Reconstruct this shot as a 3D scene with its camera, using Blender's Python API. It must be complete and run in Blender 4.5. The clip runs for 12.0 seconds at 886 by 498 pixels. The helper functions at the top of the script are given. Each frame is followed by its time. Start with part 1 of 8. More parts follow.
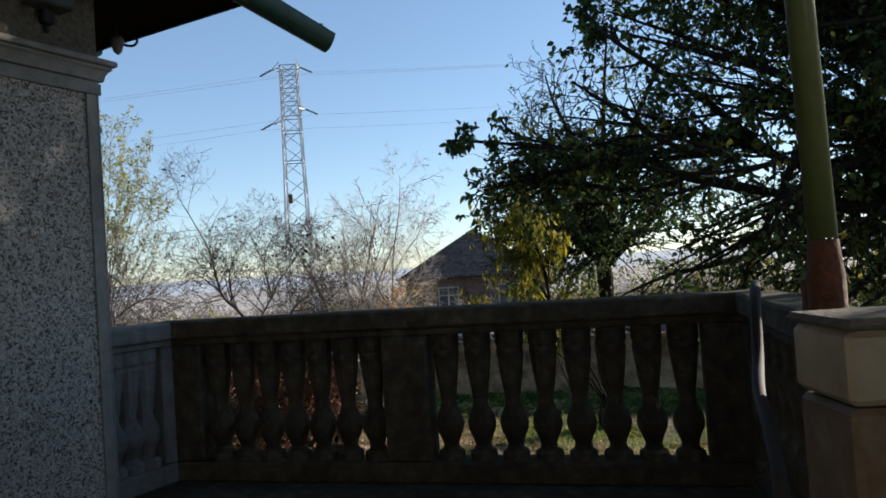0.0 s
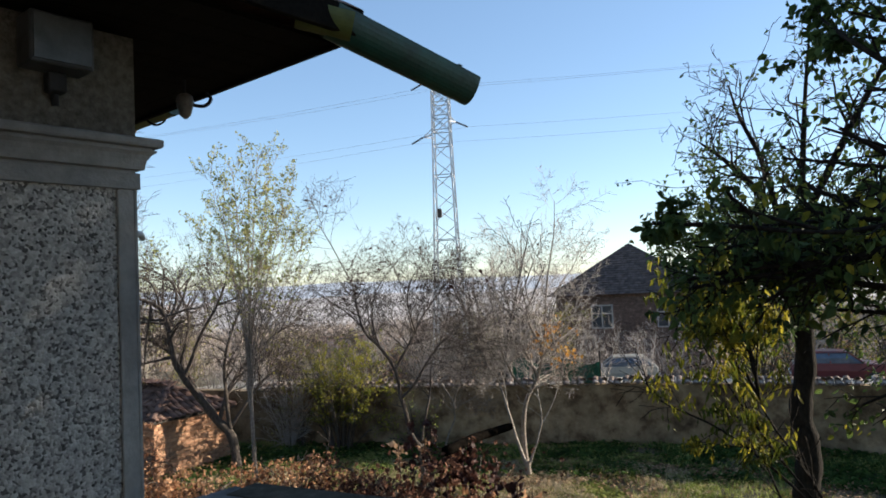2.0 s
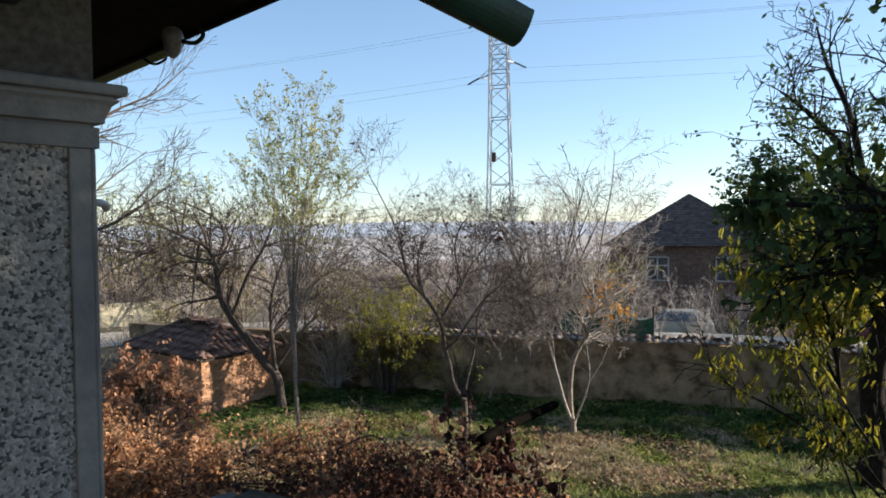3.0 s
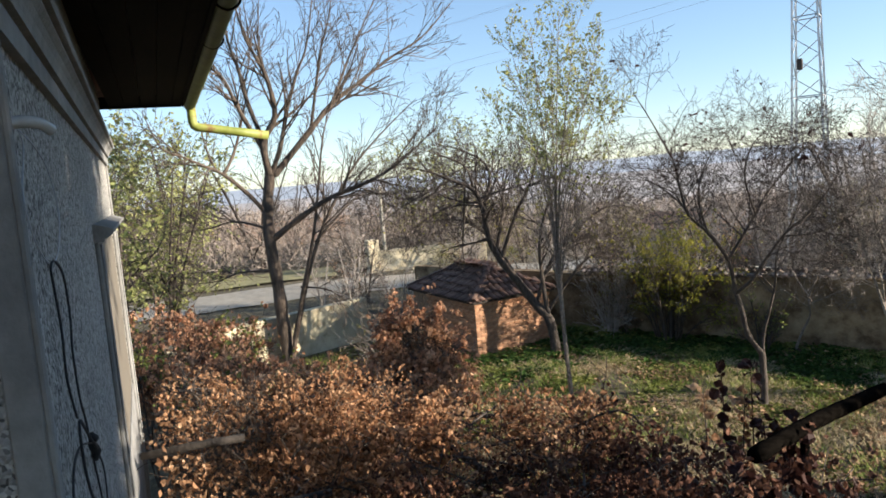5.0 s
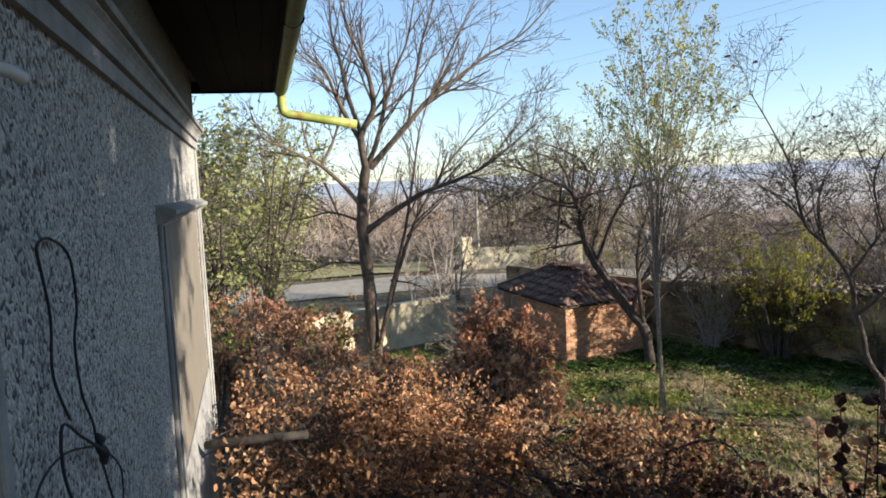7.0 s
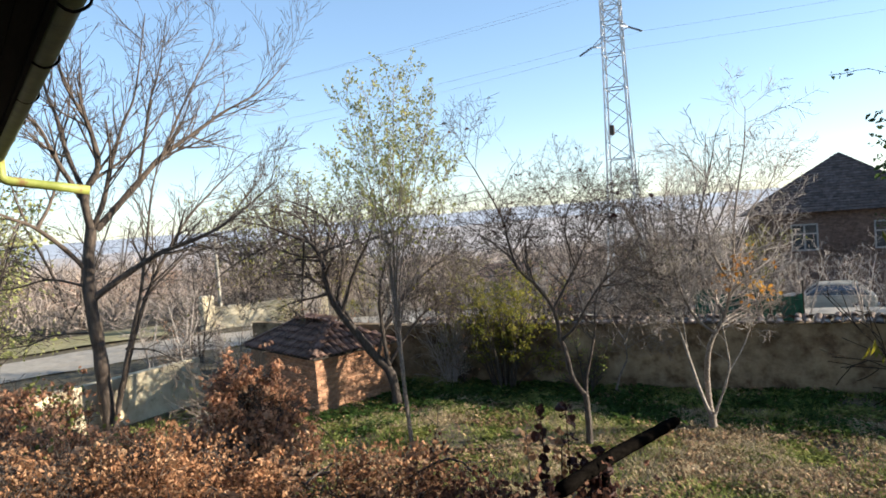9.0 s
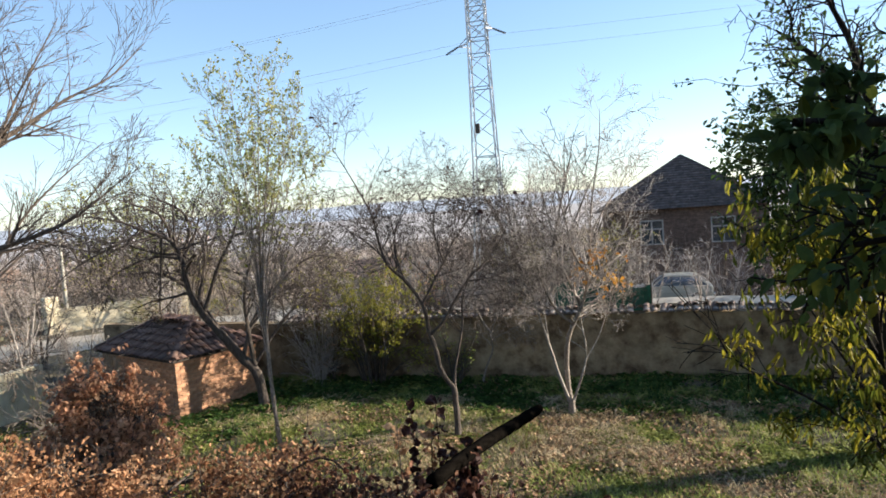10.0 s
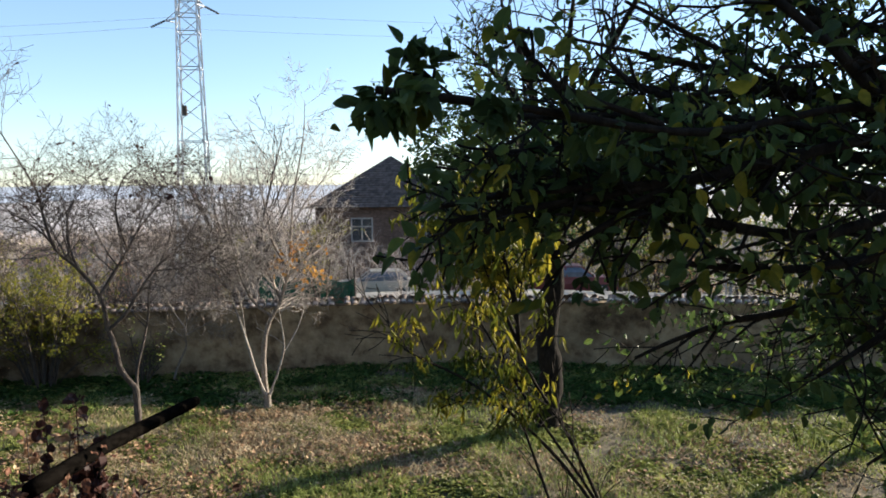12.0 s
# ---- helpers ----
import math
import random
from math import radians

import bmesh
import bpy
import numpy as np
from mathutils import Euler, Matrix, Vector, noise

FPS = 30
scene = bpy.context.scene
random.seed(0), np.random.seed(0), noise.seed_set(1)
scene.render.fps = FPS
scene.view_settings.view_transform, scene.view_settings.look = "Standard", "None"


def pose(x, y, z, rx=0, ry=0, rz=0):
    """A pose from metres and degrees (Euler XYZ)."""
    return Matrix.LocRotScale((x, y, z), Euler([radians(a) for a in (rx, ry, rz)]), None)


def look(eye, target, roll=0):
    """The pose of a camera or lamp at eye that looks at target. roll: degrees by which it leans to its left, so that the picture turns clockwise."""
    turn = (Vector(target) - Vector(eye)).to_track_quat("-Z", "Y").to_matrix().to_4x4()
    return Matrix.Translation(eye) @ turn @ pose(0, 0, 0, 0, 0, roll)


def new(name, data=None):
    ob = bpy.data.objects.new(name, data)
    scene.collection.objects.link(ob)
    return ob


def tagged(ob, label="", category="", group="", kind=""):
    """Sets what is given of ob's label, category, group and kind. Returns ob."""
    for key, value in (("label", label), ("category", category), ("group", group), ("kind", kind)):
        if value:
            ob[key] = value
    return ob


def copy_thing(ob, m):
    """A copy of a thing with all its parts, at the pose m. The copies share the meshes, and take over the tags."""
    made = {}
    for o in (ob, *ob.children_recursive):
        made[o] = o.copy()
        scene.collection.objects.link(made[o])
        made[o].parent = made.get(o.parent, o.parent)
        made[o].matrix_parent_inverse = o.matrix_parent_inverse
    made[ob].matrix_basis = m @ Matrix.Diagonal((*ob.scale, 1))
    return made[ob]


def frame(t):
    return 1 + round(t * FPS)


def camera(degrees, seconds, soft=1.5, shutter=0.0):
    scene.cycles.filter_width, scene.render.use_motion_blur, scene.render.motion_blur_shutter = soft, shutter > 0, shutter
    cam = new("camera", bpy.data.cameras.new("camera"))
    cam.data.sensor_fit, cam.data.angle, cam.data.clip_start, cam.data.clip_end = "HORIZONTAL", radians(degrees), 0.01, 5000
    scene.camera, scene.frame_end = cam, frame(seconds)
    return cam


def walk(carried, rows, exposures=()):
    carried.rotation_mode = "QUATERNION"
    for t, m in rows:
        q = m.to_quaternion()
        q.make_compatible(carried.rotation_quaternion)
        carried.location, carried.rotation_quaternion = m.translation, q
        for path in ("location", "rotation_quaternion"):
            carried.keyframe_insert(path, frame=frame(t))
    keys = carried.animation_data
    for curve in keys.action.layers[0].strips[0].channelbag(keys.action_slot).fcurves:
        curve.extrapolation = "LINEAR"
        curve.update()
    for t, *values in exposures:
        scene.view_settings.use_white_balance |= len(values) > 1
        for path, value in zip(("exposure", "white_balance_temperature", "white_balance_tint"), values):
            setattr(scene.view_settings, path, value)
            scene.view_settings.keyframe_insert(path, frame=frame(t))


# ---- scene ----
cam = camera(64.6, 12.0, soft=1.75)
PATH = [
    (0, (-0.098, 0.817, 3.694), (-1.04, 2.58, 3.75), -3.8),
    (0.5, (-0.357, 1.272, 3.916), (-1.285, 3.043, 3.955), -1.2),
    (1, (-0.532, 1.566, 4.099), (-1.642, 3.228, 4.176), -1.3),
    (1.5, (-0.689, 1.761, 4.265), (-1.829, 3.402, 4.346), -1.7),
    (2, (-0.92, 2.02, 4.348), (-2.21, 3.546, 4.443), -2.6),
    (2.5, (-1.067, 2.197, 4.486), (-2.344, 3.737, 4.469), -3.5),
    (3, (-1.24, 2.498, 4.5), (-2.645, 3.92, 4.434), -0.6),
    (3.5, (-1.49, 2.807, 4.422), (-3.014, 4.094, 4.284), -1.2),
    (3.7, (-1.499, 2.814, 4.426), (-3.068, 4.049, 4.308), -1.1),
    (5.3, (-1.998, 3.587, 4.406), (-3.858, 4.290, 4.193), -5.1),
    (5.5, (-2.019, 3.611, 4.4), (-3.877, 4.325, 4.208), -4.9),
    (6, (-2.182, 3.659, 4.378), (-4.047, 4.373, 4.252), -4.8),
    (6.5, (-2.251, 3.68, 4.369), (-4.16, 4.253, 4.201), -3.7),
    (6.7, (-2.246, 3.683, 4.366), (-4.178, 4.171, 4.194), -2.4),
    (8.3, (-1.938, 3.582, 4.412), (-3.843, 4.121, 4.127), -2.8),
    (8.5, (-1.918, 3.582, 4.415), (-3.79, 4.269, 4.268), -3.9),
    (9, (-1.757, 3.468, 4.449), (-3.393, 4.615, 4.358), -4.5),
    (9.5, (-1.8, 3.54, 4.434), (-3.163, 4.995, 4.274), -4.0),
    (10, (-1.75, 3.451, 4.458), (-3.144, 4.879, 4.326), -4.2),
    (10.5, (-1.678, 3.397, 4.451), (-3.097, 4.796, 4.285), -2.6),
    (11, (-1.528, 3.252, 4.507), (-2.737, 4.827, 4.27), -4.0),
    (11.5, (-1.523, 3.438, 4.423), (-2.55, 5.133, 4.152), -1.9),
    (12, (-1.558, 3.711, 4.362), (-2.285, 5.566, 4.184), -0.6),
]
walk(cam, [(t, look(eye, target, roll)) for t, eye, target, roll in PATH],
     [(0.0, 1.25, 6500, 10), (1.0, 1.45, 6500, 10), (2.5, 1.45, 6500, 10), (5.5, 1.45, 6500, 10), (8.5, 1.6, 6500, 10), (9.5, 1.65, 6500, 10), (12.0, 1.65, 6500, 10)])

# ---- world and sun ----
SUN_AZ = math.atan2(0.59, 0.81)
SUN_EL = radians(15.5)
world = bpy.data.worlds.new("world")
scene.world = world
world.use_nodes = True
wn = world.node_tree.nodes
sky = wn.new("ShaderNodeTexSky")
sky.sky_type = "NISHITA"
sky.sun_disc = False
sky.sun_elevation = SUN_EL
sky.sun_rotation = SUN_AZ
sky.altitude = 200
sky.air_density, sky.dust_density, sky.ozone_density = 0.88, 0.08, 3.2
wn["Background"].inputs["Strength"].default_value = 0.132
soften = wn.new("ShaderNodeGamma")
soften.inputs["Gamma"].default_value = 0.72
deepen = wn.new("ShaderNodeHueSaturation")
deepen.inputs["Hue"].default_value = 0.502
deepen.inputs["Saturation"].default_value = 1.06
world.node_tree.links.new(sky.outputs[0], soften.inputs["Color"])
world.node_tree.links.new(soften.outputs[0], deepen.inputs["Color"])
world.node_tree.links.new(deepen.outputs[0], wn["Background"].inputs["Color"])
sun = new("sun", bpy.data.lights.new("sun", "SUN"))
sun.data.energy, sun.data.angle, sun.data.color = 5.0, radians(0.55), (1.0, 0.89, 0.74)
sun.matrix_world = look((20, 30, 20), (20 - math.sin(SUN_AZ) * math.cos(SUN_EL), 30 - math.cos(SUN_AZ) * math.cos(SUN_EL), 20 - math.sin(SUN_EL)))


# ---- materials ----
def surf(name, stops, scale=4.0, detail=6.0, rough=0.8, bump=0.2, bump_scale=40.0, metal=0.0, rand=0.0, island=False,
         big=0.0, big_scale=0.6, through_light=0.0, spec=0.5, stretch=(1, 1, 1)):
    """A node material: noise between colour stops, a broad stain, bump, and a value shift piece by piece."""
    m = bpy.data.materials.new(name)
    m.use_nodes = True
    n, link = m.node_tree.nodes, m.node_tree.links.new
    b = n["Principled BSDF"]
    co = n.new("ShaderNodeTexCoord")
    mp = n.new("ShaderNodeMapping")
    mp.inputs["Scale"].default_value = stretch
    link(co.outputs["Object"], mp.inputs["Vector"])
    tex = n.new("ShaderNodeTexNoise")
    tex.inputs["Scale"].default_value, tex.inputs["Detail"].default_value = scale, detail
    tex.inputs["Roughness"].default_value = 0.65
    link(mp.outputs[0], tex.inputs["Vector"])
    ramp = n.new("ShaderNodeValToRGB")
    el = ramp.color_ramp.elements
    while len(el) < len(stops):
        el.new(0.5)
    for e, (p, c) in zip(el, stops):
        e.position, e.color = p, (*c, 1)
    link(tex.outputs[0], ramp.inputs[0])
    colour = ramp.outputs[0]
    if big:
        t2 = n.new("ShaderNodeTexNoise")
        t2.inputs["Scale"].default_value, t2.inputs["Detail"].default_value = big_scale, 5
        link(co.outputs["Object"], t2.inputs["Vector"])
        mr = n.new("ShaderNodeMapRange")
        mr.inputs[1].default_value, mr.inputs[2].default_value = 0.3, 0.7
        mr.inputs[3].default_value, mr.inputs[4].default_value = 1 - big, 1 + big
        link(t2.outputs[0], mr.inputs[0])
        hv = n.new("ShaderNodeHueSaturation")
        link(mr.outputs[0], hv.inputs["Value"])
        link(colour, hv.inputs["Color"])
        colour = hv.outputs[0]
    if rand:
        r = n.new("ShaderNodeNewGeometry") if island else n.new("ShaderNodeObjectInfo")
        mr = n.new("ShaderNodeMapRange")
        mr.inputs[3].default_value, mr.inputs[4].default_value = 1 - rand, 1 + rand
        link(r.outputs["Random Per Island" if island else "Random"], mr.inputs[0])
        hv = n.new("ShaderNodeHueSaturation")
        link(mr.outputs[0], hv.inputs["Value"])
        link(colour, hv.inputs["Color"])
        colour = hv.outputs[0]
    link(colour, b.inputs["Base Color"])
    b.inputs["Roughness"].default_value, b.inputs["Metallic"].default_value = rough, metal
    b.inputs["Specular IOR Level"].default_value = spec
    if bump:
        t3 = n.new("ShaderNodeTexNoise")
        t3.inputs["Scale"].default_value, t3.inputs["Detail"].default_value = bump_scale, 5
        link(mp.outputs[0], t3.inputs["Vector"])
        bp = n.new("ShaderNodeBump")
        bp.inputs["Strength"].default_value, bp.inputs["Distance"].default_value = bump, 0.02
        link(t3.outputs[0], bp.inputs["Height"])
        link(bp.outputs[0], b.inputs["Normal"])
    if through_light:
        tr = n.new("ShaderNodeBsdfTranslucent")
        link(colour, tr.inputs["Color"])
        mx = n.new("ShaderNodeMixShader")
        mx.inputs[0].default_value = through_light
        link(b.outputs[0], mx.inputs[1])
        link(tr.outputs[0], mx.inputs[2])
        link(mx.outputs[0], n["Material Output"].inputs["Surface"])
    return m


def pebbledash(name):
    """Grey render thrown with pebbles; the dark cells paint the shade in its pits."""
    m = surf(name, [(0.3, (0.31, 0.305, 0.29)), (0.7, (0.46, 0.45, 0.43))], scale=30, bump=0, rough=0.95, big=0.12, big_scale=0.9)
    n, link = m.node_tree.nodes, m.node_tree.links.new
    b = n["Principled BSDF"]
    co = n["Texture Coordinate"]
    warp = n.new("ShaderNodeTexNoise")
    warp.inputs["Scale"].default_value = 55
    add = n.new("ShaderNodeMixRGB")
    add.blend_type = "ADD"
    add.inputs[0].default_value = 0.012
    link(co.outputs["Object"], warp.inputs["Vector"])
    link(co.outputs["Object"], add.inputs[1])
    link(warp.outputs["Color"], add.inputs[2])
    vo = n.new("ShaderNodeTexVoronoi")
    vo.inputs["Scale"].default_value = 98
    link(add.outputs[0], vo.inputs["Vector"])
    sep = n.new("ShaderNodeSeparateColor")
    link(vo.outputs["Color"], sep.inputs[0])
    ramp = n.new("ShaderNodeValToRGB")
    el = ramp.color_ramp.elements
    # Low stops paint shaded pits, the last one the lightest pebbles.
    for p, v in ((0.0, 0.14), (0.15, 0.32), (0.26, 0.62), (0.45, 0.88), (0.7, 1.0), (0.9, 1.25)):
        e = el.new(p)
        e.color = (v, v * 0.99, v * 0.97, 1)
    el.remove(el[-1])
    link(sep.outputs[0], ramp.inputs[0])
    mul = n.new("ShaderNodeMixRGB")
    mul.blend_type = "MULTIPLY"
    mul.inputs[0].default_value = 1.0
    old = b.inputs["Base Color"].links[0].from_socket
    link(old, mul.inputs[1])
    link(ramp.outputs[0], mul.inputs[2])
    link(mul.outputs[0], b.inputs["Base Color"])
    bp = n.new("ShaderNodeBump")
    bp.invert = True
    bp.inputs["Strength"].default_value, bp.inputs["Distance"].default_value = 0.9, 0.008
    link(vo.outputs["Distance"], bp.inputs["Height"])
    link(bp.outputs[0], b.inputs["Normal"])
    return m


M_STUCCO = pebbledash("pebbledash render")
# Trim and, more so, frieze are toned down for the shade of the eaves.
M_TRIM = surf("smooth cement trim", [(0.3, (0.17, 0.17, 0.165)), (0.7, (0.28, 0.275, 0.265))], scale=9, rough=0.9, bump=0.25, bump_scale=60, big=0.18, big_scale=2.2)
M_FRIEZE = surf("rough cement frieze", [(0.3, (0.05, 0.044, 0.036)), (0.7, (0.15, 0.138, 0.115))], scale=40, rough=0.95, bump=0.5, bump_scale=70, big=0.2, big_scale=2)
# One concrete in two tones: shaded main run dark, skylit short end pale.
M_CONCRETE = surf("weathered concrete darkened for shade", [(0.25, (0.030, 0.026, 0.018)), (0.55, (0.074, 0.065, 0.046)), (0.8, (0.155, 0.138, 0.105))], scale=11, spec=0.15, rough=0.97, bump=0.35, bump_scale=75, big=0.25, big_scale=2.4)
M_CONCRETE_LIT = surf("concrete with skylight in colour", [(0.3, (0.10, 0.097, 0.09)), (0.7, (0.21, 0.206, 0.195))], scale=10, rough=0.95, bump=0.35, bump_scale=75, big=0.2, big_scale=2)
# Boards cut to near black so the colour holds the deep eaves shade.
M_SOFFIT = surf("dark boards with shade in colour", [(0.3, (0.003, 0.0026, 0.002)), (0.7, (0.010, 0.008, 0.0055))], scale=6, rough=0.9, spec=0.08, bump=0.2, stretch=(1, 12, 12), big=0.3, big_scale=1.5)
M_GREEN = surf("dark green gutter paint", [(0.35, (0.002, 0.027, 0.018)), (0.75, (0.007, 0.055, 0.036))], scale=10, rough=0.45, bump=0.1, big=0.2, big_scale=5)
M_LIME = surf("faded lime green paint with rust", [(0.40, (0.17, 0.20, 0.03)), (0.56, (0.24, 0.27, 0.06)), (0.66, (0.17, 0.08, 0.03)), (0.8, (0.10, 0.05, 0.02))], scale=5, rough=0.55, bump=0.15)
M_OLIVE = surf("dim olive paint", [(0.35, (0.05, 0.065, 0.012)), (0.7, (0.10, 0.12, 0.025))], scale=9, rough=0.6, bump=0.1)
M_POLE = surf("chipped green pole paint", [(0.3, (0.045, 0.066, 0.022)), (0.62, (0.078, 0.105, 0.038)), (0.75, (0.12, 0.14, 0.08))], scale=18, rough=0.35, bump=0.1, stretch=(1, 1, 0.2))
M_RUST = surf("red brown rust", [(0.3, (0.05, 0.017, 0.011)), (0.7, (0.13, 0.052, 0.028))], scale=25, rough=0.9, bump=0.3, bump_scale=90)
M_CREAM = surf("stained cream enamel", [(0.34, (0.07, 0.035, 0.018)), (0.46, (0.20, 0.165, 0.115)), (0.7, (0.31, 0.275, 0.215))], scale=3, rough=0.45, bump=0.06, big=0.2, big_scale=3)
M_STAIN = surf("brown stained enamel", [(0.3, (0.05, 0.03, 0.018)), (0.5, (0.12, 0.085, 0.055)), (0.72, (0.22, 0.18, 0.13))], scale=5, rough=0.6, bump=0.15, big=0.3, big_scale=4)
M_BOX = surf("galvanised grey tin", [(0.3, (0.045, 0.048, 0.05)), (0.7, (0.12, 0.124, 0.128))], scale=7, rough=0.45, metal=0.5, bump=0.08)
M_CERAMIC = surf("white glazed ceramic", [(0.3, (0.38, 0.37, 0.35)), (0.7, (0.52, 0.51, 0.49))], scale=12, rough=0.25, bump=0.03)
M_CERAMIC_DARK = surf("grey brown glazed ceramic", [(0.3, (0.10, 0.085, 0.07)), (0.7, (0.24, 0.22, 0.19))], scale=25, rough=0.4, bump=0.05)
M_BLACK = surf("black rubber cable", [(0.3, (0.008, 0.008, 0.009)), (0.7, (0.02, 0.02, 0.022))], scale=20, rough=0.8, bump=0.05)
M_BLIND = surf("beige blind board", [(0.3, (0.115, 0.10, 0.08)), (0.7, (0.175, 0.155, 0.125))], scale=5, rough=0.7, bump=0.08, stretch=(6, 6, 0.6))
M_PLASTER = surf("ochre garden wall plaster", [(0.30, (0.05, 0.034, 0.021)), (0.42, (0.13, 0.09, 0.055)), (0.5, (0.215, 0.158, 0.098)), (0.72, (0.35, 0.275, 0.18))], scale=2.2, detail=12, rough=0.97, bump=0.7, bump_scale=14, big=0.38, big_scale=0.8, spec=0.1)
M_CREAMWALL = surf("pale limewashed wall", [(0.28, (0.26, 0.20, 0.12)), (0.42, (0.52, 0.44, 0.29)), (0.65, (0.66, 0.585, 0.42))], scale=3.5, rough=0.95, bump=0.4, bump_scale=20, big=0.2)
M_TILE = surf("old clay tile", [(0.25, (0.055, 0.036, 0.028)), (0.5, (0.14, 0.08, 0.06)), (0.8, (0.24, 0.155, 0.115))], scale=7, rough=0.9, bump=0.3, bump_scale=40, rand=0.4)
M_COPING = surf("pale spotted coping tile", [(0.3, (0.06, 0.04, 0.03)), (0.5, (0.13, 0.09, 0.068)), (0.72, (0.42, 0.37, 0.31))], scale=11, rough=0.85, bump=0.3, bump_scale=40, rand=0.45)
M_BRICK = surf("orange brown brick", [(0.3, (0.29, 0.135, 0.075)), (0.6, (0.43, 0.23, 0.13)), (0.8, (0.52, 0.33, 0.21))], scale=10, rough=0.92, bump=0.35, bump_scale=60, rand=0.3)
M_MORTAR = surf("sandy mortar", [(0.3, (0.22, 0.145, 0.09)), (0.7, (0.36, 0.25, 0.165))], scale=15, rough=0.97, bump=0.4)
M_HBRICK = surf("dark house brick", [(0.3, (0.075, 0.05, 0.04)), (0.7, (0.16, 0.105, 0.08))], scale=5, rough=0.95, bump=0.3, big=0.2, rand=0.25, island=True)
M_HROOF = surf("weathered roof tile", [(0.3, (0.05, 0.038, 0.034)), (0.7, (0.125, 0.095, 0.085))], scale=5, rough=0.9, bump=0.3, big=0.25, rand=0.3, island=True)
M_ORANGEROOF = surf("orange roof tile", [(0.3, (0.24, 0.13, 0.08)), (0.7, (0.36, 0.21, 0.13))], scale=4, rough=0.9, bump=0.3)
M_HFRAME = surf("weathered grey window paint", [(0.3, (0.20, 0.19, 0.18)), (0.7, (0.34, 0.33, 0.31))], scale=8, rough=0.8, bump=0.2)
M_GLASS = surf("dark window glass", [(0.3, (0.03, 0.035, 0.04)), (0.7, (0.06, 0.07, 0.08))], scale=3, rough=0.08, bump=0.0)
M_CARGLASS = surf("blue grey car glass", [(0.3, (0.06, 0.08, 0.105)), (0.7, (0.13, 0.16, 0.20))], scale=2, rough=0.1, bump=0)
M_STEEL = surf("galvanised lattice steel", [(0.3, (0.36, 0.375, 0.39)), (0.7, (0.56, 0.575, 0.59))], scale=6, rough=0.5, metal=0.3, bump=0.05)
M_WIRE = surf("grey conductor", [(0.3, (0.34, 0.36, 0.40)), (0.7, (0.46, 0.48, 0.52))], scale=2, rough=0.5, bump=0)
M_POLECON = surf("pale concrete pole", [(0.3, (0.28, 0.26, 0.21)), (0.7, (0.42, 0.39, 0.33))], scale=4, rough=0.9, bump=0.2)
M_CARBODY = surf("ivory car paint", [(0.3, (0.30, 0.285, 0.23)), (0.7, (0.37, 0.35, 0.285))], scale=2, rough=0.3, bump=0)
M_CARRED = surf("dull red car paint", [(0.3, (0.11, 0.018, 0.018)), (0.7, (0.16, 0.03, 0.028))], scale=2, rough=0.35, bump=0)
M_CHROME = surf("dull chrome", [(0.3, (0.6, 0.6, 0.6)), (0.7, (0.75, 0.75, 0.75))], scale=3, rough=0.25, metal=1, bump=0)
M_TYRE = surf("tyre rubber", [(0.3, (0.02, 0.02, 0.02)), (0.7, (0.04, 0.04, 0.04))], scale=9, rough=0.8, bump=0.1)
M_TARP = surf("green mesh sheet", [(0.3, (0.006, 0.045, 0.033)), (0.7, (0.018, 0.11, 0.08))], scale=6, rough=0.6, bump=0.2)
M_ROAD = surf("pale worn asphalt", [(0.3, (0.25, 0.225, 0.18)), (0.7, (0.36, 0.325, 0.265))], scale=3, rough=0.95, bump=0.3, big=0.12)
M_FARGRASS = surf("dry verge grass", [(0.3, (0.13, 0.13, 0.055)), (0.7, (0.32, 0.28, 0.14))], scale=4.5, detail=12, rough=1, bump=0.3)
M_PAVING = surf("grey yard paving", [(0.3, (0.05, 0.048, 0.045)), (0.7, (0.12, 0.118, 0.11))], scale=6, rough=0.9, bump=0.3)
M_BARK = surf("grey brown bark", [(0.3, (0.026, 0.02, 0.016)), (0.55, (0.075, 0.058, 0.047)), (0.75, (0.17, 0.142, 0.12))], scale=24, rough=0.97, bump=0.9, bump_scale=50, stretch=(1, 1, 0.25))
# Twig bark lightened to stand for sun catching the fine twigs.
M_BARKPALE = surf("twig bark with sunlight in colour", [(0.3, (0.24, 0.205, 0.18)), (0.7, (0.46, 0.41, 0.36))], scale=9, rough=0.95, bump=0.4, bump_scale=40)
M_BARKMID = surf("grey tan bark", [(0.3, (0.09, 0.072, 0.058)), (0.6, (0.24, 0.20, 0.165)), (0.75, (0.40, 0.35, 0.30))], scale=22, rough=0.97, bump=0.9, bump_scale=40)
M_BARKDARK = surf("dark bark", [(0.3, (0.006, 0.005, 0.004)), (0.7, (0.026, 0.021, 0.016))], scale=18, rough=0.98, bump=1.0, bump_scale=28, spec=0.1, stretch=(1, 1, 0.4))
M_BARKWHITE = surf("limewashed bark", [(0.35, (0.13, 0.105, 0.085)), (0.52, (0.28, 0.245, 0.21)), (0.8, (0.44, 0.41, 0.37))], scale=9, rough=0.95, bump=0.4)
# Near black and without gloss: the pole's shaded look is in this colour.
M_LOG = surf("weathered timber with shade in colour", [(0.3, (0.002, 0.0017, 0.0014)), (0.7, (0.009, 0.0078, 0.0066))], scale=9, spec=0.0, rough=0.97, bump=0.6, stretch=(6, 1, 6))
M_TIMBER = surf("grey pergola timber", [(0.3, (0.014, 0.011, 0.009)), (0.7, (0.045, 0.036, 0.029))], scale=9, rough=0.9, bump=0.6)


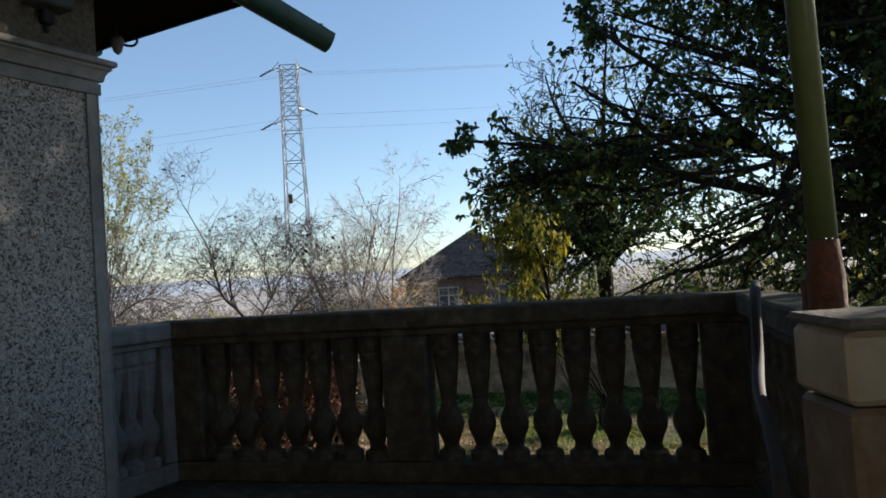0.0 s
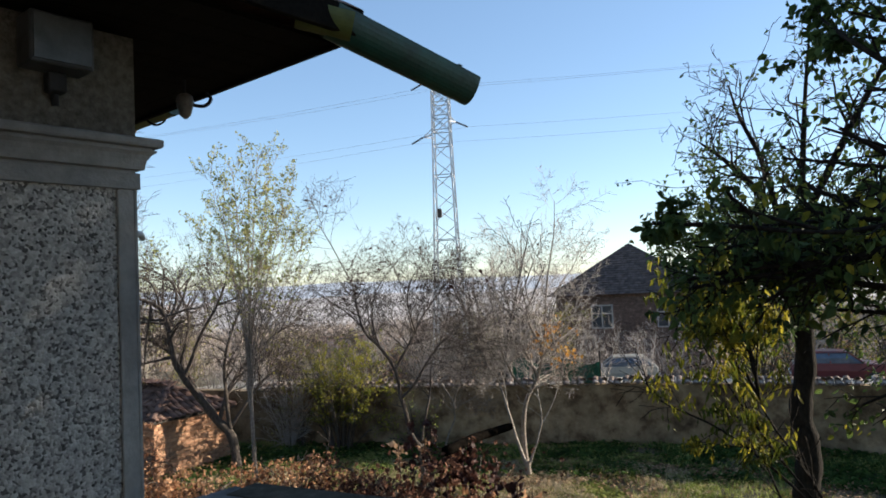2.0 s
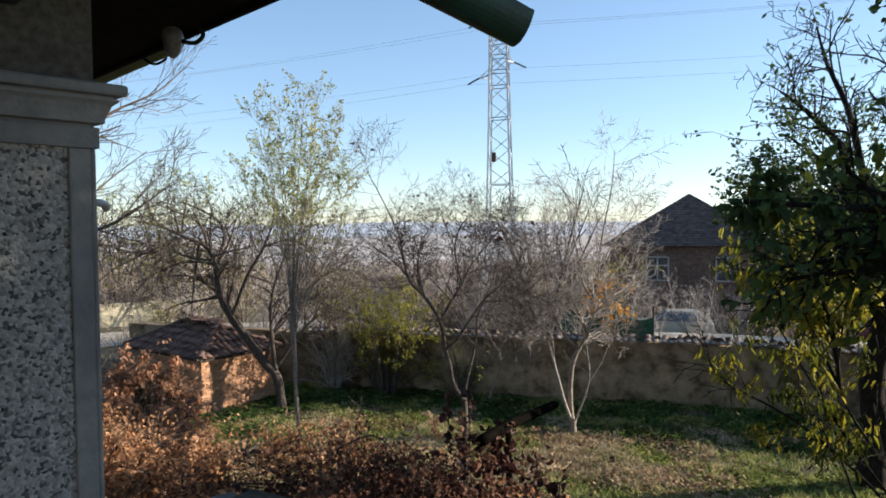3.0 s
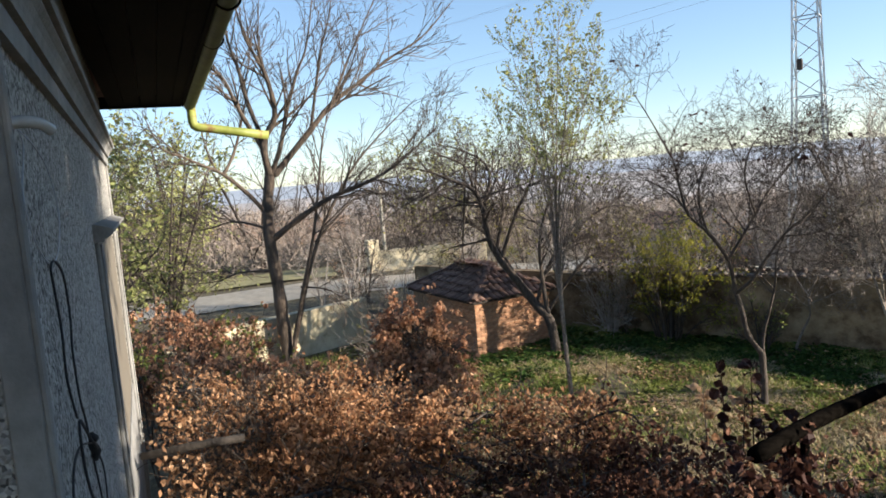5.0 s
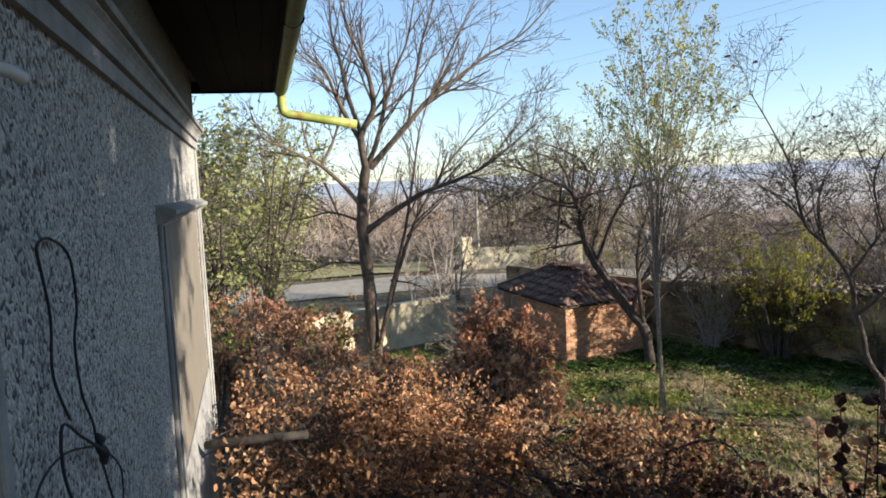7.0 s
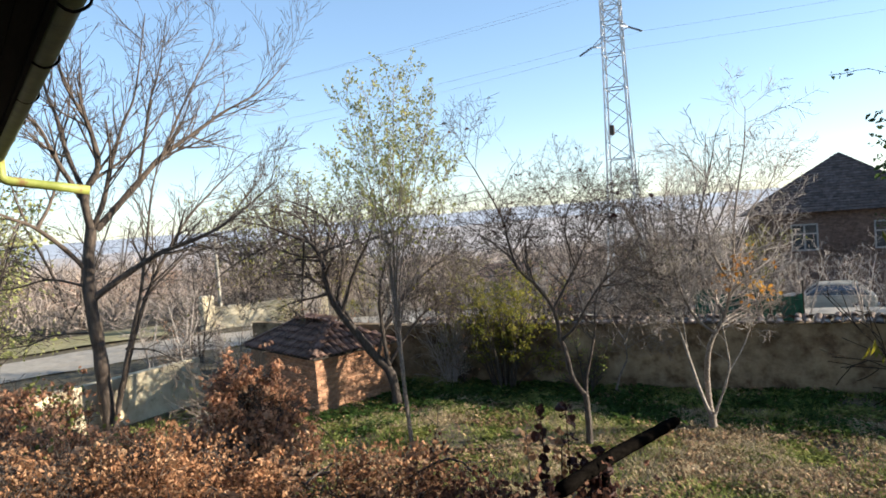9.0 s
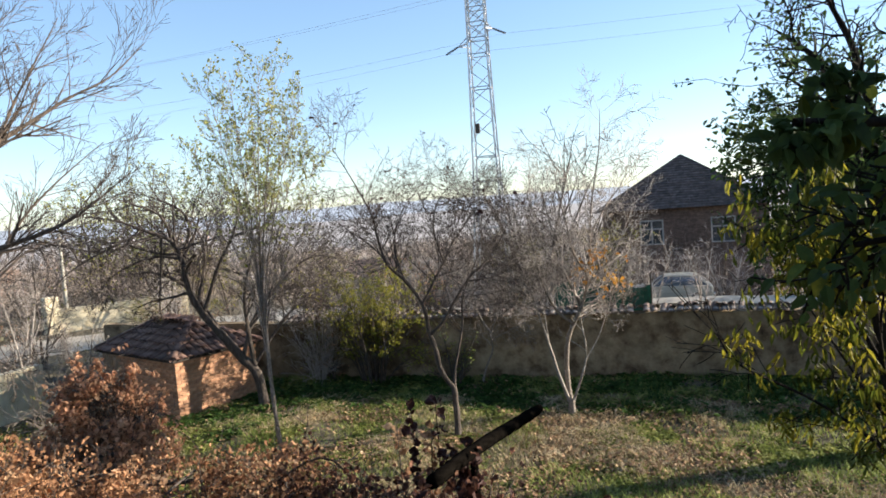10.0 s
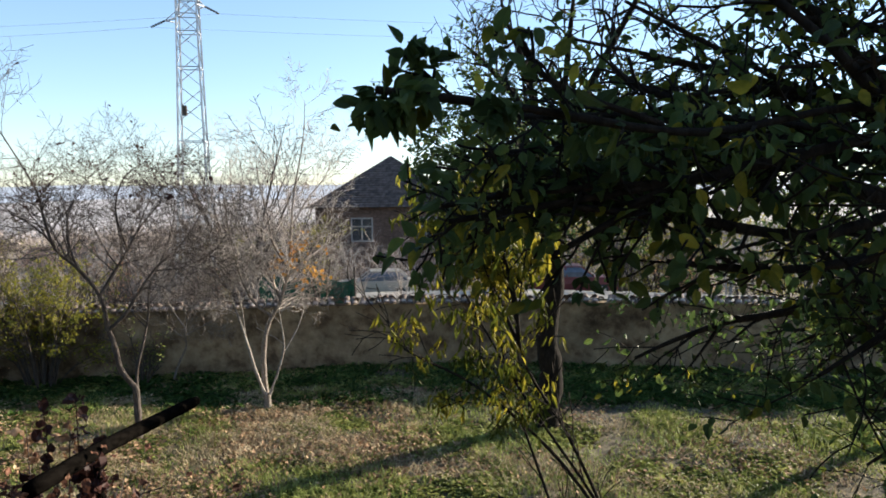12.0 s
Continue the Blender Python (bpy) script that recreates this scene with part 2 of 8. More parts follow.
def leaf_mat(name, stops, through_light=0.35, rand=0.35, rough=0.6):
    return surf(name, stops, scale=3, rough=rough, bump=0, rand=rand, island=True, through_light=through_light, spec=0.15)


L_DARK = leaf_mat("dark green leaf", [(0.35, (0.028, 0.05, 0.018)), (0.58, (0.065, 0.10, 0.028)), (0.78, (0.18, 0.19, 0.032))], 0.42, 0.45, 0.55)
L_YELLOW = leaf_mat("yellow green leaf", [(0.35, (0.03, 0.046, 0.008)), (0.5, (0.085, 0.098, 0.013)), (0.68, (0.38, 0.31, 0.035))], 0.42)
L_PEAR = leaf_mat("pale autumn leaf", [(0.35, (0.20, 0.23, 0.085)), (0.6, (0.36, 0.36, 0.14)), (0.75, (0.52, 0.45, 0.18))], 0.45)
L_BUSH = leaf_mat("olive bush leaf", [(0.35, (0.10, 0.12, 0.022)), (0.55, (0.27, 0.25, 0.04)), (0.75, (0.46, 0.37, 0.055))], 0.45)
L_BROWN = leaf_mat("withered brown leaf", [(0.3, (0.095, 0.046, 0.026)), (0.5, (0.36, 0.195, 0.105)), (0.75, (0.66, 0.465, 0.295))], 0.45, 0.65, 0.85)
# Redder brown by nature, and darkened further for the shade under the quince.
L_MAROON = leaf_mat("red brown leaf, partly darkened for shade", [(0.3, (0.03, 0.014, 0.010)), (0.5, (0.11, 0.052, 0.034)), (0.75, (0.27, 0.155, 0.10))], 0.25, 0.6, 0.85)
L_RUSTY = leaf_mat("rust red creeper leaf", [(0.3, (0.27, 0.125, 0.07)), (0.5, (0.47, 0.26, 0.155)), (0.75, (0.66, 0.46, 0.30))], 0.5, 0.5, 0.8)
L_ORANGE = leaf_mat("orange autumn leaf", [(0.35, (0.40, 0.16, 0.03)), (0.7, (0.55, 0.33, 0.07))], 0.4)
L_DRY = leaf_mat("dry dark leaf", [(0.35, (0.022, 0.010, 0.009)), (0.7, (0.075, 0.032, 0.026))], 0.2)
L_LITTER = leaf_mat("fallen leaf", [(0.3, (0.13, 0.07, 0.04)), (0.55, (0.32, 0.205, 0.12)), (0.8, (0.56, 0.44, 0.28))], 0.15, 0.45, 0.8)
L_GRASS = leaf_mat("grass blade", [(0.3, (0.065, 0.105, 0.022)), (0.5, (0.205, 0.25, 0.06)), (0.75, (0.47, 0.435, 0.18))], 0.35, 0.4, 0.6)
L_STRAW = leaf_mat("dead straw grass", [(0.3, (0.20, 0.15, 0.085)), (0.5, (0.40, 0.32, 0.195)), (0.75, (0.62, 0.52, 0.35))], 0.3, 0.45, 0.8)
# Lush green, made darker to deepen the shade at the wall foot.
L_LUSH = leaf_mat("lush leaf with shade in colour", [(0.3, (0.022, 0.045, 0.012)), (0.55, (0.06, 0.11, 0.026)), (0.78, (0.15, 0.21, 0.055))], 0.4, 0.45)
L_WEED = leaf_mat("green weed leaf", [(0.3, (0.055, 0.08, 0.022)), (0.5, (0.18, 0.205, 0.055)), (0.75, (0.44, 0.42, 0.15))], 0.4, 0.5)


def ground_mat():
    # Soil is darkened so that gaps between the blades read as shadow.
    m = surf("garden soil and turf", [(0.30, (0.022, 0.017, 0.011)), (0.44, (0.06, 0.048, 0.028)), (0.54, (0.105, 0.085, 0.045)), (0.64, (0.16, 0.128, 0.075)), (0.74, (0.27, 0.215, 0.135))],
             scale=4.0, detail=14, rough=1.0, bump=0.9, bump_scale=30, big=0.35, big_scale=0.25)
    return m


M_GROUND = ground_mat()
# Aerial haze is mixed into the base colours of hill and valley.
M_HILL = surf("far hill with haze in colour", [(0.3, (0.30, 0.34, 0.39)), (0.7, (0.40, 0.44, 0.49))], scale=0.012, detail=8, rough=1, bump=0)
M_VALLEY = surf("brown valley with haze in colour", [(0.35, (0.25, 0.235, 0.225)), (0.5, (0.34, 0.31, 0.29)), (0.65, (0.43, 0.40, 0.37))], scale=0.03, detail=10, rough=1, bump=0)
M_WOODS = surf("bare woodland twigs", [(0.3, (0.16, 0.13, 0.11)), (0.5, (0.29, 0.235, 0.195)), (0.7, (0.43, 0.36, 0.30))], scale=0.06, detail=6, rough=1, bump=0, rand=0.4, island=True)


# ---- building helpers ----
def part(name, bm, material, parent=None, label="", smooth=False):
    """Links a bmesh as one mesh object under a thing or a part."""
    me = bpy.data.meshes.new(name)
    bm.to_mesh(me)
    bm.free()
    me.materials.append(material)
    if smooth:
        me.shade_smooth()
    ob = new(name, me)
    if parent is not None:
        ob.parent = parent
        ob.matrix_parent_inverse = parent.matrix_world.inverted()
    if label:
        ob["label"] = label
    return ob


def from_lists(name, verts, faces, material, parent=None, label="", smooth=False, local=False):
    me = bpy.data.meshes.new(name)
    me.from_pydata(verts, [], faces)
    me.materials.append(material)
    if smooth:
        me.shade_smooth()
    ob = new(name, me)
    if parent is not None:
        ob.parent = parent
        if not local:
            ob.matrix_parent_inverse = parent.matrix_world.inverted()
    if label:
        ob["label"] = label
    return ob


def empty(name, m=None, **tags):
    ob = new(name)
    if m is not None:
        ob.matrix_world = m
    bpy.context.view_layer.update()
    return tagged(ob, **tags)


def box(bm, lo, hi, m=None, bevel=0.0):
    """A box between two corners, with its edges broken."""
    lo, hi = Vector(lo), Vector(hi)
    r = bmesh.ops.create_cube(bm, size=1.0)
    vs = r["verts"]
    for v in vs:
        v.co = Vector(((v.co[i] + 0.5) * (hi[i] - lo[i]) + lo[i] for i in range(3)))
    if bevel:
        es = list({e for v in vs for e in v.link_edges})
        out = bmesh.ops.bevel(bm, geom=es, offset=bevel, segments=1, affect="EDGES")
        vs = list({v for f in out["faces"] for v in f.verts} | {v for v in vs if v.is_valid})
    if m is not None:
        bmesh.ops.transform(bm, matrix=m, verts=vs)
    return vs


def tube_lists(V, F, pts, radii, sides=6, cap=True):
    """Sweeps a round section along points into lists of vertices and faces."""
    n0 = len(V)
    side = None
    for i, p in enumerate(pts):
        a = pts[max(i - 1, 0)]
        b = pts[min(i + 1, len(pts) - 1)]
        d = (b - a)
        if d.length < 1e-9:
            d = Vector((0, 0, 1))
        d.normalize()
        if side is None:
            side = d.cross(Vector((0.31, 0.87, 0.39)))
            if side.length < 0.05:
                side = d.cross(Vector((1, 0, 0)))
        side = side - d * side.dot(d)
        side.normalize()
        up = d.cross(side)
        for k in range(sides):
            t = 2 * math.pi * k / sides
            V.append(p + (side * math.cos(t) + up * math.sin(t)) * radii[i])
    for i in range(len(pts) - 1):
        for k in range(sides):
            a, b = n0 + i * sides + k, n0 + i * sides + (k + 1) % sides
            F.append((a, b, b + sides, a + sides))
    if cap:
        F.append(tuple(range(n0 + sides - 1, n0 - 1, -1)))
        e = n0 + (len(pts) - 1) * sides
        F.append(tuple(range(e, e + sides)))


def pipe(name, pts, radius, material, parent=None, sides=8, label="", smooth=True):
    V, F = [], []
    pts = [Vector(p) for p in pts]
    tube_lists(V, F, pts, radius if isinstance(radius, (list, tuple)) else [radius] * len(pts), sides)
    return from_lists(name, V, F, material, parent, label, smooth)


def curve_pts(pts, n=8):
    """A smooth line through the points."""
    pts = [Vector(p) for p in pts]
    out = []
    for i in range(len(pts) - 1):
        p0, p1, p2, p3 = pts[max(i - 1, 0)], pts[i], pts[i + 1], pts[min(i + 2, len(pts) - 1)]
        for k in range(n):
            t = k / n
            out.append(0.5 * (2 * p1 + (p2 - p0) * t + (2 * p0 - 5 * p1 + 4 * p2 - p3) * t * t + (3 * p1 - p0 - 3 * p2 + p3) * t ** 3))
    out.append(pts[-1])
    return out


def sweep_profile(bm, profile, path):
    """Sweeps an (out, up) profile along a level path with mitred corners; out is to the right of the way."""
    rows = []
    for i, p in enumerate(path):
        p = Vector(p)
        d0 = (p - Vector(path[i - 1])).normalized() if i else (Vector(path[1]) - p).normalized()
        d1 = (Vector(path[i + 1]) - p).normalized() if i < len(path) - 1 else d0
        n0, n1 = Vector((d0.y, -d0.x, 0)), Vector((d1.y, -d1.x, 0))
        n = (n0 + n1)
        n = n / max(n.dot(n0), 0.2)
        rows.append([bm.verts.new(p + n * o + Vector((0, 0, u))) for o, u in profile])
    for a, b in zip(rows, rows[1:]):
        for k in range(len(profile) - 1):
            bm.faces.new((a[k], b[k], b[k + 1], a[k + 1]))
    for r in (rows[0], rows[-1]):
        bm.faces.new(r)
    bmesh.ops.recalc_face_normals(bm, faces=bm.faces[:])


# ---- ground ----
def smooth01(t):
    t = min(max(t, 0.0), 1.0)
    return t * t * (3 - 2 * t)


def ground_z(x, y):
    r = math.hypot(x, y - 5)
    z = 0.05 * noise.noise((x * 0.5, y * 0.5, 0.0)) + 0.09 * noise.noise((x * 0.16, y * 0.16, 3.0)) + 0.045 * noise.noise((x * 1.15, y * 1.15, 6.0))
    z *= smooth01((60 - r) / 30)
    z -= (0.45 * smooth01((r - 22) / 6) + 2.3 * smooth01((r - 30.7) / 9)) * smooth01((y - 22) / 7)
    z -= 18 * smooth01((r - 45) / 330)
    a = math.atan2(x, y)
    hill = 34 + 6 * noise.noise((a * 3.0, 1.0, 0.0)) + 2.5 * noise.noise((a * 11.0, 5.0, 0.0))
    z += hill * smooth01((r - 700) / 1300)
    z += 3 * noise.noise((x * 0.008, y * 0.008, 9.0)) * smooth01((r - 120) / 200)
    return z


def make_ground():
    V, F = [], []
    rings = [0.0]
    step = 0.45
    while rings[-1] < 4200:
        rings.append(rings[-1] + step)
        step *= 1.055 if rings[-1] > 22 else 1.0
    n = 200
    cx, cy = -7.0, 12.0
    V.append((cx, cy, ground_z(cx, cy)))
    for r in rings[1:]:
        for k in range(n):
            t = 2 * math.pi * k / n
            x, y = cx + r * math.cos(t), cy + r * math.sin(t)
            V.append((x, y, ground_z(x, y)))
    for k in range(n):
        F.append((0, 1 + k, 1 + (k + 1) % n))
    for i in range(len(rings) - 2):
        for k in range(n):
            a, b = 1 + i * n + k, 1 + i * n + (k + 1) % n
            F.append((a, a + n, b + n, b))
    ob = from_lists("ground", V, F, M_GROUND, smooth=True)
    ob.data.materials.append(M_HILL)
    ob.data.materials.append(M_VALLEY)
    # Painted haze by distance: brown-grey valley first, then blue-grey hills.
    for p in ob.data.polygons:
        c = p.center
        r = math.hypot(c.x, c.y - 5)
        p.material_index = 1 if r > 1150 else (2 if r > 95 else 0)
    tagged(ob, "garden soil with worn grass running out to hills with painted haze", "ground", kind="structure")


make_ground()

# ---- the house: walls, corner trim, moulding, window, eaves ----
HX, HY, FLOOR, EAVE = -3.43, 3.24, 2.535, 5.30


def skew(bm):
    """The garden front runs a little out of square."""
    for v in bm.verts:
        if v.co.y > HY - 0.4 and v.co.x < HX:
            v.co.y -= 0.022 * (HX - v.co.x)


def make_house():
    bm = bmesh.new()
    box(bm, (HX - 0.3, -4.0, 0), (HX, HY - 0.3, EAVE + 0.1))
    tagged(part("wall_east", bm, M_STUCCO), "grey pebbledashed house wall beside the porch", "wall", kind="structure")
    bm = bmesh.new()
    wl, wr, wb, wt = -8.2, -5.72, 2.93, 4.215
    box(bm, (-8.62, HY - 0.3, 0), (wl, HY, EAVE + 0.1))
    box(bm, (wr, HY - 0.3, 0), (HX, HY, EAVE + 0.1))
    box(bm, (wl, HY - 0.3, wt), (wr, HY, EAVE + 0.1))
    box(bm, (wl, HY - 0.3, 0), (wr, HY - 0.02, wb))
    skew(bm)
    tagged(part("wall_north", bm, M_STUCCO), "grey pebbledashed house wall with a window", "wall", kind="structure")
    bm = bmesh.new()
    box(bm, (-8.62, -4, 0), (-8.32, HY - 0.3, EAVE + 0.1))
    tagged(part("wall_west", bm, M_STUCCO), "grey pebbledashed far house wall", "wall", kind="structure")
    # Back wall and ceiling out of view, added to keep sky light off the balustrade.
    bm = bmesh.new()
    box(bm, (HX, -0.75, 0), (3.4, -0.45, EAVE + 0.1))
    tagged(part("wall_south_unseen", bm, M_STUCCO), "unseen wall added behind the porch to block sky light", "wall", kind="structure")
    bm = bmesh.new()
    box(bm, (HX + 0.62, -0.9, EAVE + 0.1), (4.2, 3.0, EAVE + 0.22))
    tagged(part("ceiling", bm, M_SOFFIT), "unseen roof added over the back of the porch to block sky light", "ceiling", kind="structure")
    # smooth strips up the two corners
    for x0, x1, nm in ((HX - 0.014, HX + 0.014, "near"), (-8.634, -8.5, "far")):
        bm = bmesh.new()
        box(bm, (x0, HY, 0.0), (x1, HY + 0.014, 4.738), bevel=0.004)
        skew(bm)
        tagged(part("trim_corner_" + nm, bm, M_TRIM), "smooth cement strip up the corner of the house", "trim", kind="structure")
    bm = bmesh.new()
    box(bm, (HX, HY - 0.06, 0.0), (HX + 0.014, HY, 4.738), bevel=0.004)
    tagged(part("trim_corner_side", bm, M_TRIM), "smooth cement strip on the porch side of the corner", "trim", kind="structure")
    # stepped moulding round the walls
    prof = [(0.0, 0.0), (0.022, 0.0), (0.022, 0.058), (0.010, 0.061), (0.010, 0.069), (0.034, 0.072), (0.036, 0.088), (0.041, 0.106), (0.051, 0.122), (0.066, 0.134), (0.066, 0.140), (0.054, 0.143), (0.054, 0.149), (0.080, 0.151), (0.084, 0.158), (0.084, 0.176), (0.078, 0.182), (0.0, 0.195)]
    bm = bmesh.new()
    sweep_profile(bm, prof, [(-8.62, 0.0, 4.738), (-8.62, HY, 4.738), (HX, HY, 4.738), (HX, -3.9, 4.738)][::-1])
    skew(bm)
    tagged(part("trim_moulding", bm, M_TRIM), "stepped grey cement moulding under the eaves", "moulding", kind="structure")
    # plain frieze above the moulding, set a little proud, its colour darkened for eaves shade
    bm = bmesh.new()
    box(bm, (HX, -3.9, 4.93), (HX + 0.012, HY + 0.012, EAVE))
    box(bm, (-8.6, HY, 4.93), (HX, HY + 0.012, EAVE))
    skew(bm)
    tagged(part("trim_frieze", bm, M_FRIEZE), "rough cement band above the moulding, eaves shade in its colour", "trim", kind="structure")
    # window
    win = empty("window_1", Matrix.Translation((0.5 * (wl + wr), HY, wb)), label="house window with grey cement surround and beige blind", category="window", kind="structure")
    for x0 in (wr, wl - 0.07):
        bm = bmesh.new()
        box(bm, (x0, HY, 0.0), (x0 + 0.07, HY + 0.022, wt + 0.02), bevel=0.006)
        skew(bm)
        part("window_frame", bm, M_TRIM, win, "smooth cement surround")
        bm = bmesh.new()
        box(bm, (x0 + 0.02, HY + 0.023, 0.0), (x0 + 0.05, HY + 0.034, wt + 0.01), bevel=0.004)
        skew(bm)
        part("window_frame", bm, M_TRIM, win)
    bm = bmesh.new()
    sweep_profile(bm, [(0, 0), (0.045, 0), (0.05, 0.015), (0.075, 0.025), (0.09, 0.04), (0.09, 0.06), (0.02, 0.085), (0, 0.085)], [(wr + 0.1, HY, wt + 0.022), (wl - 0.1, HY, wt + 0.022)][::-1])
    for v in bm.verts:
        v.co.y = 2 * HY - v.co.y if v.co.y < HY else v.co.y
    bmesh.ops.recalc_face_normals(bm, faces=bm.faces[:])
    skew(bm)
    part("lintel_cap", bm, M_TRIM, win, "moulded cement cap")
    bm = bmesh.new()
    box(bm, (wl, HY - 0.03, wb), (wr, HY - 0.005, wt), bevel=0.003)
    skew(bm)
    part("blind", bm, M_BLIND, win, "beige lowered blind")
    bm = bmesh.new()
    box(bm, (wl, HY - 0.019, 0.0), (wr, HY + 0.004, wb - 0.006), bevel=0.003)
    skew(bm)
    part("apron", bm, M_TRIM, win, "plain grey cement apron")
    # roof with boarded soffit
    x0, x1, y1 = -9.15, -2.80, 3.84
    roof = empty("roof", Matrix.Translation((-5, 0, EAVE)), label="overhanging house roof with dark boarded soffit", category="roof", kind="structure")
    bm = bmesh.new()
    vs = [bm.verts.new(p) for p in ((x0, -4.6, EAVE + 0.09), (x1, -4.6, EAVE + 0.09), (x1, y1, EAVE + 0.09), (x0, y1, EAVE + 0.09), (-5.2, -0.6, 7.2), (-5.2, -0.4, 7.2))]
    for f in ((0, 1, 4), (1, 2, 5, 4), (2, 3, 5), (3, 0, 4, 5), (3, 2, 1, 0)):
        bm.faces.new([vs[i] for i in f])
    part("tile_cover", bm, M_TILE, roof)
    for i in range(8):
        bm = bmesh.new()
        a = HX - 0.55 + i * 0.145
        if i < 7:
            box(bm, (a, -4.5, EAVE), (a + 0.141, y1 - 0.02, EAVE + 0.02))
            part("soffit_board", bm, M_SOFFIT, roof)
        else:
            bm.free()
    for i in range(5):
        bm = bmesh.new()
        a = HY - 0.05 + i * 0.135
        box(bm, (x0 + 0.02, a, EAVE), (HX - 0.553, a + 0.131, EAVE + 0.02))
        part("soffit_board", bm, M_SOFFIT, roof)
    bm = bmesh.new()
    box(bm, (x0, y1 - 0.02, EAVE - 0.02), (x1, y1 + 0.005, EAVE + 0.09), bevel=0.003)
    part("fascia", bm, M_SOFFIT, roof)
    bm = bmesh.new()
    box(bm, (x1 - 0.025, -4.5, EAVE - 0.02), (x1, y1 - 0.021, EAVE + 0.09), bevel=0.003)
    part("fascia", bm, M_SOFFIT, roof)
    bm = bmesh.new()
    box(bm, (x0 - 0.005, -4.5, EAVE - 0.02), (x0 + 0.018, y1 - 0.021, EAVE + 0.09), bevel=0.003)
    part("fascia", bm, M_SOFFIT, roof)


def channel(name, a, b, width, depth, material, parent=None, flare=1.0, label=""):
    """An open trough between two points."""
    a, b = Vector(a), Vector(b)
    d = (b - a).normalized()
    s = d.cross(Vector((0, 0, 1))).normalized()
    u = s.cross(d)
    prof = []
    n = 18
    for k in range(n + 1):
        t = math.pi * k / n
        prof.append((-math.cos(t) * width / 2, -math.sin(t) * depth))
    for k in range(n, -1, -1):
        t = math.pi * k / n
        prof.append((-math.cos(t) * (width / 2 - 0.004), -math.sin(t) * (depth - 0.004)))
    bm = bmesh.new()
    rows = []
    for p, f in ((a, 1.0), (b, flare)):
        rows.append([bm.verts.new(p + s * o * f + u * h * f) for o, h in prof])
    m = len(prof)
    for k in range(m):
        bm.faces.new((rows[0][k], rows[1][k], rows[1][(k + 1) % m], rows[0][(k + 1) % m]))
    bmesh.ops.recalc_face_normals(bm, faces=bm.faces[:])
    return part(name, bm, material, parent, label)


def make_gutters():
    g = empty("roof_gutter", Matrix.Translation((-6, 3.9, EAVE)), label="lime green painted eaves gutter with rusty spout", category="gutter")
    channel("trough", (-4.3, 3.895, EAVE + 0.04), (-9.2, 3.895, EAVE + 0.0), 0.11, 0.06, M_OLIVE, g, label="rusty olive trough")
    pipe("rim", [(-4.3, 3.952, EAVE + 0.042), (-9.2, 3.952, EAVE + 0.002)], 0.007, M_LIME, g, 6, "lime green rolled rim")
    pipe("spout", [(-9.12, 3.9, EAVE - 0.03), (-9.12, 3.9, EAVE - 0.17), (-9.12, 3.91, EAVE - 0.205), (-9.12, 3.95, EAVE - 0.225), (-9.12, 4.25, EAVE - 0.275), (-9.12, 4.6, EAVE - 0.335)], 0.043, M_LIME, g, 10, "rust patched green outlet pipe")
    for i in range(6):
        x = -4.5 - i * 0.9
        pipe("bracket", curve_pts([(x, 3.835, EAVE + 0.06), (x, 3.84, EAVE - 0.0), (x, 3.895, EAVE - 0.035), (x, 3.955, EAVE + 0.0), (x, 3.955, EAVE + 0.05)], 3), 0.006, M_SOFFIT, g, 4)
    s = empty("corner_spout", Matrix.Translation((-2.7, 4.0, EAVE)), label="dark green sheet metal spout jutting from the roof corner", category="spout")
    channel("trough", (-2.87, 3.74, EAVE + 0.085), (-2.715, 4.375, EAVE - 0.10), 0.15, 0.115, M_GREEN, s, 0.95)
    channel("collar", (-2.92, 3.63, EAVE + 0.085), (-2.80, 3.79, EAVE + 0.04), 0.15, 0.085, M_OLIVE, s, 0.98, "dim olive collar")
    bm = bmesh.new()
    box(bm, (-0.075, -0.002, -0.01), (0.075, 0.002, 0.01), look((-2.74, 4.27, EAVE - 0.066), (-2.715, 4.375, EAVE - 0.096)))
    part("stay", bm, M_GREEN, s)


make_house()
make_gutters()


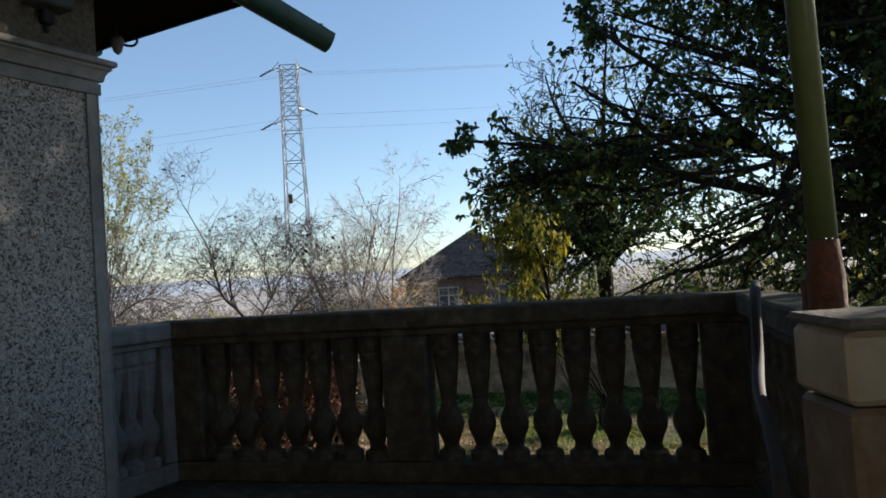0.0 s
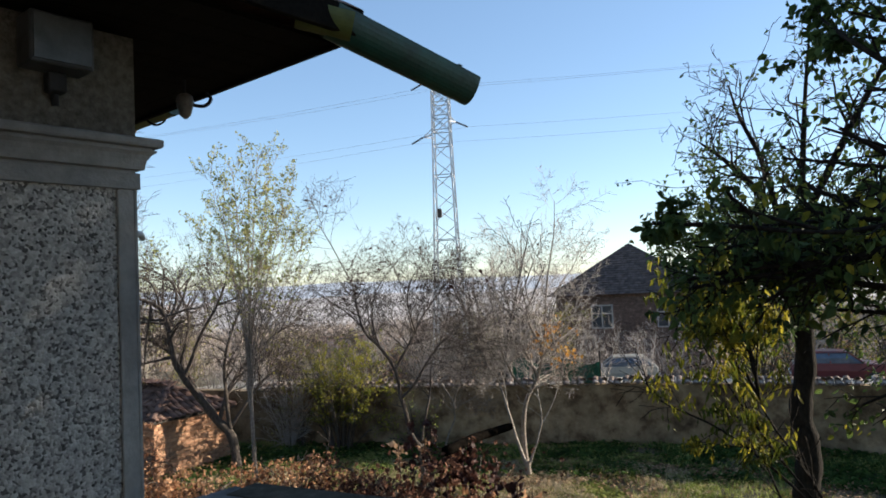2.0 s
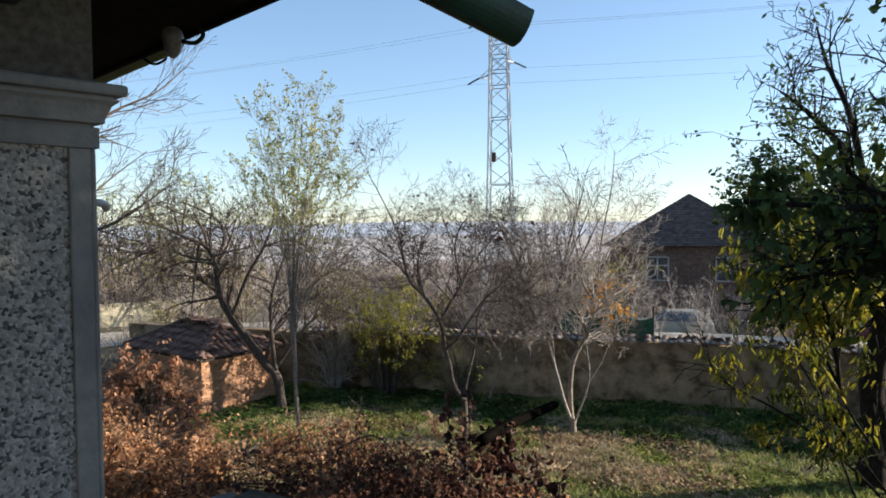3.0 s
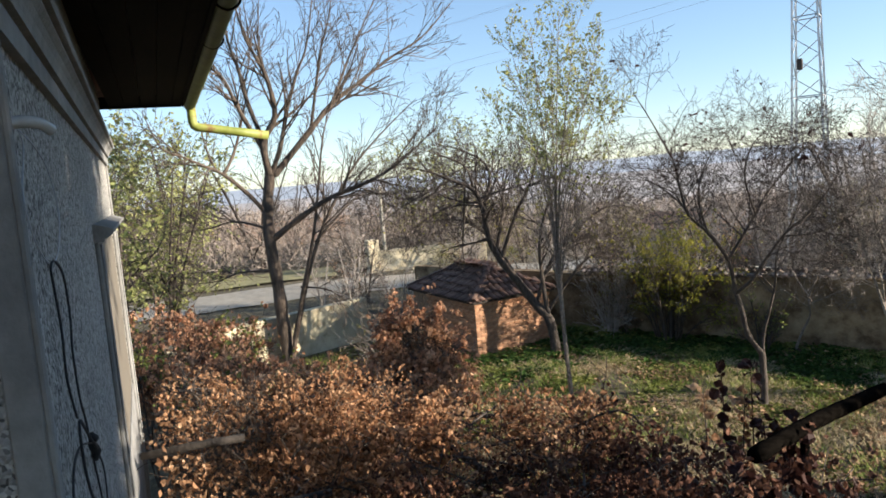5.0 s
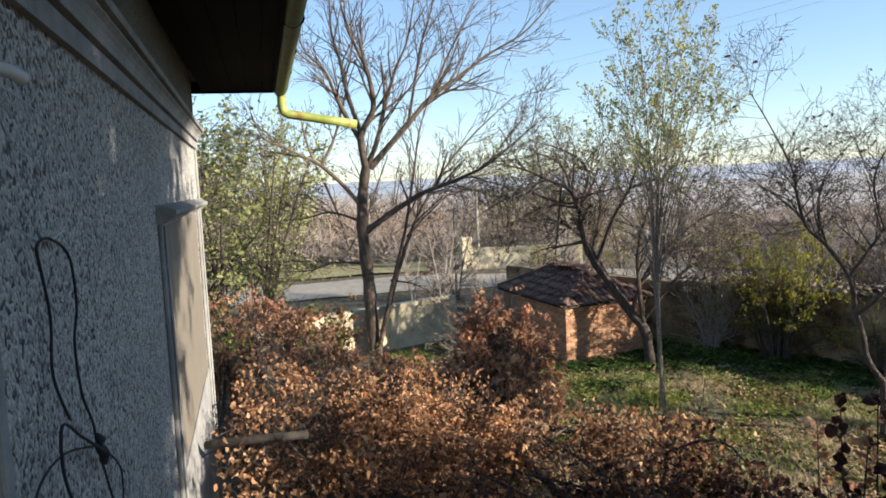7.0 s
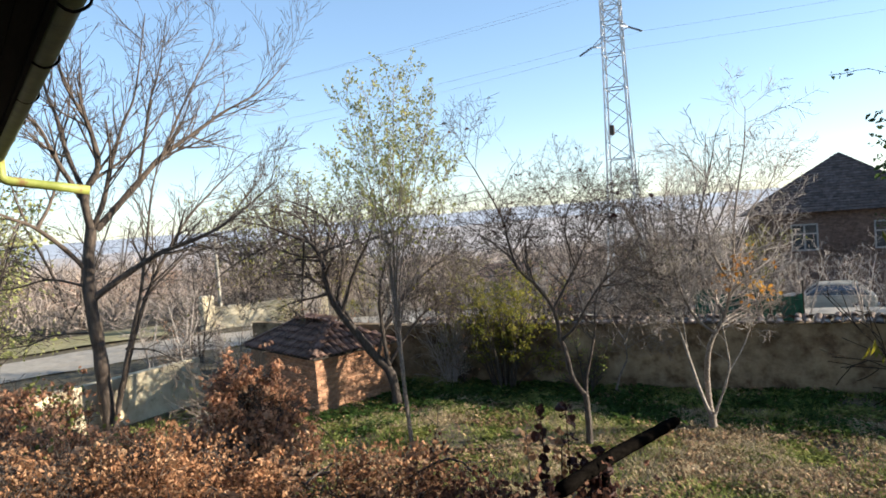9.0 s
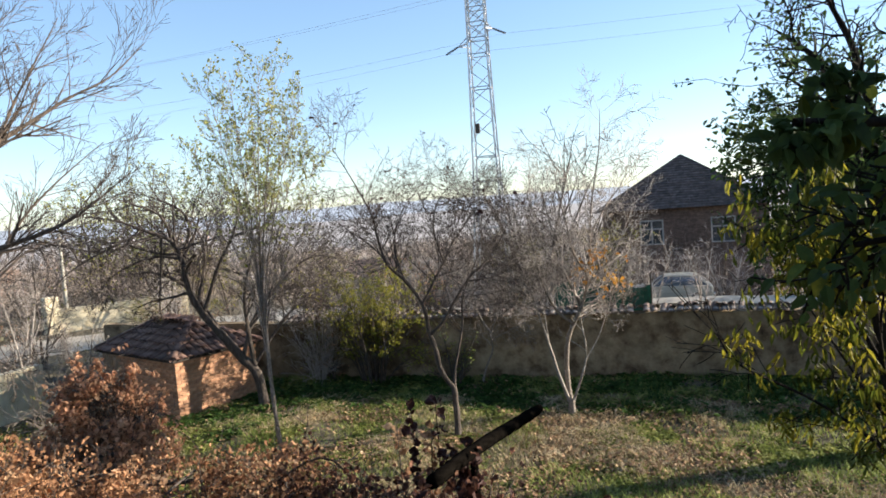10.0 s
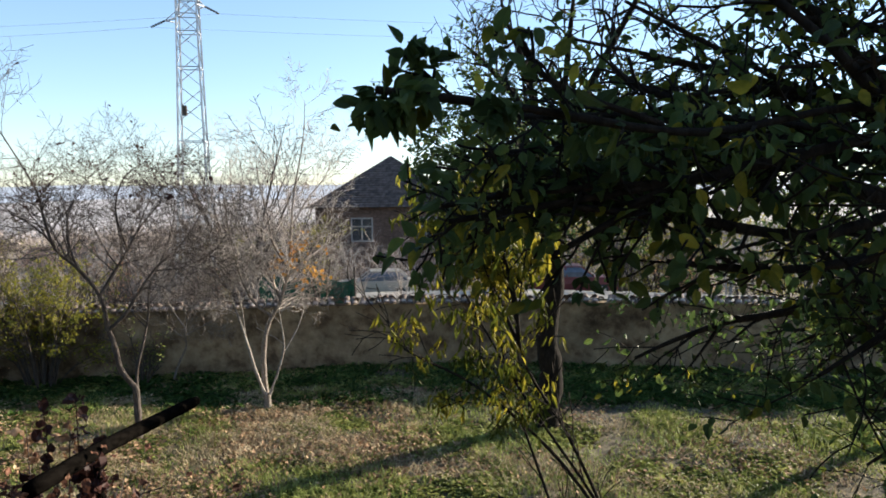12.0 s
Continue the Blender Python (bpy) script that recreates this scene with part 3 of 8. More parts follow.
# ---- fittings on the house walls ----
def make_fittings():
    # tin meter box on the frieze of the porch side
    b = empty("meter_box", Matrix.Translation((HX + 0.08, 3.0, 5.13)), label="galvanised tin box fixed to the wall under the eaves", category="box")
    bm = bmesh.new()
    box(bm, (HX + 0.012, 2.86, 5.11), (HX + 0.13, 3.06, 5.28), bevel=0.006)
    part("case", bm, M_BOX, b)
    bm = bmesh.new()
    box(bm, (HX + 0.13, 2.868, 5.118), (HX + 0.136, 3.052, 5.272), bevel=0.003)
    part("lid", bm, M_BOX, b, "folded tin lid")
    bm = bmesh.new()
    box(bm, (HX + 0.012, 2.94, 5.04), (HX + 0.06, 3.0, 5.108), bevel=0.006)
    part("socket", bm, M_BLACK, b)
    pipe("conduit", [(HX + 0.03, 2.97, 5.038), (HX + 0.03, 2.97, 5.0)], 0.012, M_BLACK, b)
    # ceramic hook insulator under the soffit
    k = empty("hook_insulator", Matrix.Translation((-3.76, 3.65, 5.2)), label="grey brown ceramic insulator on an iron hook under the eaves", category="insulator")
    V, F = [], []
    tube_lists(V, F, [Vector((-3.76, 3.65, z)) for z in (5.235, 5.225, 5.20, 5.17, 5.14, 5.125)], [0.02, 0.034, 0.04, 0.033, 0.024, 0.008], 12)
    from_lists("insulator_body", V, F, M_CERAMIC_DARK, k, smooth=True).matrix_parent_inverse = k.matrix_world.inverted()
    o = pipe("iron_hook", curve_pts([(-3.76, 3.65, 5.30), (-3.76, 3.65, 5.23), (-3.74, 3.67, 5.19), (-3.70, 3.71, 5.18), (-3.68, 3.73, 5.21), (-3.70, 3.72, 5.24)], 5), 0.008, M_BLACK, k)
    o.matrix_parent_inverse = k.matrix_world.inverted()
    # bracket insulator at the corner and the cable that hangs from it
    k = empty("wall_insulator", Matrix.Translation((-3.43, HY, 4.56)), label="white porcelain bracket on the corner strip", category="insulator")
    o = pipe("bracket", curve_pts([(-3.45, HY, 4.575), (-3.46, HY + 0.03, 4.58), (-3.48, HY + 0.055, 4.577), (-3.50, HY + 0.07, 4.565)], 5), [0.012] * 16, M_CERAMIC, k, 10)
    o.matrix_parent_inverse = k.matrix_world.inverted()
    c = empty("hanging_cable", Matrix.Translation((-3.8, HY, 4.2)), label="black cable looped and tied against the wall", category="cable")
    loops = [
        ("wire", [(-3.50, 4.57), (-3.546, 4.54), (-3.45, 4.445), (-3.513, 4.36), (-3.693, 4.295), (-3.896, 4.303), (-4.049, 4.4), (-3.924, 4.51), (-3.719, 4.553), (-3.52, 4.57)], 0.0022, M_WIRE, 0),
        ("strand", [(-3.873, 3.91), (-3.779, 4.025), (-3.759, 4.135), (-3.697, 4.227), (-3.675, 4.283), (-3.768, 4.292), (-3.914, 4.242), (-3.98, 4.129), (-3.96, 4.052), (-3.994, 3.931), (-4.07, 3.838), (-4.10, 3.76), (-4.167, 3.656), (-4.251, 3.509), (-4.321, 3.307), (-4.36, 3.0), (-4.37, 2.6)], 0.0042, M_BLACK, 0.004),
        ("strand", [(-4.06, 3.784), (-3.78, 3.868), (-3.60, 3.872), (-3.54, 3.80), (-3.66, 3.70), (-3.92, 3.612), (-4.25, 3.53), (-4.30, 3.63), (-4.13, 3.75)], 0.0036, M_BLACK, 0.012),
        ("strand", [(-4.103, 3.751), (-3.893, 3.862), (-3.753, 3.934), (-3.728, 3.853), (-3.795, 3.749), (-3.943, 3.636), (-3.953, 3.598), (-3.80, 3.61)], 0.0045, M_BLACK, 0.02)]
    for nm, pts, r, mat_, off in loops:
        o = pipe(nm, curve_pts([(x + 0.08 * smooth01((4.28 - z) / 0.3), HY - 0.022 * (HX - x) + 0.014 + off, z) for x, z in pts], 7), r * 0.72, mat_, c, 6)
        o.matrix_parent_inverse = c.matrix_world.inverted()
    V, F = [], []
    tube_lists(V, F, [Vector((-3.98 - 0.012 * i, HY + 0.012 + 0.006 * math.sin(i * 2), 3.81 - 0.016 * i)) for i in range(7)], [0.006, 0.012, 0.009, 0.013, 0.010, 0.012, 0.006], 8)
    o = from_lists("knot", V, F, M_BLACK, c, smooth=True)
    o.matrix_parent_inverse = c.matrix_world.inverted()


make_fittings()

# ---- porch floor and balustrade ----
P0, P1 = Vector((-3.66, 3.80, 0)), Vector((-0.40, 4.62, 0))
RAILDIR = (P1 - P0).normalized()
RAILBACK = Vector((RAILDIR.y, -RAILDIR.x, 0))
RAIL_TOP = 3.485


def make_porch():
    bm = bmesh.new()
    e = P1 + RAILBACK * 6.2
    o = [P0 - RAILDIR * 0.08 - RAILBACK * 0.1, P1 + RAILDIR * 0.1 - RAILBACK * 0.1, e + RAILDIR * 0.1, Vector((HX, -4.0, 0)), Vector((HX, HY + 0.014, 0)), Vector((-3.74, HY + 0.014, 0))]
    top = [bm.verts.new((p.x, p.y, FLOOR)) for p in o]
    low = [bm.verts.new((p.x, p.y, FLOOR - 0.16)) for p in o]
    bm.faces.new(top)
    bm.faces.new(low[::-1])
    for i in range(len(o)):
        j = (i + 1) % len(o)
        bm.faces.new((top[i], low[i], low[j], top[j]))
    bmesh.ops.recalc_face_normals(bm, faces=bm.faces[:])
    tagged(part("floor", bm, M_CONCRETE), "worn concrete porch floor", "floor", kind="structure")
    bm = bmesh.new()
    box(bm, (HX + 0.1, -3.9, 0), (0.5, 3.3, FLOOR - 0.165))
    tagged(part("wall_porch_base", bm, M_STUCCO), "rendered storey under the porch", "wall", kind="structure")


def turned(bm, profile, m, sides=12):
    """A turned shape from (radius, height) pairs."""
    rows = []
    for r, z in profile:
        rows.append([bm.verts.new(m @ Vector((r * math.cos(2 * math.pi * k / sides), r * math.sin(2 * math.pi * k / sides), z))) for k in range(sides)])
    for a, b in zip(rows, rows[1:]):
        for k in range(sides):
            bm.faces.new((a[k], a[(k + 1) % sides], b[(k + 1) % sides], b[k]))
    bm.faces.new(rows[0][::-1])
    bm.faces.new(rows[-1])


def baluster_mesh(stone):
    bm = bmesh.new()
    turned(bm, [(0.074, 0.0), (0.074, 0.04), (0.050, 0.055), (0.042, 0.08), (0.056, 0.12), (0.074, 0.16), (0.079, 0.195), (0.068, 0.24), (0.044, 0.285), (0.041, 0.32), (0.048, 0.37), (0.060, 0.45), (0.070, 0.53), (0.076, 0.58), (0.070, 0.60), (0.077, 0.615), (0.077, 0.685)], Matrix.Identity(4))
    me = bpy.data.meshes.new("baluster")
    bm.to_mesh(me)
    bm.free()
    me.materials.append(stone)
    return me


def make_balustrade():

    def side(a, b, posts, bays, label, top=0.95, stone=M_CONCRETE):
        me = baluster_mesh(stone)
        d = (b - a)
        length = d.length
        d.normalize()
        turn = Matrix.Translation((a.x, a.y, FLOOR)) @ Matrix.Rotation(math.atan2(d.y, d.x), 4, "Z")
        t = empty("balustrade", turn, label=label, category="balustrade")
        inv = turn.inverted()
        bm = bmesh.new()
        box(bm, (0.0, -0.10, 0.845), (length, 0.10, top), bevel=0.012)
        ob = part("handrail", bm, stone)
        ob.parent = t
        bm = bmesh.new()
        box(bm, (0.0, -0.07, 0.805), (length, 0.07, 0.842), bevel=0.006)
        ob = part("fillet", bm, stone)
        ob.parent = t
        bm = bmesh.new()
        box(bm, (0.0, -0.09, 0.0), (length, 0.09, 0.115), bevel=0.012)
        ob = part("bottom_rail", bm, stone)
        ob.parent = t
        for c, w in posts:
            bm = bmesh.new()
            box(bm, (c - w / 2, -0.085, 0.117), (c + w / 2, 0.085, 0.803), bevel=0.01)
            ob = part("post", bm, stone)
            ob.parent = t
        for x0, x1, n in bays:
            for i in range(n):
                ob = new("baluster", me)
                ob.parent = t
                ob.location = (x0 + (x1 - x0) * (i + 0.5) / n, 0, 0.117)
        return t

    L = (P1 - P0).length
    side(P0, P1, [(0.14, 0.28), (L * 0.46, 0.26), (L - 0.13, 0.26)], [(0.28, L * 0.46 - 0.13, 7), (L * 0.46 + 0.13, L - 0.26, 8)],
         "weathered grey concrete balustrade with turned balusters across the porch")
    # The short return catches the sky; its paler stone colour stands for that light.
    a = Vector((-3.63, HY + 0.03, 0))
    side(a, P0 + RAILDIR * 0.04 - RAILBACK * 0.02, [(0.46, 0.12)], [(0.05, 0.39, 3)], "short end of the concrete balustrade at the house corner, skylight in its colour", 0.946, M_CONCRETE_LIT)
    b = P1 + RAILBACK * 0.105 + RAILDIR * 0.0
    side(b, P1 + RAILBACK * 5.6, [(0.08, 0.16), (1.6, 0.24), (3.2, 0.24)], [(0.16, 1.48, 7), (1.72, 3.08, 7), (3.32, 5.4, 11)], "weathered concrete darkened for shade balustrade along the side of the porch")


make_porch()
make_balustrade()


def make_porch_things():
    # old enamelled cabinet at the side rail with a steel pole beside it
    m = Matrix.Translation((-0.075, 1.80, FLOOR - 0.033)) @ Matrix.Rotation(radians(26), 4, "Z")
    c = empty("metal_cabinet", m, label="old cream enamelled cabinet with brown stained lower panels", category="cabinet")
    for nm, lo, hi, mat_, lab in (
            ("body", (0.004, 0.006, 0.05), (0.30, 0.15, 0.985), M_STAIN, "brown stained lower body"),
            ("front_panel", (0.0, 0.0, 0.99), (0.30, 0.15, 1.082), M_CREAM, "stained cream panel"),
            ("top", (-0.008, -0.008, 1.084), (0.306, 0.156, 1.098), M_FRIEZE, "dark grimy top sheet"),
            ("plinth", (0.02, 0.02, 0.034), (0.28, 0.13, 0.047), M_RUST, "")):
        bm = bmesh.new()
        box(bm, lo, hi, bevel=0.008)
        ob = part(nm, bm, mat_, label=lab)
        ob.parent = c
    hose = pipe("hose", curve_pts([(-0.20, 2.16, 3.63), (-0.195, 2.06, 3.60), (-0.192, 2.0, 3.53), (-0.186, 1.90, 3.49), (-0.168, 1.79, 3.46), (-0.155, 1.70, 3.40), (-0.16, 1.66, 3.2), (-0.165, 1.66, 2.8), (-0.165, 1.66, FLOOR + 0.01)], 6), 0.009, M_BLACK, None, 8)
    tagged(hose, "black rubber hose hanging beside the cabinet", "hose")
    p = empty("steel_pole", Matrix.Translation((-0.09, 2.22, FLOOR)), label="green painted steel pole with a rusted foot", category="pole")
    pole_top = Vector((-0.03, 0.0, 2.0))
    V, F = [], []
    tube_lists(V, F, [Vector((0, 0, 1.168)), Vector((0, 0, 1.168)) + pole_top * 0.5, Vector((0, 0, 1.168)) + pole_top], [0.024] * 3, 16)
    from_lists("shaft", V, F, M_POLE, p, smooth=True, local=True)
    V, F = [], []
    tube_lists(V, F, [Vector((0, 0, z)) for z in (0.0, 0.5, 1.10, 1.13, 1.166)], [0.030, 0.030, 0.031, 0.028, 0.025], 16)
    from_lists("rusted_foot", V, F, M_RUST, p, "red rusted sleeve", smooth=True, local=True)
    j = empty("rusty_tin", Matrix.Translation((-0.12, 3.3, RAIL_TOP)), label="small red rusty tin standing on the side rail", category="tin")
    V, F = [], []
    tube_lists(V, F, [Vector((0, 0, z)) for z in (0.0, 0.004, 0.008, 0.085, 0.09, 0.095)], [0.036, 0.038, 0.036, 0.036, 0.039, 0.038], 16)
    from_lists("can", V, F, M_RUST, j, smooth=True, local=True)
    V, F = [], []
    tube_lists(V, F, [Vector((0, 0, z)) for z in (0.096, 0.1, 0.103)], [0.037, 0.033, 0.01], 16)
    from_lists("lid", V, F, M_RUST, j, smooth=True, local=True)


make_porch_things()


# ---- garden wall with tiled coping ----
WALL_LINE = [Vector((-24.0, 11.4, 0)), Vector((-18.2, 13.9, 0)), Vector((-12.6, 17.15, 0)), Vector((-8.8, 19.2, 0)), Vector((-5.3, 20.55, 0)), Vector((0.0, 21.9, 0)), Vector((9.0, 24.2, 0))]
WALL_H = 1.52


def wall_run(name, pts, height, thick, material, label):
    """A masonry wall along a line, with an uneven face."""
    bm = bmesh.new()
    rows = []
    dense = []
    for a, b in zip(pts, pts[1:]):
        n = max(2, int((b - a).length / 0.35))
        dense += [a.lerp(b, i / n) for i in range(n)]
    dense.append(pts[-1])
    for i, p in enumerate(dense):
        d = (dense[min(i + 1, len(dense) - 1)] - dense[max(i - 1, 0)]).normalized()
        nrm = Vector((d.y, -d.x, 0))
        ring = []
        for k in range(7):
            z = -0.3 + (height + 0.3) * k / 6
            ring.append(bm.verts.new(p + nrm * (thick / 2 + 0.02 * noise.noise((p.x * 1.1, z * 1.4, 4))) + Vector((0, 0, z + (0.02 * noise.noise((p.x * 0.9, 7, 0)) if k == 6 else 0)))))
        for k in range(6, -1, -1):
            z = -0.3 + (height + 0.3) * k / 6
            ring.append(bm.verts.new(p - nrm * thick / 2 + Vector((0, 0, z))))
        rows.append(ring)
    m = len(rows[0])
    for a, b in zip(rows, rows[1:]):
        for k in range(m):
            bm.faces.new((a[k], b[k], b[(k + 1) % m], a[(k + 1) % m]))
    bm.faces.new(rows[0])
    bm.faces.new(rows[-1][::-1])
    bmesh.ops.recalc_face_normals(bm, faces=bm.faces[:])
    return tagged(part(name, bm, material), label, "wall", kind="structure")


GARDEN_WALL = wall_run("wall_garden", WALL_LINE, WALL_H, 0.34, M_PLASTER, "old ochre plastered garden wall with clay tile coping")


def half_tile_mesh(name, length, r0, r1, material, sides=6, thick=0.014):
    """A curved clay tile, a half tube that narrows."""
    bm = bmesh.new()
    rows = []
    for y, r in ((0.0, r0), (length, r1)):
        ring = [bm.verts.new((-r * math.cos(math.pi * k / sides), y, r * 0.62 * math.sin(math.pi * k / sides))) for k in range(sides + 1)]
        q = r - thick
        ring += [bm.verts.new((-q * math.cos(math.pi * k / sides), y, q * 0.62 * math.sin(math.pi * k / sides))) for k in range(sides, -1, -1)]
        rows.append(ring)
    m = len(rows[0])
    for k in range(m):
        bm.faces.new((rows[0][k], rows[1][k], rows[1][(k + 1) % m], rows[0][(k + 1) % m]))
    bm.faces.new(rows[0])
    bm.faces.new(rows[1][::-1])
    bmesh.ops.recalc_face_normals(bm, faces=bm.faces[:])
    me = bpy.data.meshes.new(name)
    bm.to_mesh(me)
    bm.free()
    me.materials.append(material)
    return me


# ---- plants ----
class Wood:
    def __init__(self):
        self.big, self.small, self.tips = ([], []), ([], []), []

    def tube(self, pts, radii, sides, big):
        V, F = self.big if big else self.small
        tube_lists(V, F, pts, radii, sides, cap=False)


def any_dir(rng):
    while True:
        v = Vector((rng.uniform(-1, 1), rng.uniform(-1, 1), rng.uniform(-1, 1)))
        if 0.1 < v.length < 1:
            return v.normalized()


def grow(w, rng, p, d, length, r, level, cfg):
    """One branch and, further down, all that springs from it."""
    top = cfg["levels"]
    n = 3 if level >= top else max(3, min(9, int(length / cfg.get("seg", 0.22))))
    pts, radii = [p.copy()], [r]
    d = d.normalized()
    end = max(r * (0.45 if level < top else 0.35), cfg.get("thin", 0.0022))
    for i in range(n):
        d = (d + any_dir(rng) * cfg["wander"] + Vector((0, 0, cfg["rise"]))).normalized()
        p = p + d * (length / n)
        pts.append(p)
        radii.append(r + (end - r) * (i + 1) / n)
    w.tube(pts, radii, 6 if r > 0.03 else (4 if r > 0.009 else 3), level < cfg.get("big", 1))
    if level >= top:
        for i in range(1, len(pts)):
            w.tips.append((pts[i], (pts[i] - pts[i - 1]).normalized()))
        return
    kids = cfg["kids"][min(level, len(cfg["kids"]) - 1)]
    for k in range(kids):
        t = cfg.get("bare", 0.3) + (1 - cfg.get("bare", 0.3)) * (k + rng.random()) / kids
        f = t * n
        i = min(int(f), n - 1)
        q = pts[i].lerp(pts[i + 1], f - i)
        dd = (pts[i + 1] - pts[i]).normalized()
        s = dd.cross(any_dir(rng))
        if s.length < 0.05:
            continue
        s.normalize()
        spread = radians(rng.uniform(*cfg["spread"]))
        nd = dd * math.cos(spread) + s * math.sin(spread)
        rr = (r + (end - r) * t) * rng.uniform(0.45, 0.7)
        grow(w, rng, q, nd, length * cfg["ratio"] * rng.uniform(0.65, 1.15) * (1.15 - 0.5 * t), max(rr, cfg.get("thin", 0.0022)), level + 1, cfg)


def limb(w, rng, pts, r0, r1, kids, length, cfg, level=1, start=0.25):
    """A drawn limb with branches springing from it."""
    line = curve_pts(pts, 5)
    m = len(line) - 1
    radii = [(r0 + (r1 - r0) * i / m) * (1 + 0.08 * math.sin(i * 1.7)) for i in range(m + 1)]
    w.tube(line, radii, 9 if r0 > 0.05 else 6, True)
    for k in range(kids):
        t = start + (1 - start) * (k + rng.random()) / kids
        f = t * m
        i = min(int(f), m - 1)
        q = line[i].lerp(line[i + 1], f - i)
        dd = (line[i + 1] - line[i]).normalized()
        s = dd.cross(any_dir(rng)).normalized()
        spread = radians(rng.uniform(*cfg["spread"]))
        grow(w, rng, q, dd * math.cos(spread) + s * math.sin(spread), length * rng.uniform(0.6, 1.15), max((r0 + (r1 - r0) * t) * rng.uniform(0.35, 0.6), 0.004), level, cfg)
    return line


def leaf(V, F, p, d, nrm, length, width, fold=0.25, curl=0.15):
    """An oval leaf folded along its rib."""
    s = d.cross(nrm)
    if s.length < 0.05:
        s = d.cross(Vector((0.3, 0.5, 0.8)))
    s.normalize()
    u = s.cross(d)
    n = len(V)
    h = width / 2
    V.append(p)
    V.append(p + d * length * 0.35 + s * h + u * h * fold)
    V.append(p + d * length * 0.72 + s * h * 0.72 + u * (h * fold - curl * length * 0.3))
    V.append(p + d * length - u * curl * length)
    V.append(p + d * length * 0.72 - s * h * 0.72 + u * (h * fold - curl * length * 0.3))
    V.append(p + d * length * 0.35 - s * h + u * h * fold)
    F.append((n, n + 1, n + 2, n + 3))
    F.append((n, n + 3, n + 4, n + 5))


def fine_leaf(V, F, p, d, nrm, length, width, fold=0.3, curl=0.25, wave=0.0):
    """A pointed leaf with a rounded outline, bent along its rib."""
    s = d.cross(nrm)
    if s.length < 0.05:
        s = d.cross(Vector((0.3, 0.5, 0.8)))
    s.normalize()
    u = s.cross(d)
    n = len(V)
    h = width / 2
    rows = ((0.0, 0.0), (0.14, 0.62), (0.36, 1.0), (0.62, 0.84), (0.84, 0.42), (1.0, 0.0))
    for i, (t, k) in enumerate(rows):
        mid = p + d * length * t - u * curl * length * t * t
        if k == 0:
            V.append(mid)
            continue
        up = u * h * k * fold
        V.append(mid + s * h * k + up + u * wave * h * math.sin(i * 2.1))
        V.append(mid)
        V.append(mid - s * h * k + up + u * wave * h * math.sin(i * 2.7 + 1))
    F += [(n, n + 1, n + 2), (n, n + 2, n + 3)]
    for r in range(3):
        a, b = n + 1 + 3 * r, n + 4 + 3 * r
        F += [(a, b, b + 1, a + 1), (a + 1, b + 1, b + 2, a + 2)]
    F += [(n + 10, n + 13, n + 11), (n + 11, n + 13, n + 12)]


def leaves_on(tips, rng, count, size, droop=0.3, ratio=0.55, spread=0.04, pick=None, curl=0.15, fine=False):
    V, F = [], []
    pool = [t for t in tips if pick is None or pick(t[0])]
    if not pool:
        return V, F
    for _ in range(count):
        p, d = rng.choice(pool)
        dd = (d * 0.5 + any_dir(rng) * 0.9 + Vector((0, 0, -droop))).normalized()
        L = size * rng.uniform(0.6, 1.25)
        (fine_leaf if fine else leaf)(V, F, p + any_dir(rng) * spread * rng.random(), dd, (any_dir(rng) + Vector((0, 0, 0.6))).normalized(), L, L * ratio, curl=curl * rng.uniform(0.3, 2))
    return V, F


def plant(name, base, w, bark, label, category, crown=None, leaf_material=None, more=(), group="", crown_name="crown"):
    """Sets up a plant from its wood and leaves, all given in world places."""
    t = empty(name, Matrix.Translation(base), label=label, category=category, group=group)
    off = Vector(base)

    def put(nm, lists, mat_, lab=""):
        if lists[0]:
            from_lists(nm, [v - off for v in lists[0]], lists[1], mat_, t, lab, smooth=nm in ("trunk",), local=True)

    put("trunk", w.big, bark)
    put("branchwork", w.small, bark)
    if crown:
        put(crown_name, crown, leaf_material)
    for nm, lists, mat_, lab in more:
        put(nm, lists, mat_, lab)
    return t


def V3(*a):
    return Vector(a)


BARE = dict(levels=4, kids=[7, 6, 5, 4], spread=(25, 60), ratio=0.56, wander=0.16, rise=0.05, bare=0.25, thin=0.0035)


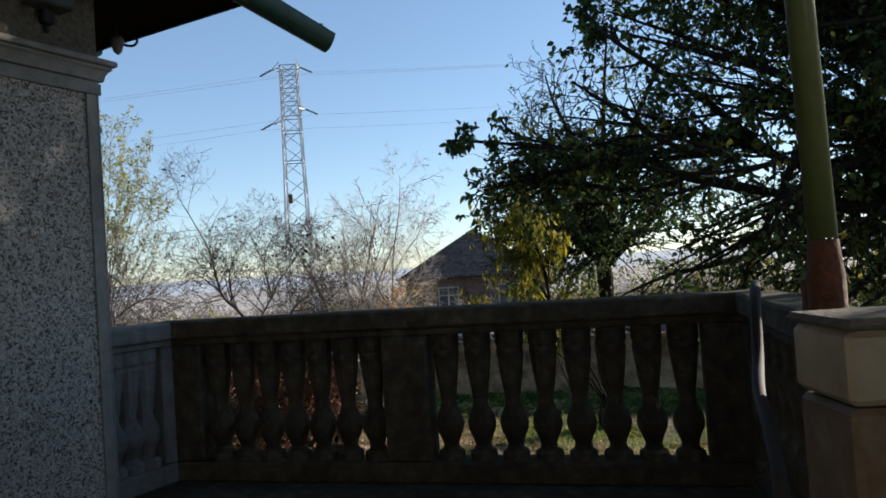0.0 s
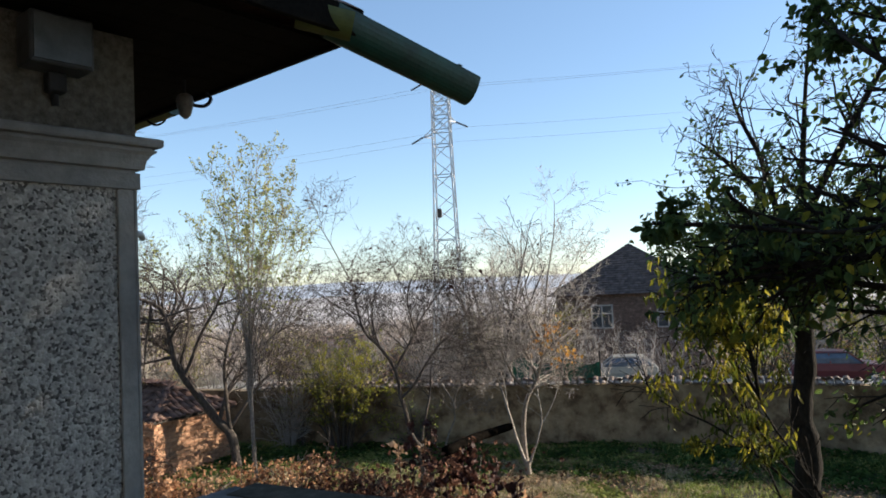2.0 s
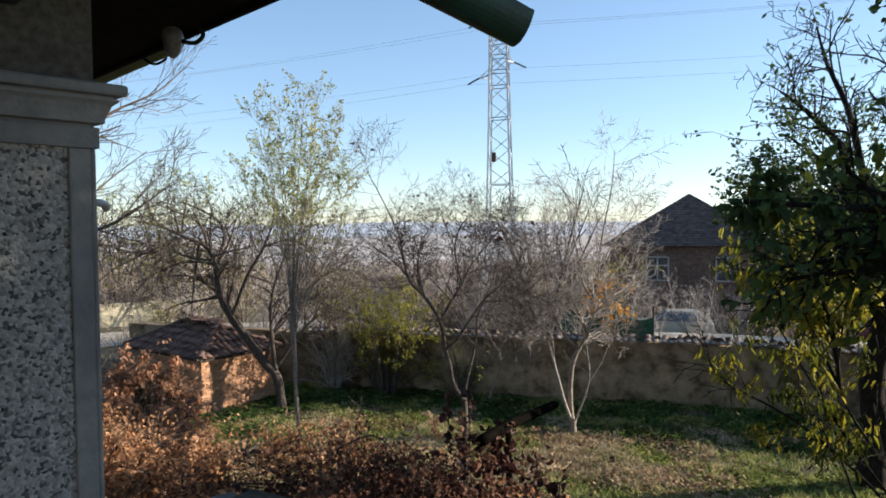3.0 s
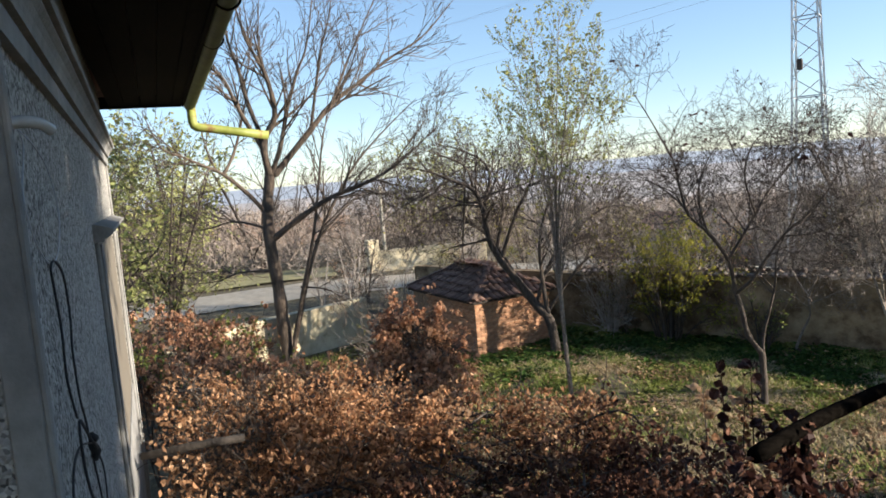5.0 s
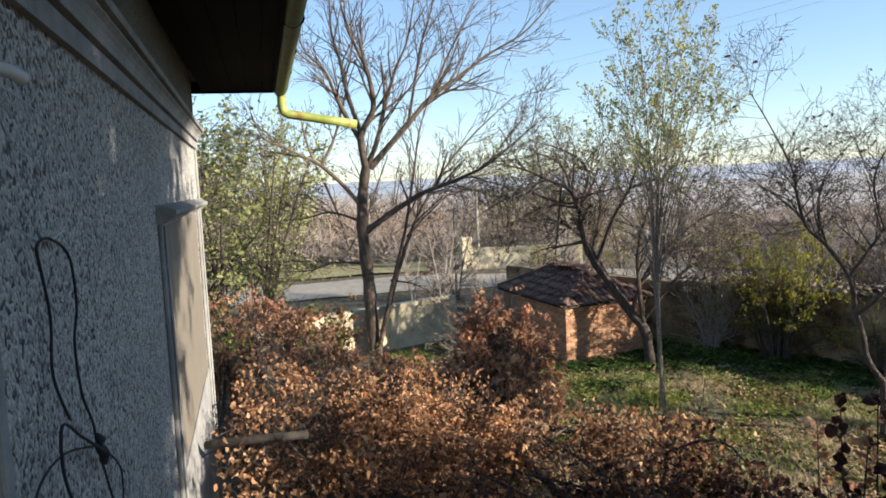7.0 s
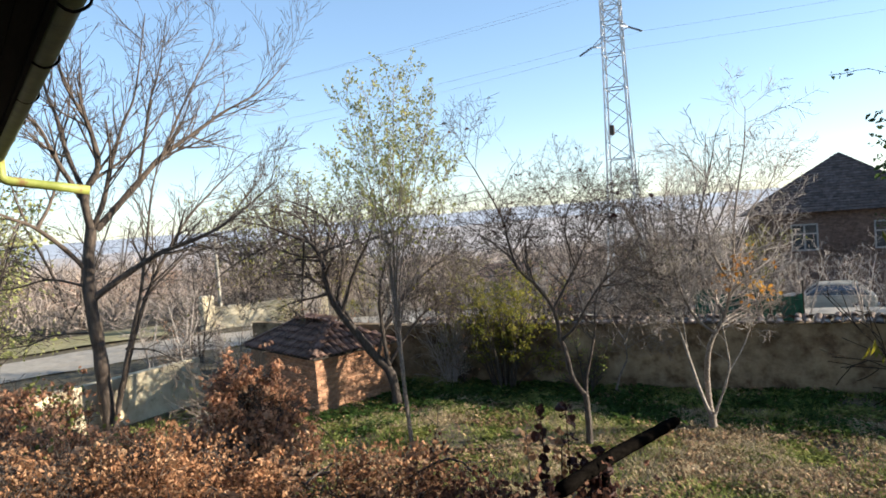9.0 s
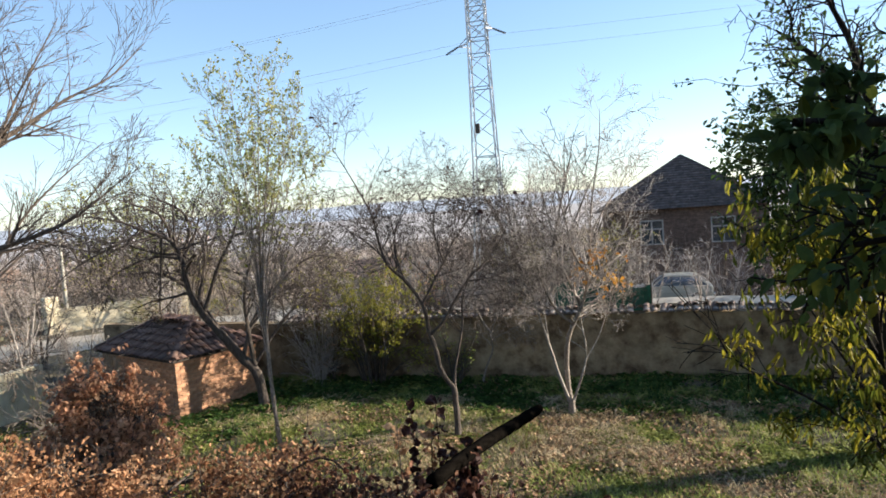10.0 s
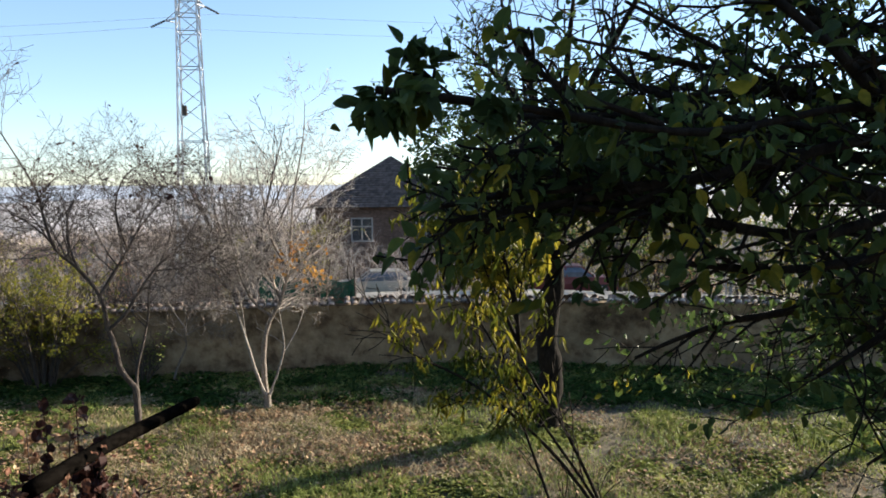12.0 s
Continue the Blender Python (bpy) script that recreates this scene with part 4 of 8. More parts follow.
def make_slender_tree():
    # slim tree with several straight stems and pale leaves left at the top
    rng = random.Random(11)
    w = Wood()
    b = V3(-12.9, 10.25, 0)
    cfg = dict(levels=3, kids=[6, 5, 6], spread=(20, 50), ratio=0.52, wander=0.07, rise=0.07, bare=0.2, thin=0.003)
    shift = V3(-0.15, 0.13, 0)
    fork = V3(-12.81, 10.02, 2.66) + shift
    limb(w, rng, [b, V3(-12.77, 10.09, 0.45) + shift, V3(-12.79, 10.05, 1.39) + shift, V3(-12.80, 10.04, 2.12) + shift, fork], 0.046, 0.036, 3, 0.3, cfg, 3, 0.5)
    for x, y, z, r in ((-12.72, 10.37, 7.15, 0.026), (-12.88, 10.87, 6.95, 0.024), (-11.82, 10.70, 6.4, 0.022), (-13.25, 10.45, 6.6, 0.022), (-12.69, 9.64, 6.75, 0.022), (-13.55, 9.57, 6.8, 0.022), (-13.72, 10.26, 6.0, 0.02), (-13.13, 11.24, 6.1, 0.02),
                       (-11.54, 10.38, 5.5, 0.018), (-12.68, 8.69, 5.4, 0.018), (-12.33, 11.40, 5.4, 0.018), (-12.15, 8.99, 5.65, 0.018), (-11.58, 9.74, 5.7, 0.018), (-11.70, 10.69, 4.4, 0.014), (-13.90, 9.39, 4.5, 0.014)):
        top = V3(-12.75 + 0.84 * (x + 12.75), 10.1 + 0.84 * (y - 10.1), z) + shift
        low = fork + V3(0, 0, -rng.uniform(0.0, 0.7))
        dd = top - low
        limb(w, rng, [low, low + V3(dd.x * 0.16, dd.y * 0.16, dd.z * 0.32), low + V3(dd.x * 0.56, dd.y * 0.56, dd.z * 0.68), top], r * 0.85, 0.004, 24, 0.54, cfg, 2, 0.3)
    crown = leaves_on(w.tips, rng, 5200, 0.058, 0.1, 0.6, 0.07, pick=lambda p: p.z > 3.9 + 1.5 * rng.random())
    low = leaves_on(w.tips, rng, 260, 0.07, 0.3, 0.6, 0.06)
    plant("pear_tree", b, w, M_BARKMID, "slender young tree with pale yellow-green leaves on top", "tree", crown, L_PEAR, [("lower_foliage", low, L_BUSH, "")])


def make_fork_tree():
    # small bare fruit tree with a low fork
    rng = random.Random(5)
    w = Wood()
    b = V3(-10.92, 12.89, 0)
    cfg = dict(BARE, levels=4, kids=[6, 5, 8, 4], spread=(35, 80), ratio=0.58, wander=0.13, rise=0.015, thin=0.0028)
    limb(w, rng, [b, V3(-10.92, 12.89, 0.50), V3(-10.93, 12.88, 0.96)], 0.065, 0.055, 0, 1, cfg)
    limb(w, rng, [V3(-10.93, 12.88, 0.92), V3(-11.08, 12.73, 1.26), V3(-11.15, 12.67, 1.73), V3(-11.21, 12.61, 2.0)], 0.048, 0.042, 1, 0.5, cfg, 3)
    limb(w, rng, [V3(-11.21, 12.61, 1.97), V3(-11.21, 12.49, 2.57), V3(-11.37, 12.21, 3.08), V3(-11.52, 11.94, 3.42), V3(-11.55, 11.79, 3.95), V3(-11.54, 11.68, 4.37), V3(-11.69, 11.29, 5.20), V3(-11.76, 11.09, 5.55)], 0.042, 0.005, 31, 1.14, cfg, 2, 0.3)
    limb(w, rng, [V3(-11.21, 12.47, 2.58), V3(-11.14, 12.71, 2.92), V3(-11.04, 12.97, 3.34), V3(-10.99, 13.18, 3.67), V3(-10.83, 13.51, 4.09), V3(-10.63, 13.87, 4.54)], 0.032, 0.006, 24, 1.14, cfg, 2, 0.2)
    limb(w, rng, [V3(-11.21, 12.61, 1.97), V3(-10.94, 12.73, 2.23), V3(-10.71, 12.82, 2.61), V3(-10.42, 12.96, 3.04), V3(-10.15, 13.09, 3.30), V3(-9.90, 13.19, 3.60), V3(-9.64, 13.30, 4.06)], 0.034, 0.006, 26, 1.14, cfg, 2, 0.25)
    limb(w, rng, [V3(-10.92, 12.89, 0.90), V3(-10.96, 12.97, 1.25), V3(-10.94, 13.11, 1.67), V3(-10.93, 13.24, 2.10), V3(-10.95, 13.34, 2.64), V3(-10.80, 13.60, 3.28), V3(-10.74, 13.79, 3.94), V3(-10.81, 13.83, 4.71)], 0.03, 0.006, 26, 1.14, cfg, 2, 0.35)
    limb(w, rng, [V3(-11.35, 12.19, 3.08), V3(-11.61, 12.25, 3.71), V3(-11.64, 12.54, 4.34), V3(-11.50, 13.30, 5.10)], 0.022, 0.005, 22, 1.08, cfg, 2, 0.2)
    limb(w, rng, [V3(-11.02, 12.94, 3.34), V3(-10.91, 12.62, 4.00), V3(-10.60, 12.50, 4.52), V3(-10.17, 12.51, 4.80)], 0.02, 0.005, 20, 1.08, cfg, 2, 0.2)
    limb(w, rng, [V3(-11.5, 12.0, 3.38), V3(-12.0, 12.0, 3.75), V3(-12.5, 11.98, 4.0), V3(-13.0, 11.9, 4.3)], 0.02, 0.005, 20, 1.02, cfg, 2, 0.2)
    limb(w, rng, [V3(-10.48, 12.98, 2.98), V3(-10.07, 13.20, 3.03), V3(-9.60, 13.29, 3.24), V3(-9.25, 13.26, 3.51)], 0.018, 0.005, 19, 0.96, cfg, 2, 0.2)
    crown = leaves_on(w.tips, rng, 85, 0.10, 0.5, 0.6, 0.03, pick=lambda p: p.z > 4.1)
    plant("cherry_tree", b, w, M_BARK, "small bare fruit tree with a low fork", "tree", crown, L_DRY, crown_name="last_foliage")
    # thin sapling close to the garden wall
    rng = random.Random(15)
    w = Wood()
    b = V3(-13.0, 16.0, 0)
    limb(w, rng, [b, V3(-12.98, 16.2, 0.4), V3(-12.90, 16.36, 0.76), V3(-12.90, 16.35, 1.19), V3(-12.68, 16.53, 1.78), V3(-12.35, 16.80, 2.23)], 0.03, 0.006, 15, 0.8, cfg, 2, 0.35)
    limb(w, rng, [V3(-12.90, 16.35, 1.17), V3(-13.21, 16.22, 1.72), V3(-13.37, 16.22, 2.13), V3(-13.50, 16.24, 2.69)], 0.02, 0.005, 14, 0.8, cfg, 2, 0.2)
    limb(w, rng, [V3(-12.89, 16.36, 1.02), V3(-12.34, 16.5, 1.31), V3(-11.93, 16.6, 1.49)], 0.014, 0.004, 9, 0.6, cfg, 2, 0.2)
    plant("sapling", b, w, M_BARKMID, "thin bare sapling in front of the garden wall", "tree")


def make_white_tree():
    # pale stems round one darker trunk, a few orange leaves
    rng = random.Random(8)
    w, w2, dark = Wood(), Wood(), Wood()
    b = V3(-9.84, 15.15, 0)
    cfg = dict(BARE, levels=4, kids=[6, 5, 7, 4], spread=(32, 70), ratio=0.55, wander=0.13, rise=0.02, thin=0.003)
    limb(dark, rng, [b, b + V3(0, 0, 0.28)], 0.08, 0.07, 0, 1, cfg)
    limb(w, rng, [V3(-9.85, 15.14, 0.2), V3(-9.98, 15.01, 0.74), V3(-10.09, 14.90, 1.34), V3(-10.17, 14.80, 1.81), V3(-10.24, 14.71, 2.19), V3(-10.32, 14.62, 2.75), V3(-10.33, 14.57, 3.32)], 0.036, 0.007, 12, 1.0, cfg, 2, 0.55)
    limb(w, rng, [V3(-9.87, 15.13, 0.2), V3(-10.05, 15.05, 0.78), V3(-10.19, 15.00, 1.42), V3(-10.26, 15.01, 1.95), V3(-10.33, 15.00, 2.35), V3(-10.25, 15.11, 3.05)], 0.022, 0.006, 10, 0.9, cfg, 2, 0.5)
    limb(dark, rng, [V3(-9.92, 15.24, 0.15), V3(-10.00, 15.28, 0.80), V3(-9.96, 15.31, 1.40), V3(-9.85, 15.38, 1.77), V3(-9.69, 15.50, 2.12), V3(-9.59, 15.57, 2.56), V3(-9.52, 15.61, 3.02), V3(-9.44, 15.67, 4.16), V3(-9.26, 15.79, 5.28), V3(-9.21, 15.83, 6.08)], 0.062, 0.005, 38, 0.94, cfg, 2, 0.35)
    limb(w2, rng, [V3(-9.81, 15.17, 0.22), V3(-9.60, 15.28, 0.86), V3(-9.52, 15.31, 1.27), V3(-9.55, 15.26, 1.78), V3(-9.57, 15.21, 2.09)], 0.028, 0.008, 4, 0.6, cfg, 3, 0.5)
    limb(w2, rng, [V3(-9.57, 15.33, 1.06), V3(-9.37, 15.56, 1.54), V3(-9.26, 15.71, 1.99), V3(-9.15, 15.87, 2.43)], 0.016, 0.006, 9, 0.7, cfg, 2, 0.4)
    limb(dark, rng, [V3(-9.83, 15.40, 1.78), V3(-9.96, 15.11, 2.04), V3(-10.03, 14.87, 2.39), V3(-10.06, 14.65, 2.87), V3(-10.08, 14.45, 3.67), V3(-10.05, 14.27, 4.45)], 0.034, 0.006, 22, 1.10, cfg, 2, 0.2)
    limb(dark, rng, [V3(-9.55, 15.59, 2.76), V3(-9.68, 15.29, 3.28), V3(-9.66, 15.09, 3.86), V3(-9.66, 14.88, 4.42), V3(-9.61, 14.70, 5.07)], 0.026, 0.005, 20, 0.99, cfg, 2, 0.15)
    limb(dark, rng, [V3(-9.60, 15.56, 2.52), V3(-9.39, 15.89, 2.86), V3(-9.22, 16.19, 3.27), V3(-9.12, 16.44, 3.78), V3(-9.28, 16.51, 4.36)], 0.028, 0.005, 20, 0.99, cfg, 2, 0.15)
    limb(dark, rng, [V3(-9.48, 15.64, 3.60), V3(-9.34, 16.06, 4.15), V3(-9.19, 16.49, 4.59), V3(-9.18, 16.83, 5.06)], 0.018, 0.005, 18, 0.88, cfg, 2, 0.15)
    limb(dark, rng, [V3(-9.69, 15.50, 2.12), V3(-10.02, 15.48, 2.78), V3(-10.44, 15.40, 3.37), V3(-10.72, 15.42, 4.21), V3(-10.85, 15.54, 4.93)], 0.03, 0.005, 22, 1.04, cfg, 2, 0.2)
    crown = leaves_on(w.tips + w2.tips + dark.tips, rng, 125, 0.10, 0.4, 0.62, 0.10, pick=lambda p: (p - V3(-9.3, 15.7, 2.9)).length < 0.62 and p.z > 2.45)
    # Fine twigs get the bark with sunlight in its colour, paler than the trunk.
    small, dark.small = dark.small, ([], [])
    plant("limewashed_tree", b, dark, M_BARKMID, "bare fruit tree with limewashed side stems and orange leaves", "tree", crown, L_ORANGE, [("side_stem", w.big, M_BARKWHITE, "limewashed stem"), ("side_stem", w2.big, M_BARKWHITE, "limewashed stem"), ("branchwork", small, M_BARKPALE, ""), ("side_branchwork", w.small, M_BARKWHITE, ""), ("side_branchwork", w2.small, M_BARKWHITE, "")], crown_name="orange_foliage")


M_BARKDK2 = surf("brown grey bark", [(0.3, (0.036, 0.026, 0.019)), (0.7, (0.125, 0.094, 0.071))], scale=14, rough=0.95, bump=0.7, bump_scale=50, stretch=(1, 1, 0.25))


def make_big_bare_tree():
    # tall bare tree near the cement wall
    rng = random.Random(21)
    w = Wood()
    b = V3(-19.5, 6.16, 0)
    cfg = dict(BARE, levels=4, kids=[6, 5, 4, 3], spread=(22, 52), ratio=0.6, wander=0.09, rise=0.05, thin=0.005)
    limb(w, rng, [b - V3(0, 0, 0.1), V3(-19.52, 6.10, 0.96), V3(-19.53, 6.07, 1.97), V3(-19.54, 5.99, 3.22), V3(-19.53, 6.03, 4.08), V3(-19.51, 6.16, 4.82)], 0.18, 0.12, 0, 1, cfg)
    limb(w, rng, [V3(-19.51, 6.16, 4.76), V3(-19.39, 6.06, 5.55), V3(-19.21, 6.37, 6.19), V3(-19.09, 6.27, 7.00), V3(-18.99, 6.05, 7.51), V3(-18.90, 5.78, 8.14), V3(-18.80, 5.53, 9.6)], 0.10, 0.01, 20, 1.4, cfg, 2, 0.25)
    limb(w, rng, [V3(-19.5, 6.11, 5.55), V3(-19.74, 5.84, 6.58), V3(-19.94, 5.73, 7.43), V3(-20.15, 5.58, 8.15), V3(-20.33, 5.59, 9.00), V3(-20.51, 5.61, 10.4)], 0.065, 0.01, 18, 1.4, cfg, 2, 0.15)
    limb(w, rng, [V3(-19.5, 6.07, 5.42), V3(-19.27, 5.62, 6.23), V3(-18.98, 5.42, 6.62), V3(-18.69, 5.21, 7.03), V3(-18.42, 4.80, 7.37), V3(-18.14, 4.56, 7.86)], 0.065, 0.01, 17, 1.3, cfg, 2, 0.2)
    limb(w, rng, [V3(-19.49, 6.26, 4.78), V3(-19.55, 7.24, 5.80), V3(-19.65, 7.91, 6.48), V3(-19.73, 8.73, 7.03), V3(-19.81, 9.57, 7.60), V3(-19.86, 10.59, 8.18), V3(-19.91, 11.60, 9.16)], 0.085, 0.009, 23, 1.5, cfg, 2, 0.25)
    limb(w, rng, [V3(-19.51, 6.16, 4.76), V3(-19.35, 6.44, 5.42), V3(-19.19, 6.68, 6.34), V3(-19.03, 6.94, 7.11), V3(-18.86, 7.25, 7.86), V3(-18.69, 7.58, 9.6)], 0.07, 0.01, 18, 1.4, cfg, 2, 0.2)
    limb(w, rng, [V3(-19.6, 7.29, 5.83), V3(-19.24, 7.47, 6.99), V3(-18.85, 7.57, 7.72), V3(-18.45, 7.71, 8.29), V3(-18.04, 7.88, 9.4)], 0.045, 0.009, 16, 1.3, cfg, 2, 0.15)
    limb(w, rng, [V3(-19.65, 7.94, 6.51), V3(-20.04, 8.48, 7.52), V3(-20.41, 9.15, 8.61), V3(-20.78, 9.84, 9.75)], 0.04, 0.009, 15, 1.3, cfg, 2, 0.15)
    limb(w, rng, [V3(-19.53, 6.02, 3.19), V3(-19.11, 6.81, 3.76), V3(-18.71, 7.46, 4.15), V3(-18.31, 8.07, 4.37), V3(-17.92, 8.69, 4.67), V3(-17.53, 9.23, 5.11), V3(-17.15, 9.77, 5.63)], 0.085, 0.009, 21, 1.3, cfg, 2, 0.3)
    limb(w, rng, [V3(-19.6, 6.2, 0.1), V3(-19.84, 6.61, 1.27), V3(-19.98, 6.90, 2.09), V3(-20.10, 7.32, 3.07), V3(-20.22, 7.81, 3.91), V3(-20.30, 8.52, 4.90), V3(-20.35, 9.40, 5.75), V3(-20.38, 10.47, 6.62)], 0.08, 0.009, 20, 1.3, cfg, 2, 0.4)
    limb(w, rng, [V3(-19.35, 6.18, 0.1), V3(-19.18, 6.60, 1.86), V3(-19.07, 6.96, 3.16), V3(-18.97, 7.22, 4.52), V3(-18.87, 7.44, 5.72), V3(-18.75, 7.88, 6.90)], 0.06, 0.009, 16, 1.2, cfg, 2, 0.4)
    limb(w, rng, [V3(-19.54, 5.99, 3.85), V3(-19.35, 5.56, 4.39), V3(-19.18, 5.01, 4.90), V3(-18.99, 4.58, 5.12), V3(-18.80, 4.17, 5.33), V3(-18.62, 3.73, 5.56), V3(-18.41, 3.44, 6.33)], 0.06, 0.008, 16, 1.1, cfg, 2, 0.35)
    limb(w, rng, [V3(-19.18, 5.05, 4.89), V3(-19.39, 5.34, 5.36), V3(-19.60, 5.58, 5.96), V3(-19.81, 5.87, 6.86), V3(-20.00, 6.28, 7.84)], 0.045, 0.008, 14, 1.1, cfg, 2, 0.25)
    limb(w, rng, [V3(-19.55, 5.94, 3.50), V3(-20.15, 5.30, 3.72), V3(-20.74, 4.71, 3.59), V3(-21.34, 4.11, 3.51)], 0.035, 0.007, 13, 1.0, cfg, 2, 0.3)
    limb(w, rng, [V3(-19.54, 6.01, 2.43), V3(-19.98, 5.28, 2.45), V3(-20.40, 4.75, 2.26), V3(-20.80, 4.35, 2.20)], 0.03, 0.007, 10, 0.9, cfg, 2, 0.3)
    limb(w, rng, [V3(-19.4, 6.61, 1.97), V3(-18.86, 7.12, 1.90), V3(-18.31, 7.45, 1.65)], 0.028, 0.007, 10, 0.9, cfg, 2, 0.3)
    limb(w, rng, [V3(-19.9, 7.17, 3.0), V3(-19.95, 8.15, 3.88), V3(-20.45, 8.88, 4.19), V3(-21.01, 9.63, 4.29)], 0.03, 0.007, 13, 1.0, cfg, 2, 0.3)
    plant("bare_tree", b, w, M_BARKDK2, "tall leafless tree with brown upright branches", "tree")


def make_crooked_tree():
    # old crooked tree behind the shed
    rng = random.Random(33)
    w = Wood()
    b = V3(-16.25, 11.95, 0)
    cfg = dict(BARE, levels=4, kids=[7, 7, 7, 4], spread=(35, 85), ratio=0.56, wander=0.2, rise=0.0, thin=0.0032)
    limb(w, rng, [b, V3(-16.36, 11.89, 0.78), V3(-16.55, 11.62, 1.21), V3(-16.73, 11.31, 1.76)], 0.12, 0.1, 0, 1, cfg)
    limb(w, rng, [V3(-16.72, 11.33, 1.72), V3(-16.85, 10.94, 2.32), V3(-16.89, 10.70, 2.85), V3(-16.87, 10.56, 3.64), V3(-16.88, 10.37, 4.05), V3(-17.06, 9.89, 4.32), V3(-17.24, 9.42, 4.56), V3(-17.45, 8.89, 4.71)], 0.095, 0.012, 30, 1.1, cfg, 2, 0.3)
    limb(w, rng, [V3(-16.71, 11.34, 1.68), V3(-17.13, 11.02, 2.60), V3(-17.52, 10.75, 3.07), V3(-17.99, 10.35, 3.33), V3(-18.50, 9.86, 3.29)], 0.06, 0.009, 22, 1.1, cfg, 2)
    limb(w, rng, [V3(-16.9, 10.58, 3.62), V3(-16.99, 10.87, 4.24), V3(-17.23, 10.85, 4.69), V3(-17.70, 10.45, 5.04), V3(-18.12, 10.12, 5.20)], 0.045, 0.008, 20, 1.0, cfg, 2)
    limb(w, rng, [V3(-16.86, 10.95, 2.31), V3(-16.52, 11.22, 3.34), V3(-16.13, 11.44, 4.04), V3(-15.82, 11.53, 4.72), V3(-15.64, 11.40, 5.21)], 0.05, 0.008, 20, 1.1, cfg, 2)
    limb(w, rng, [V3(-16.53, 11.66, 1.19), V3(-16.56, 12.05, 2.04), V3(-16.42, 12.73, 2.79), V3(-16.29, 13.40, 3.27), V3(-16.13, 14.12, 3.61)], 0.055, 0.008, 23, 1.1, cfg, 2)
    limb(w, rng, [V3(-16.38, 11.88, 0.82), V3(-16.31, 11.73, 1.83), V3(-16.18, 11.66, 2.78), V3(-15.88, 11.86, 3.81), V3(-15.54, 12.15, 4.53)], 0.06, 0.008, 22, 1.1, cfg, 2)
    limb(w, rng, [V3(-16.9, 10.74, 2.84), V3(-17.40, 10.49, 2.75), V3(-17.81, 10.13, 2.66), V3(-18.15, 9.87, 2.5)], 0.035, 0.008, 15, 0.9, cfg, 2)
    limb(w, rng, [V3(-16.9, 10.87, 2.56), V3(-17.20, 11.31, 3.73), V3(-17.66, 11.30, 4.57), V3(-17.89, 11.71, 5.26)], 0.045, 0.008, 20, 1.1, cfg, 2)
    limb(w, rng, [V3(-16.9, 10.40, 4.05), V3(-16.85, 10.18, 4.61), V3(-16.88, 9.60, 4.91), V3(-16.85, 9.12, 5.07)], 0.035, 0.007, 18, 0.9, cfg, 2)
    limb(w, rng, [V3(-16.40, 11.87, 0.99), V3(-16.28, 12.73, 1.98), V3(-16.28, 13.40, 2.31), V3(-16.28, 14.07, 2.51)], 0.05, 0.008, 20, 1.0, cfg, 2)
    limb(w, rng, [V3(-16.95, 10.2, 4.14), V3(-17.25, 10.23, 3.29), V3(-17.20, 10.12, 2.63), V3(-17.1, 10.12, 2.25)], 0.026, 0.012, 3, 0.4, cfg, 3)
    hang = dict(cfg, rise=-0.05, wander=0.3, thin=0.004)
    for pts in (((-16.87, 10.56, 3.64), (-17.4, 10.1, 3.7), (-17.9, 9.5, 3.4), (-18.2, 9.1, 2.9)), ((-16.13, 11.44, 4.04), (-15.6, 11.9, 4.2), (-15.2, 12.3, 3.8), (-15.0, 12.6, 3.3)),
                ((-17.13, 11.02, 2.60), (-17.6, 11.3, 3.2), (-18.1, 11.6, 3.6), (-18.6, 11.8, 3.7)), ((-16.42, 12.73, 2.79), (-15.9, 13.1, 3.3), (-15.6, 13.6, 3.4), (-15.5, 14.1, 3.1)),
                ((-17.06, 9.89, 4.32), (-17.3, 9.2, 4.0), (-17.6, 8.5, 3.6), (-17.8, 8.0, 3.1)), ((-16.31, 11.73, 1.83), (-16.0, 12.3, 2.5), (-15.8, 12.9, 2.6), (-15.7, 13.4, 2.3))):
        limb(w, rng, [V3(*p) for p in pts], 0.03, 0.007, 20, 1.0, hang, 2, 0.2)
    crown = leaves_on(w.tips, rng, 420, 0.06, 0.2, 0.6, 0.05)
    plant("apple_tree", b, w, M_BARK, "old crooked fruit tree with tangled grey twigs beside the shed", "tree", crown, L_BUSH, crown_name="last_foliage")


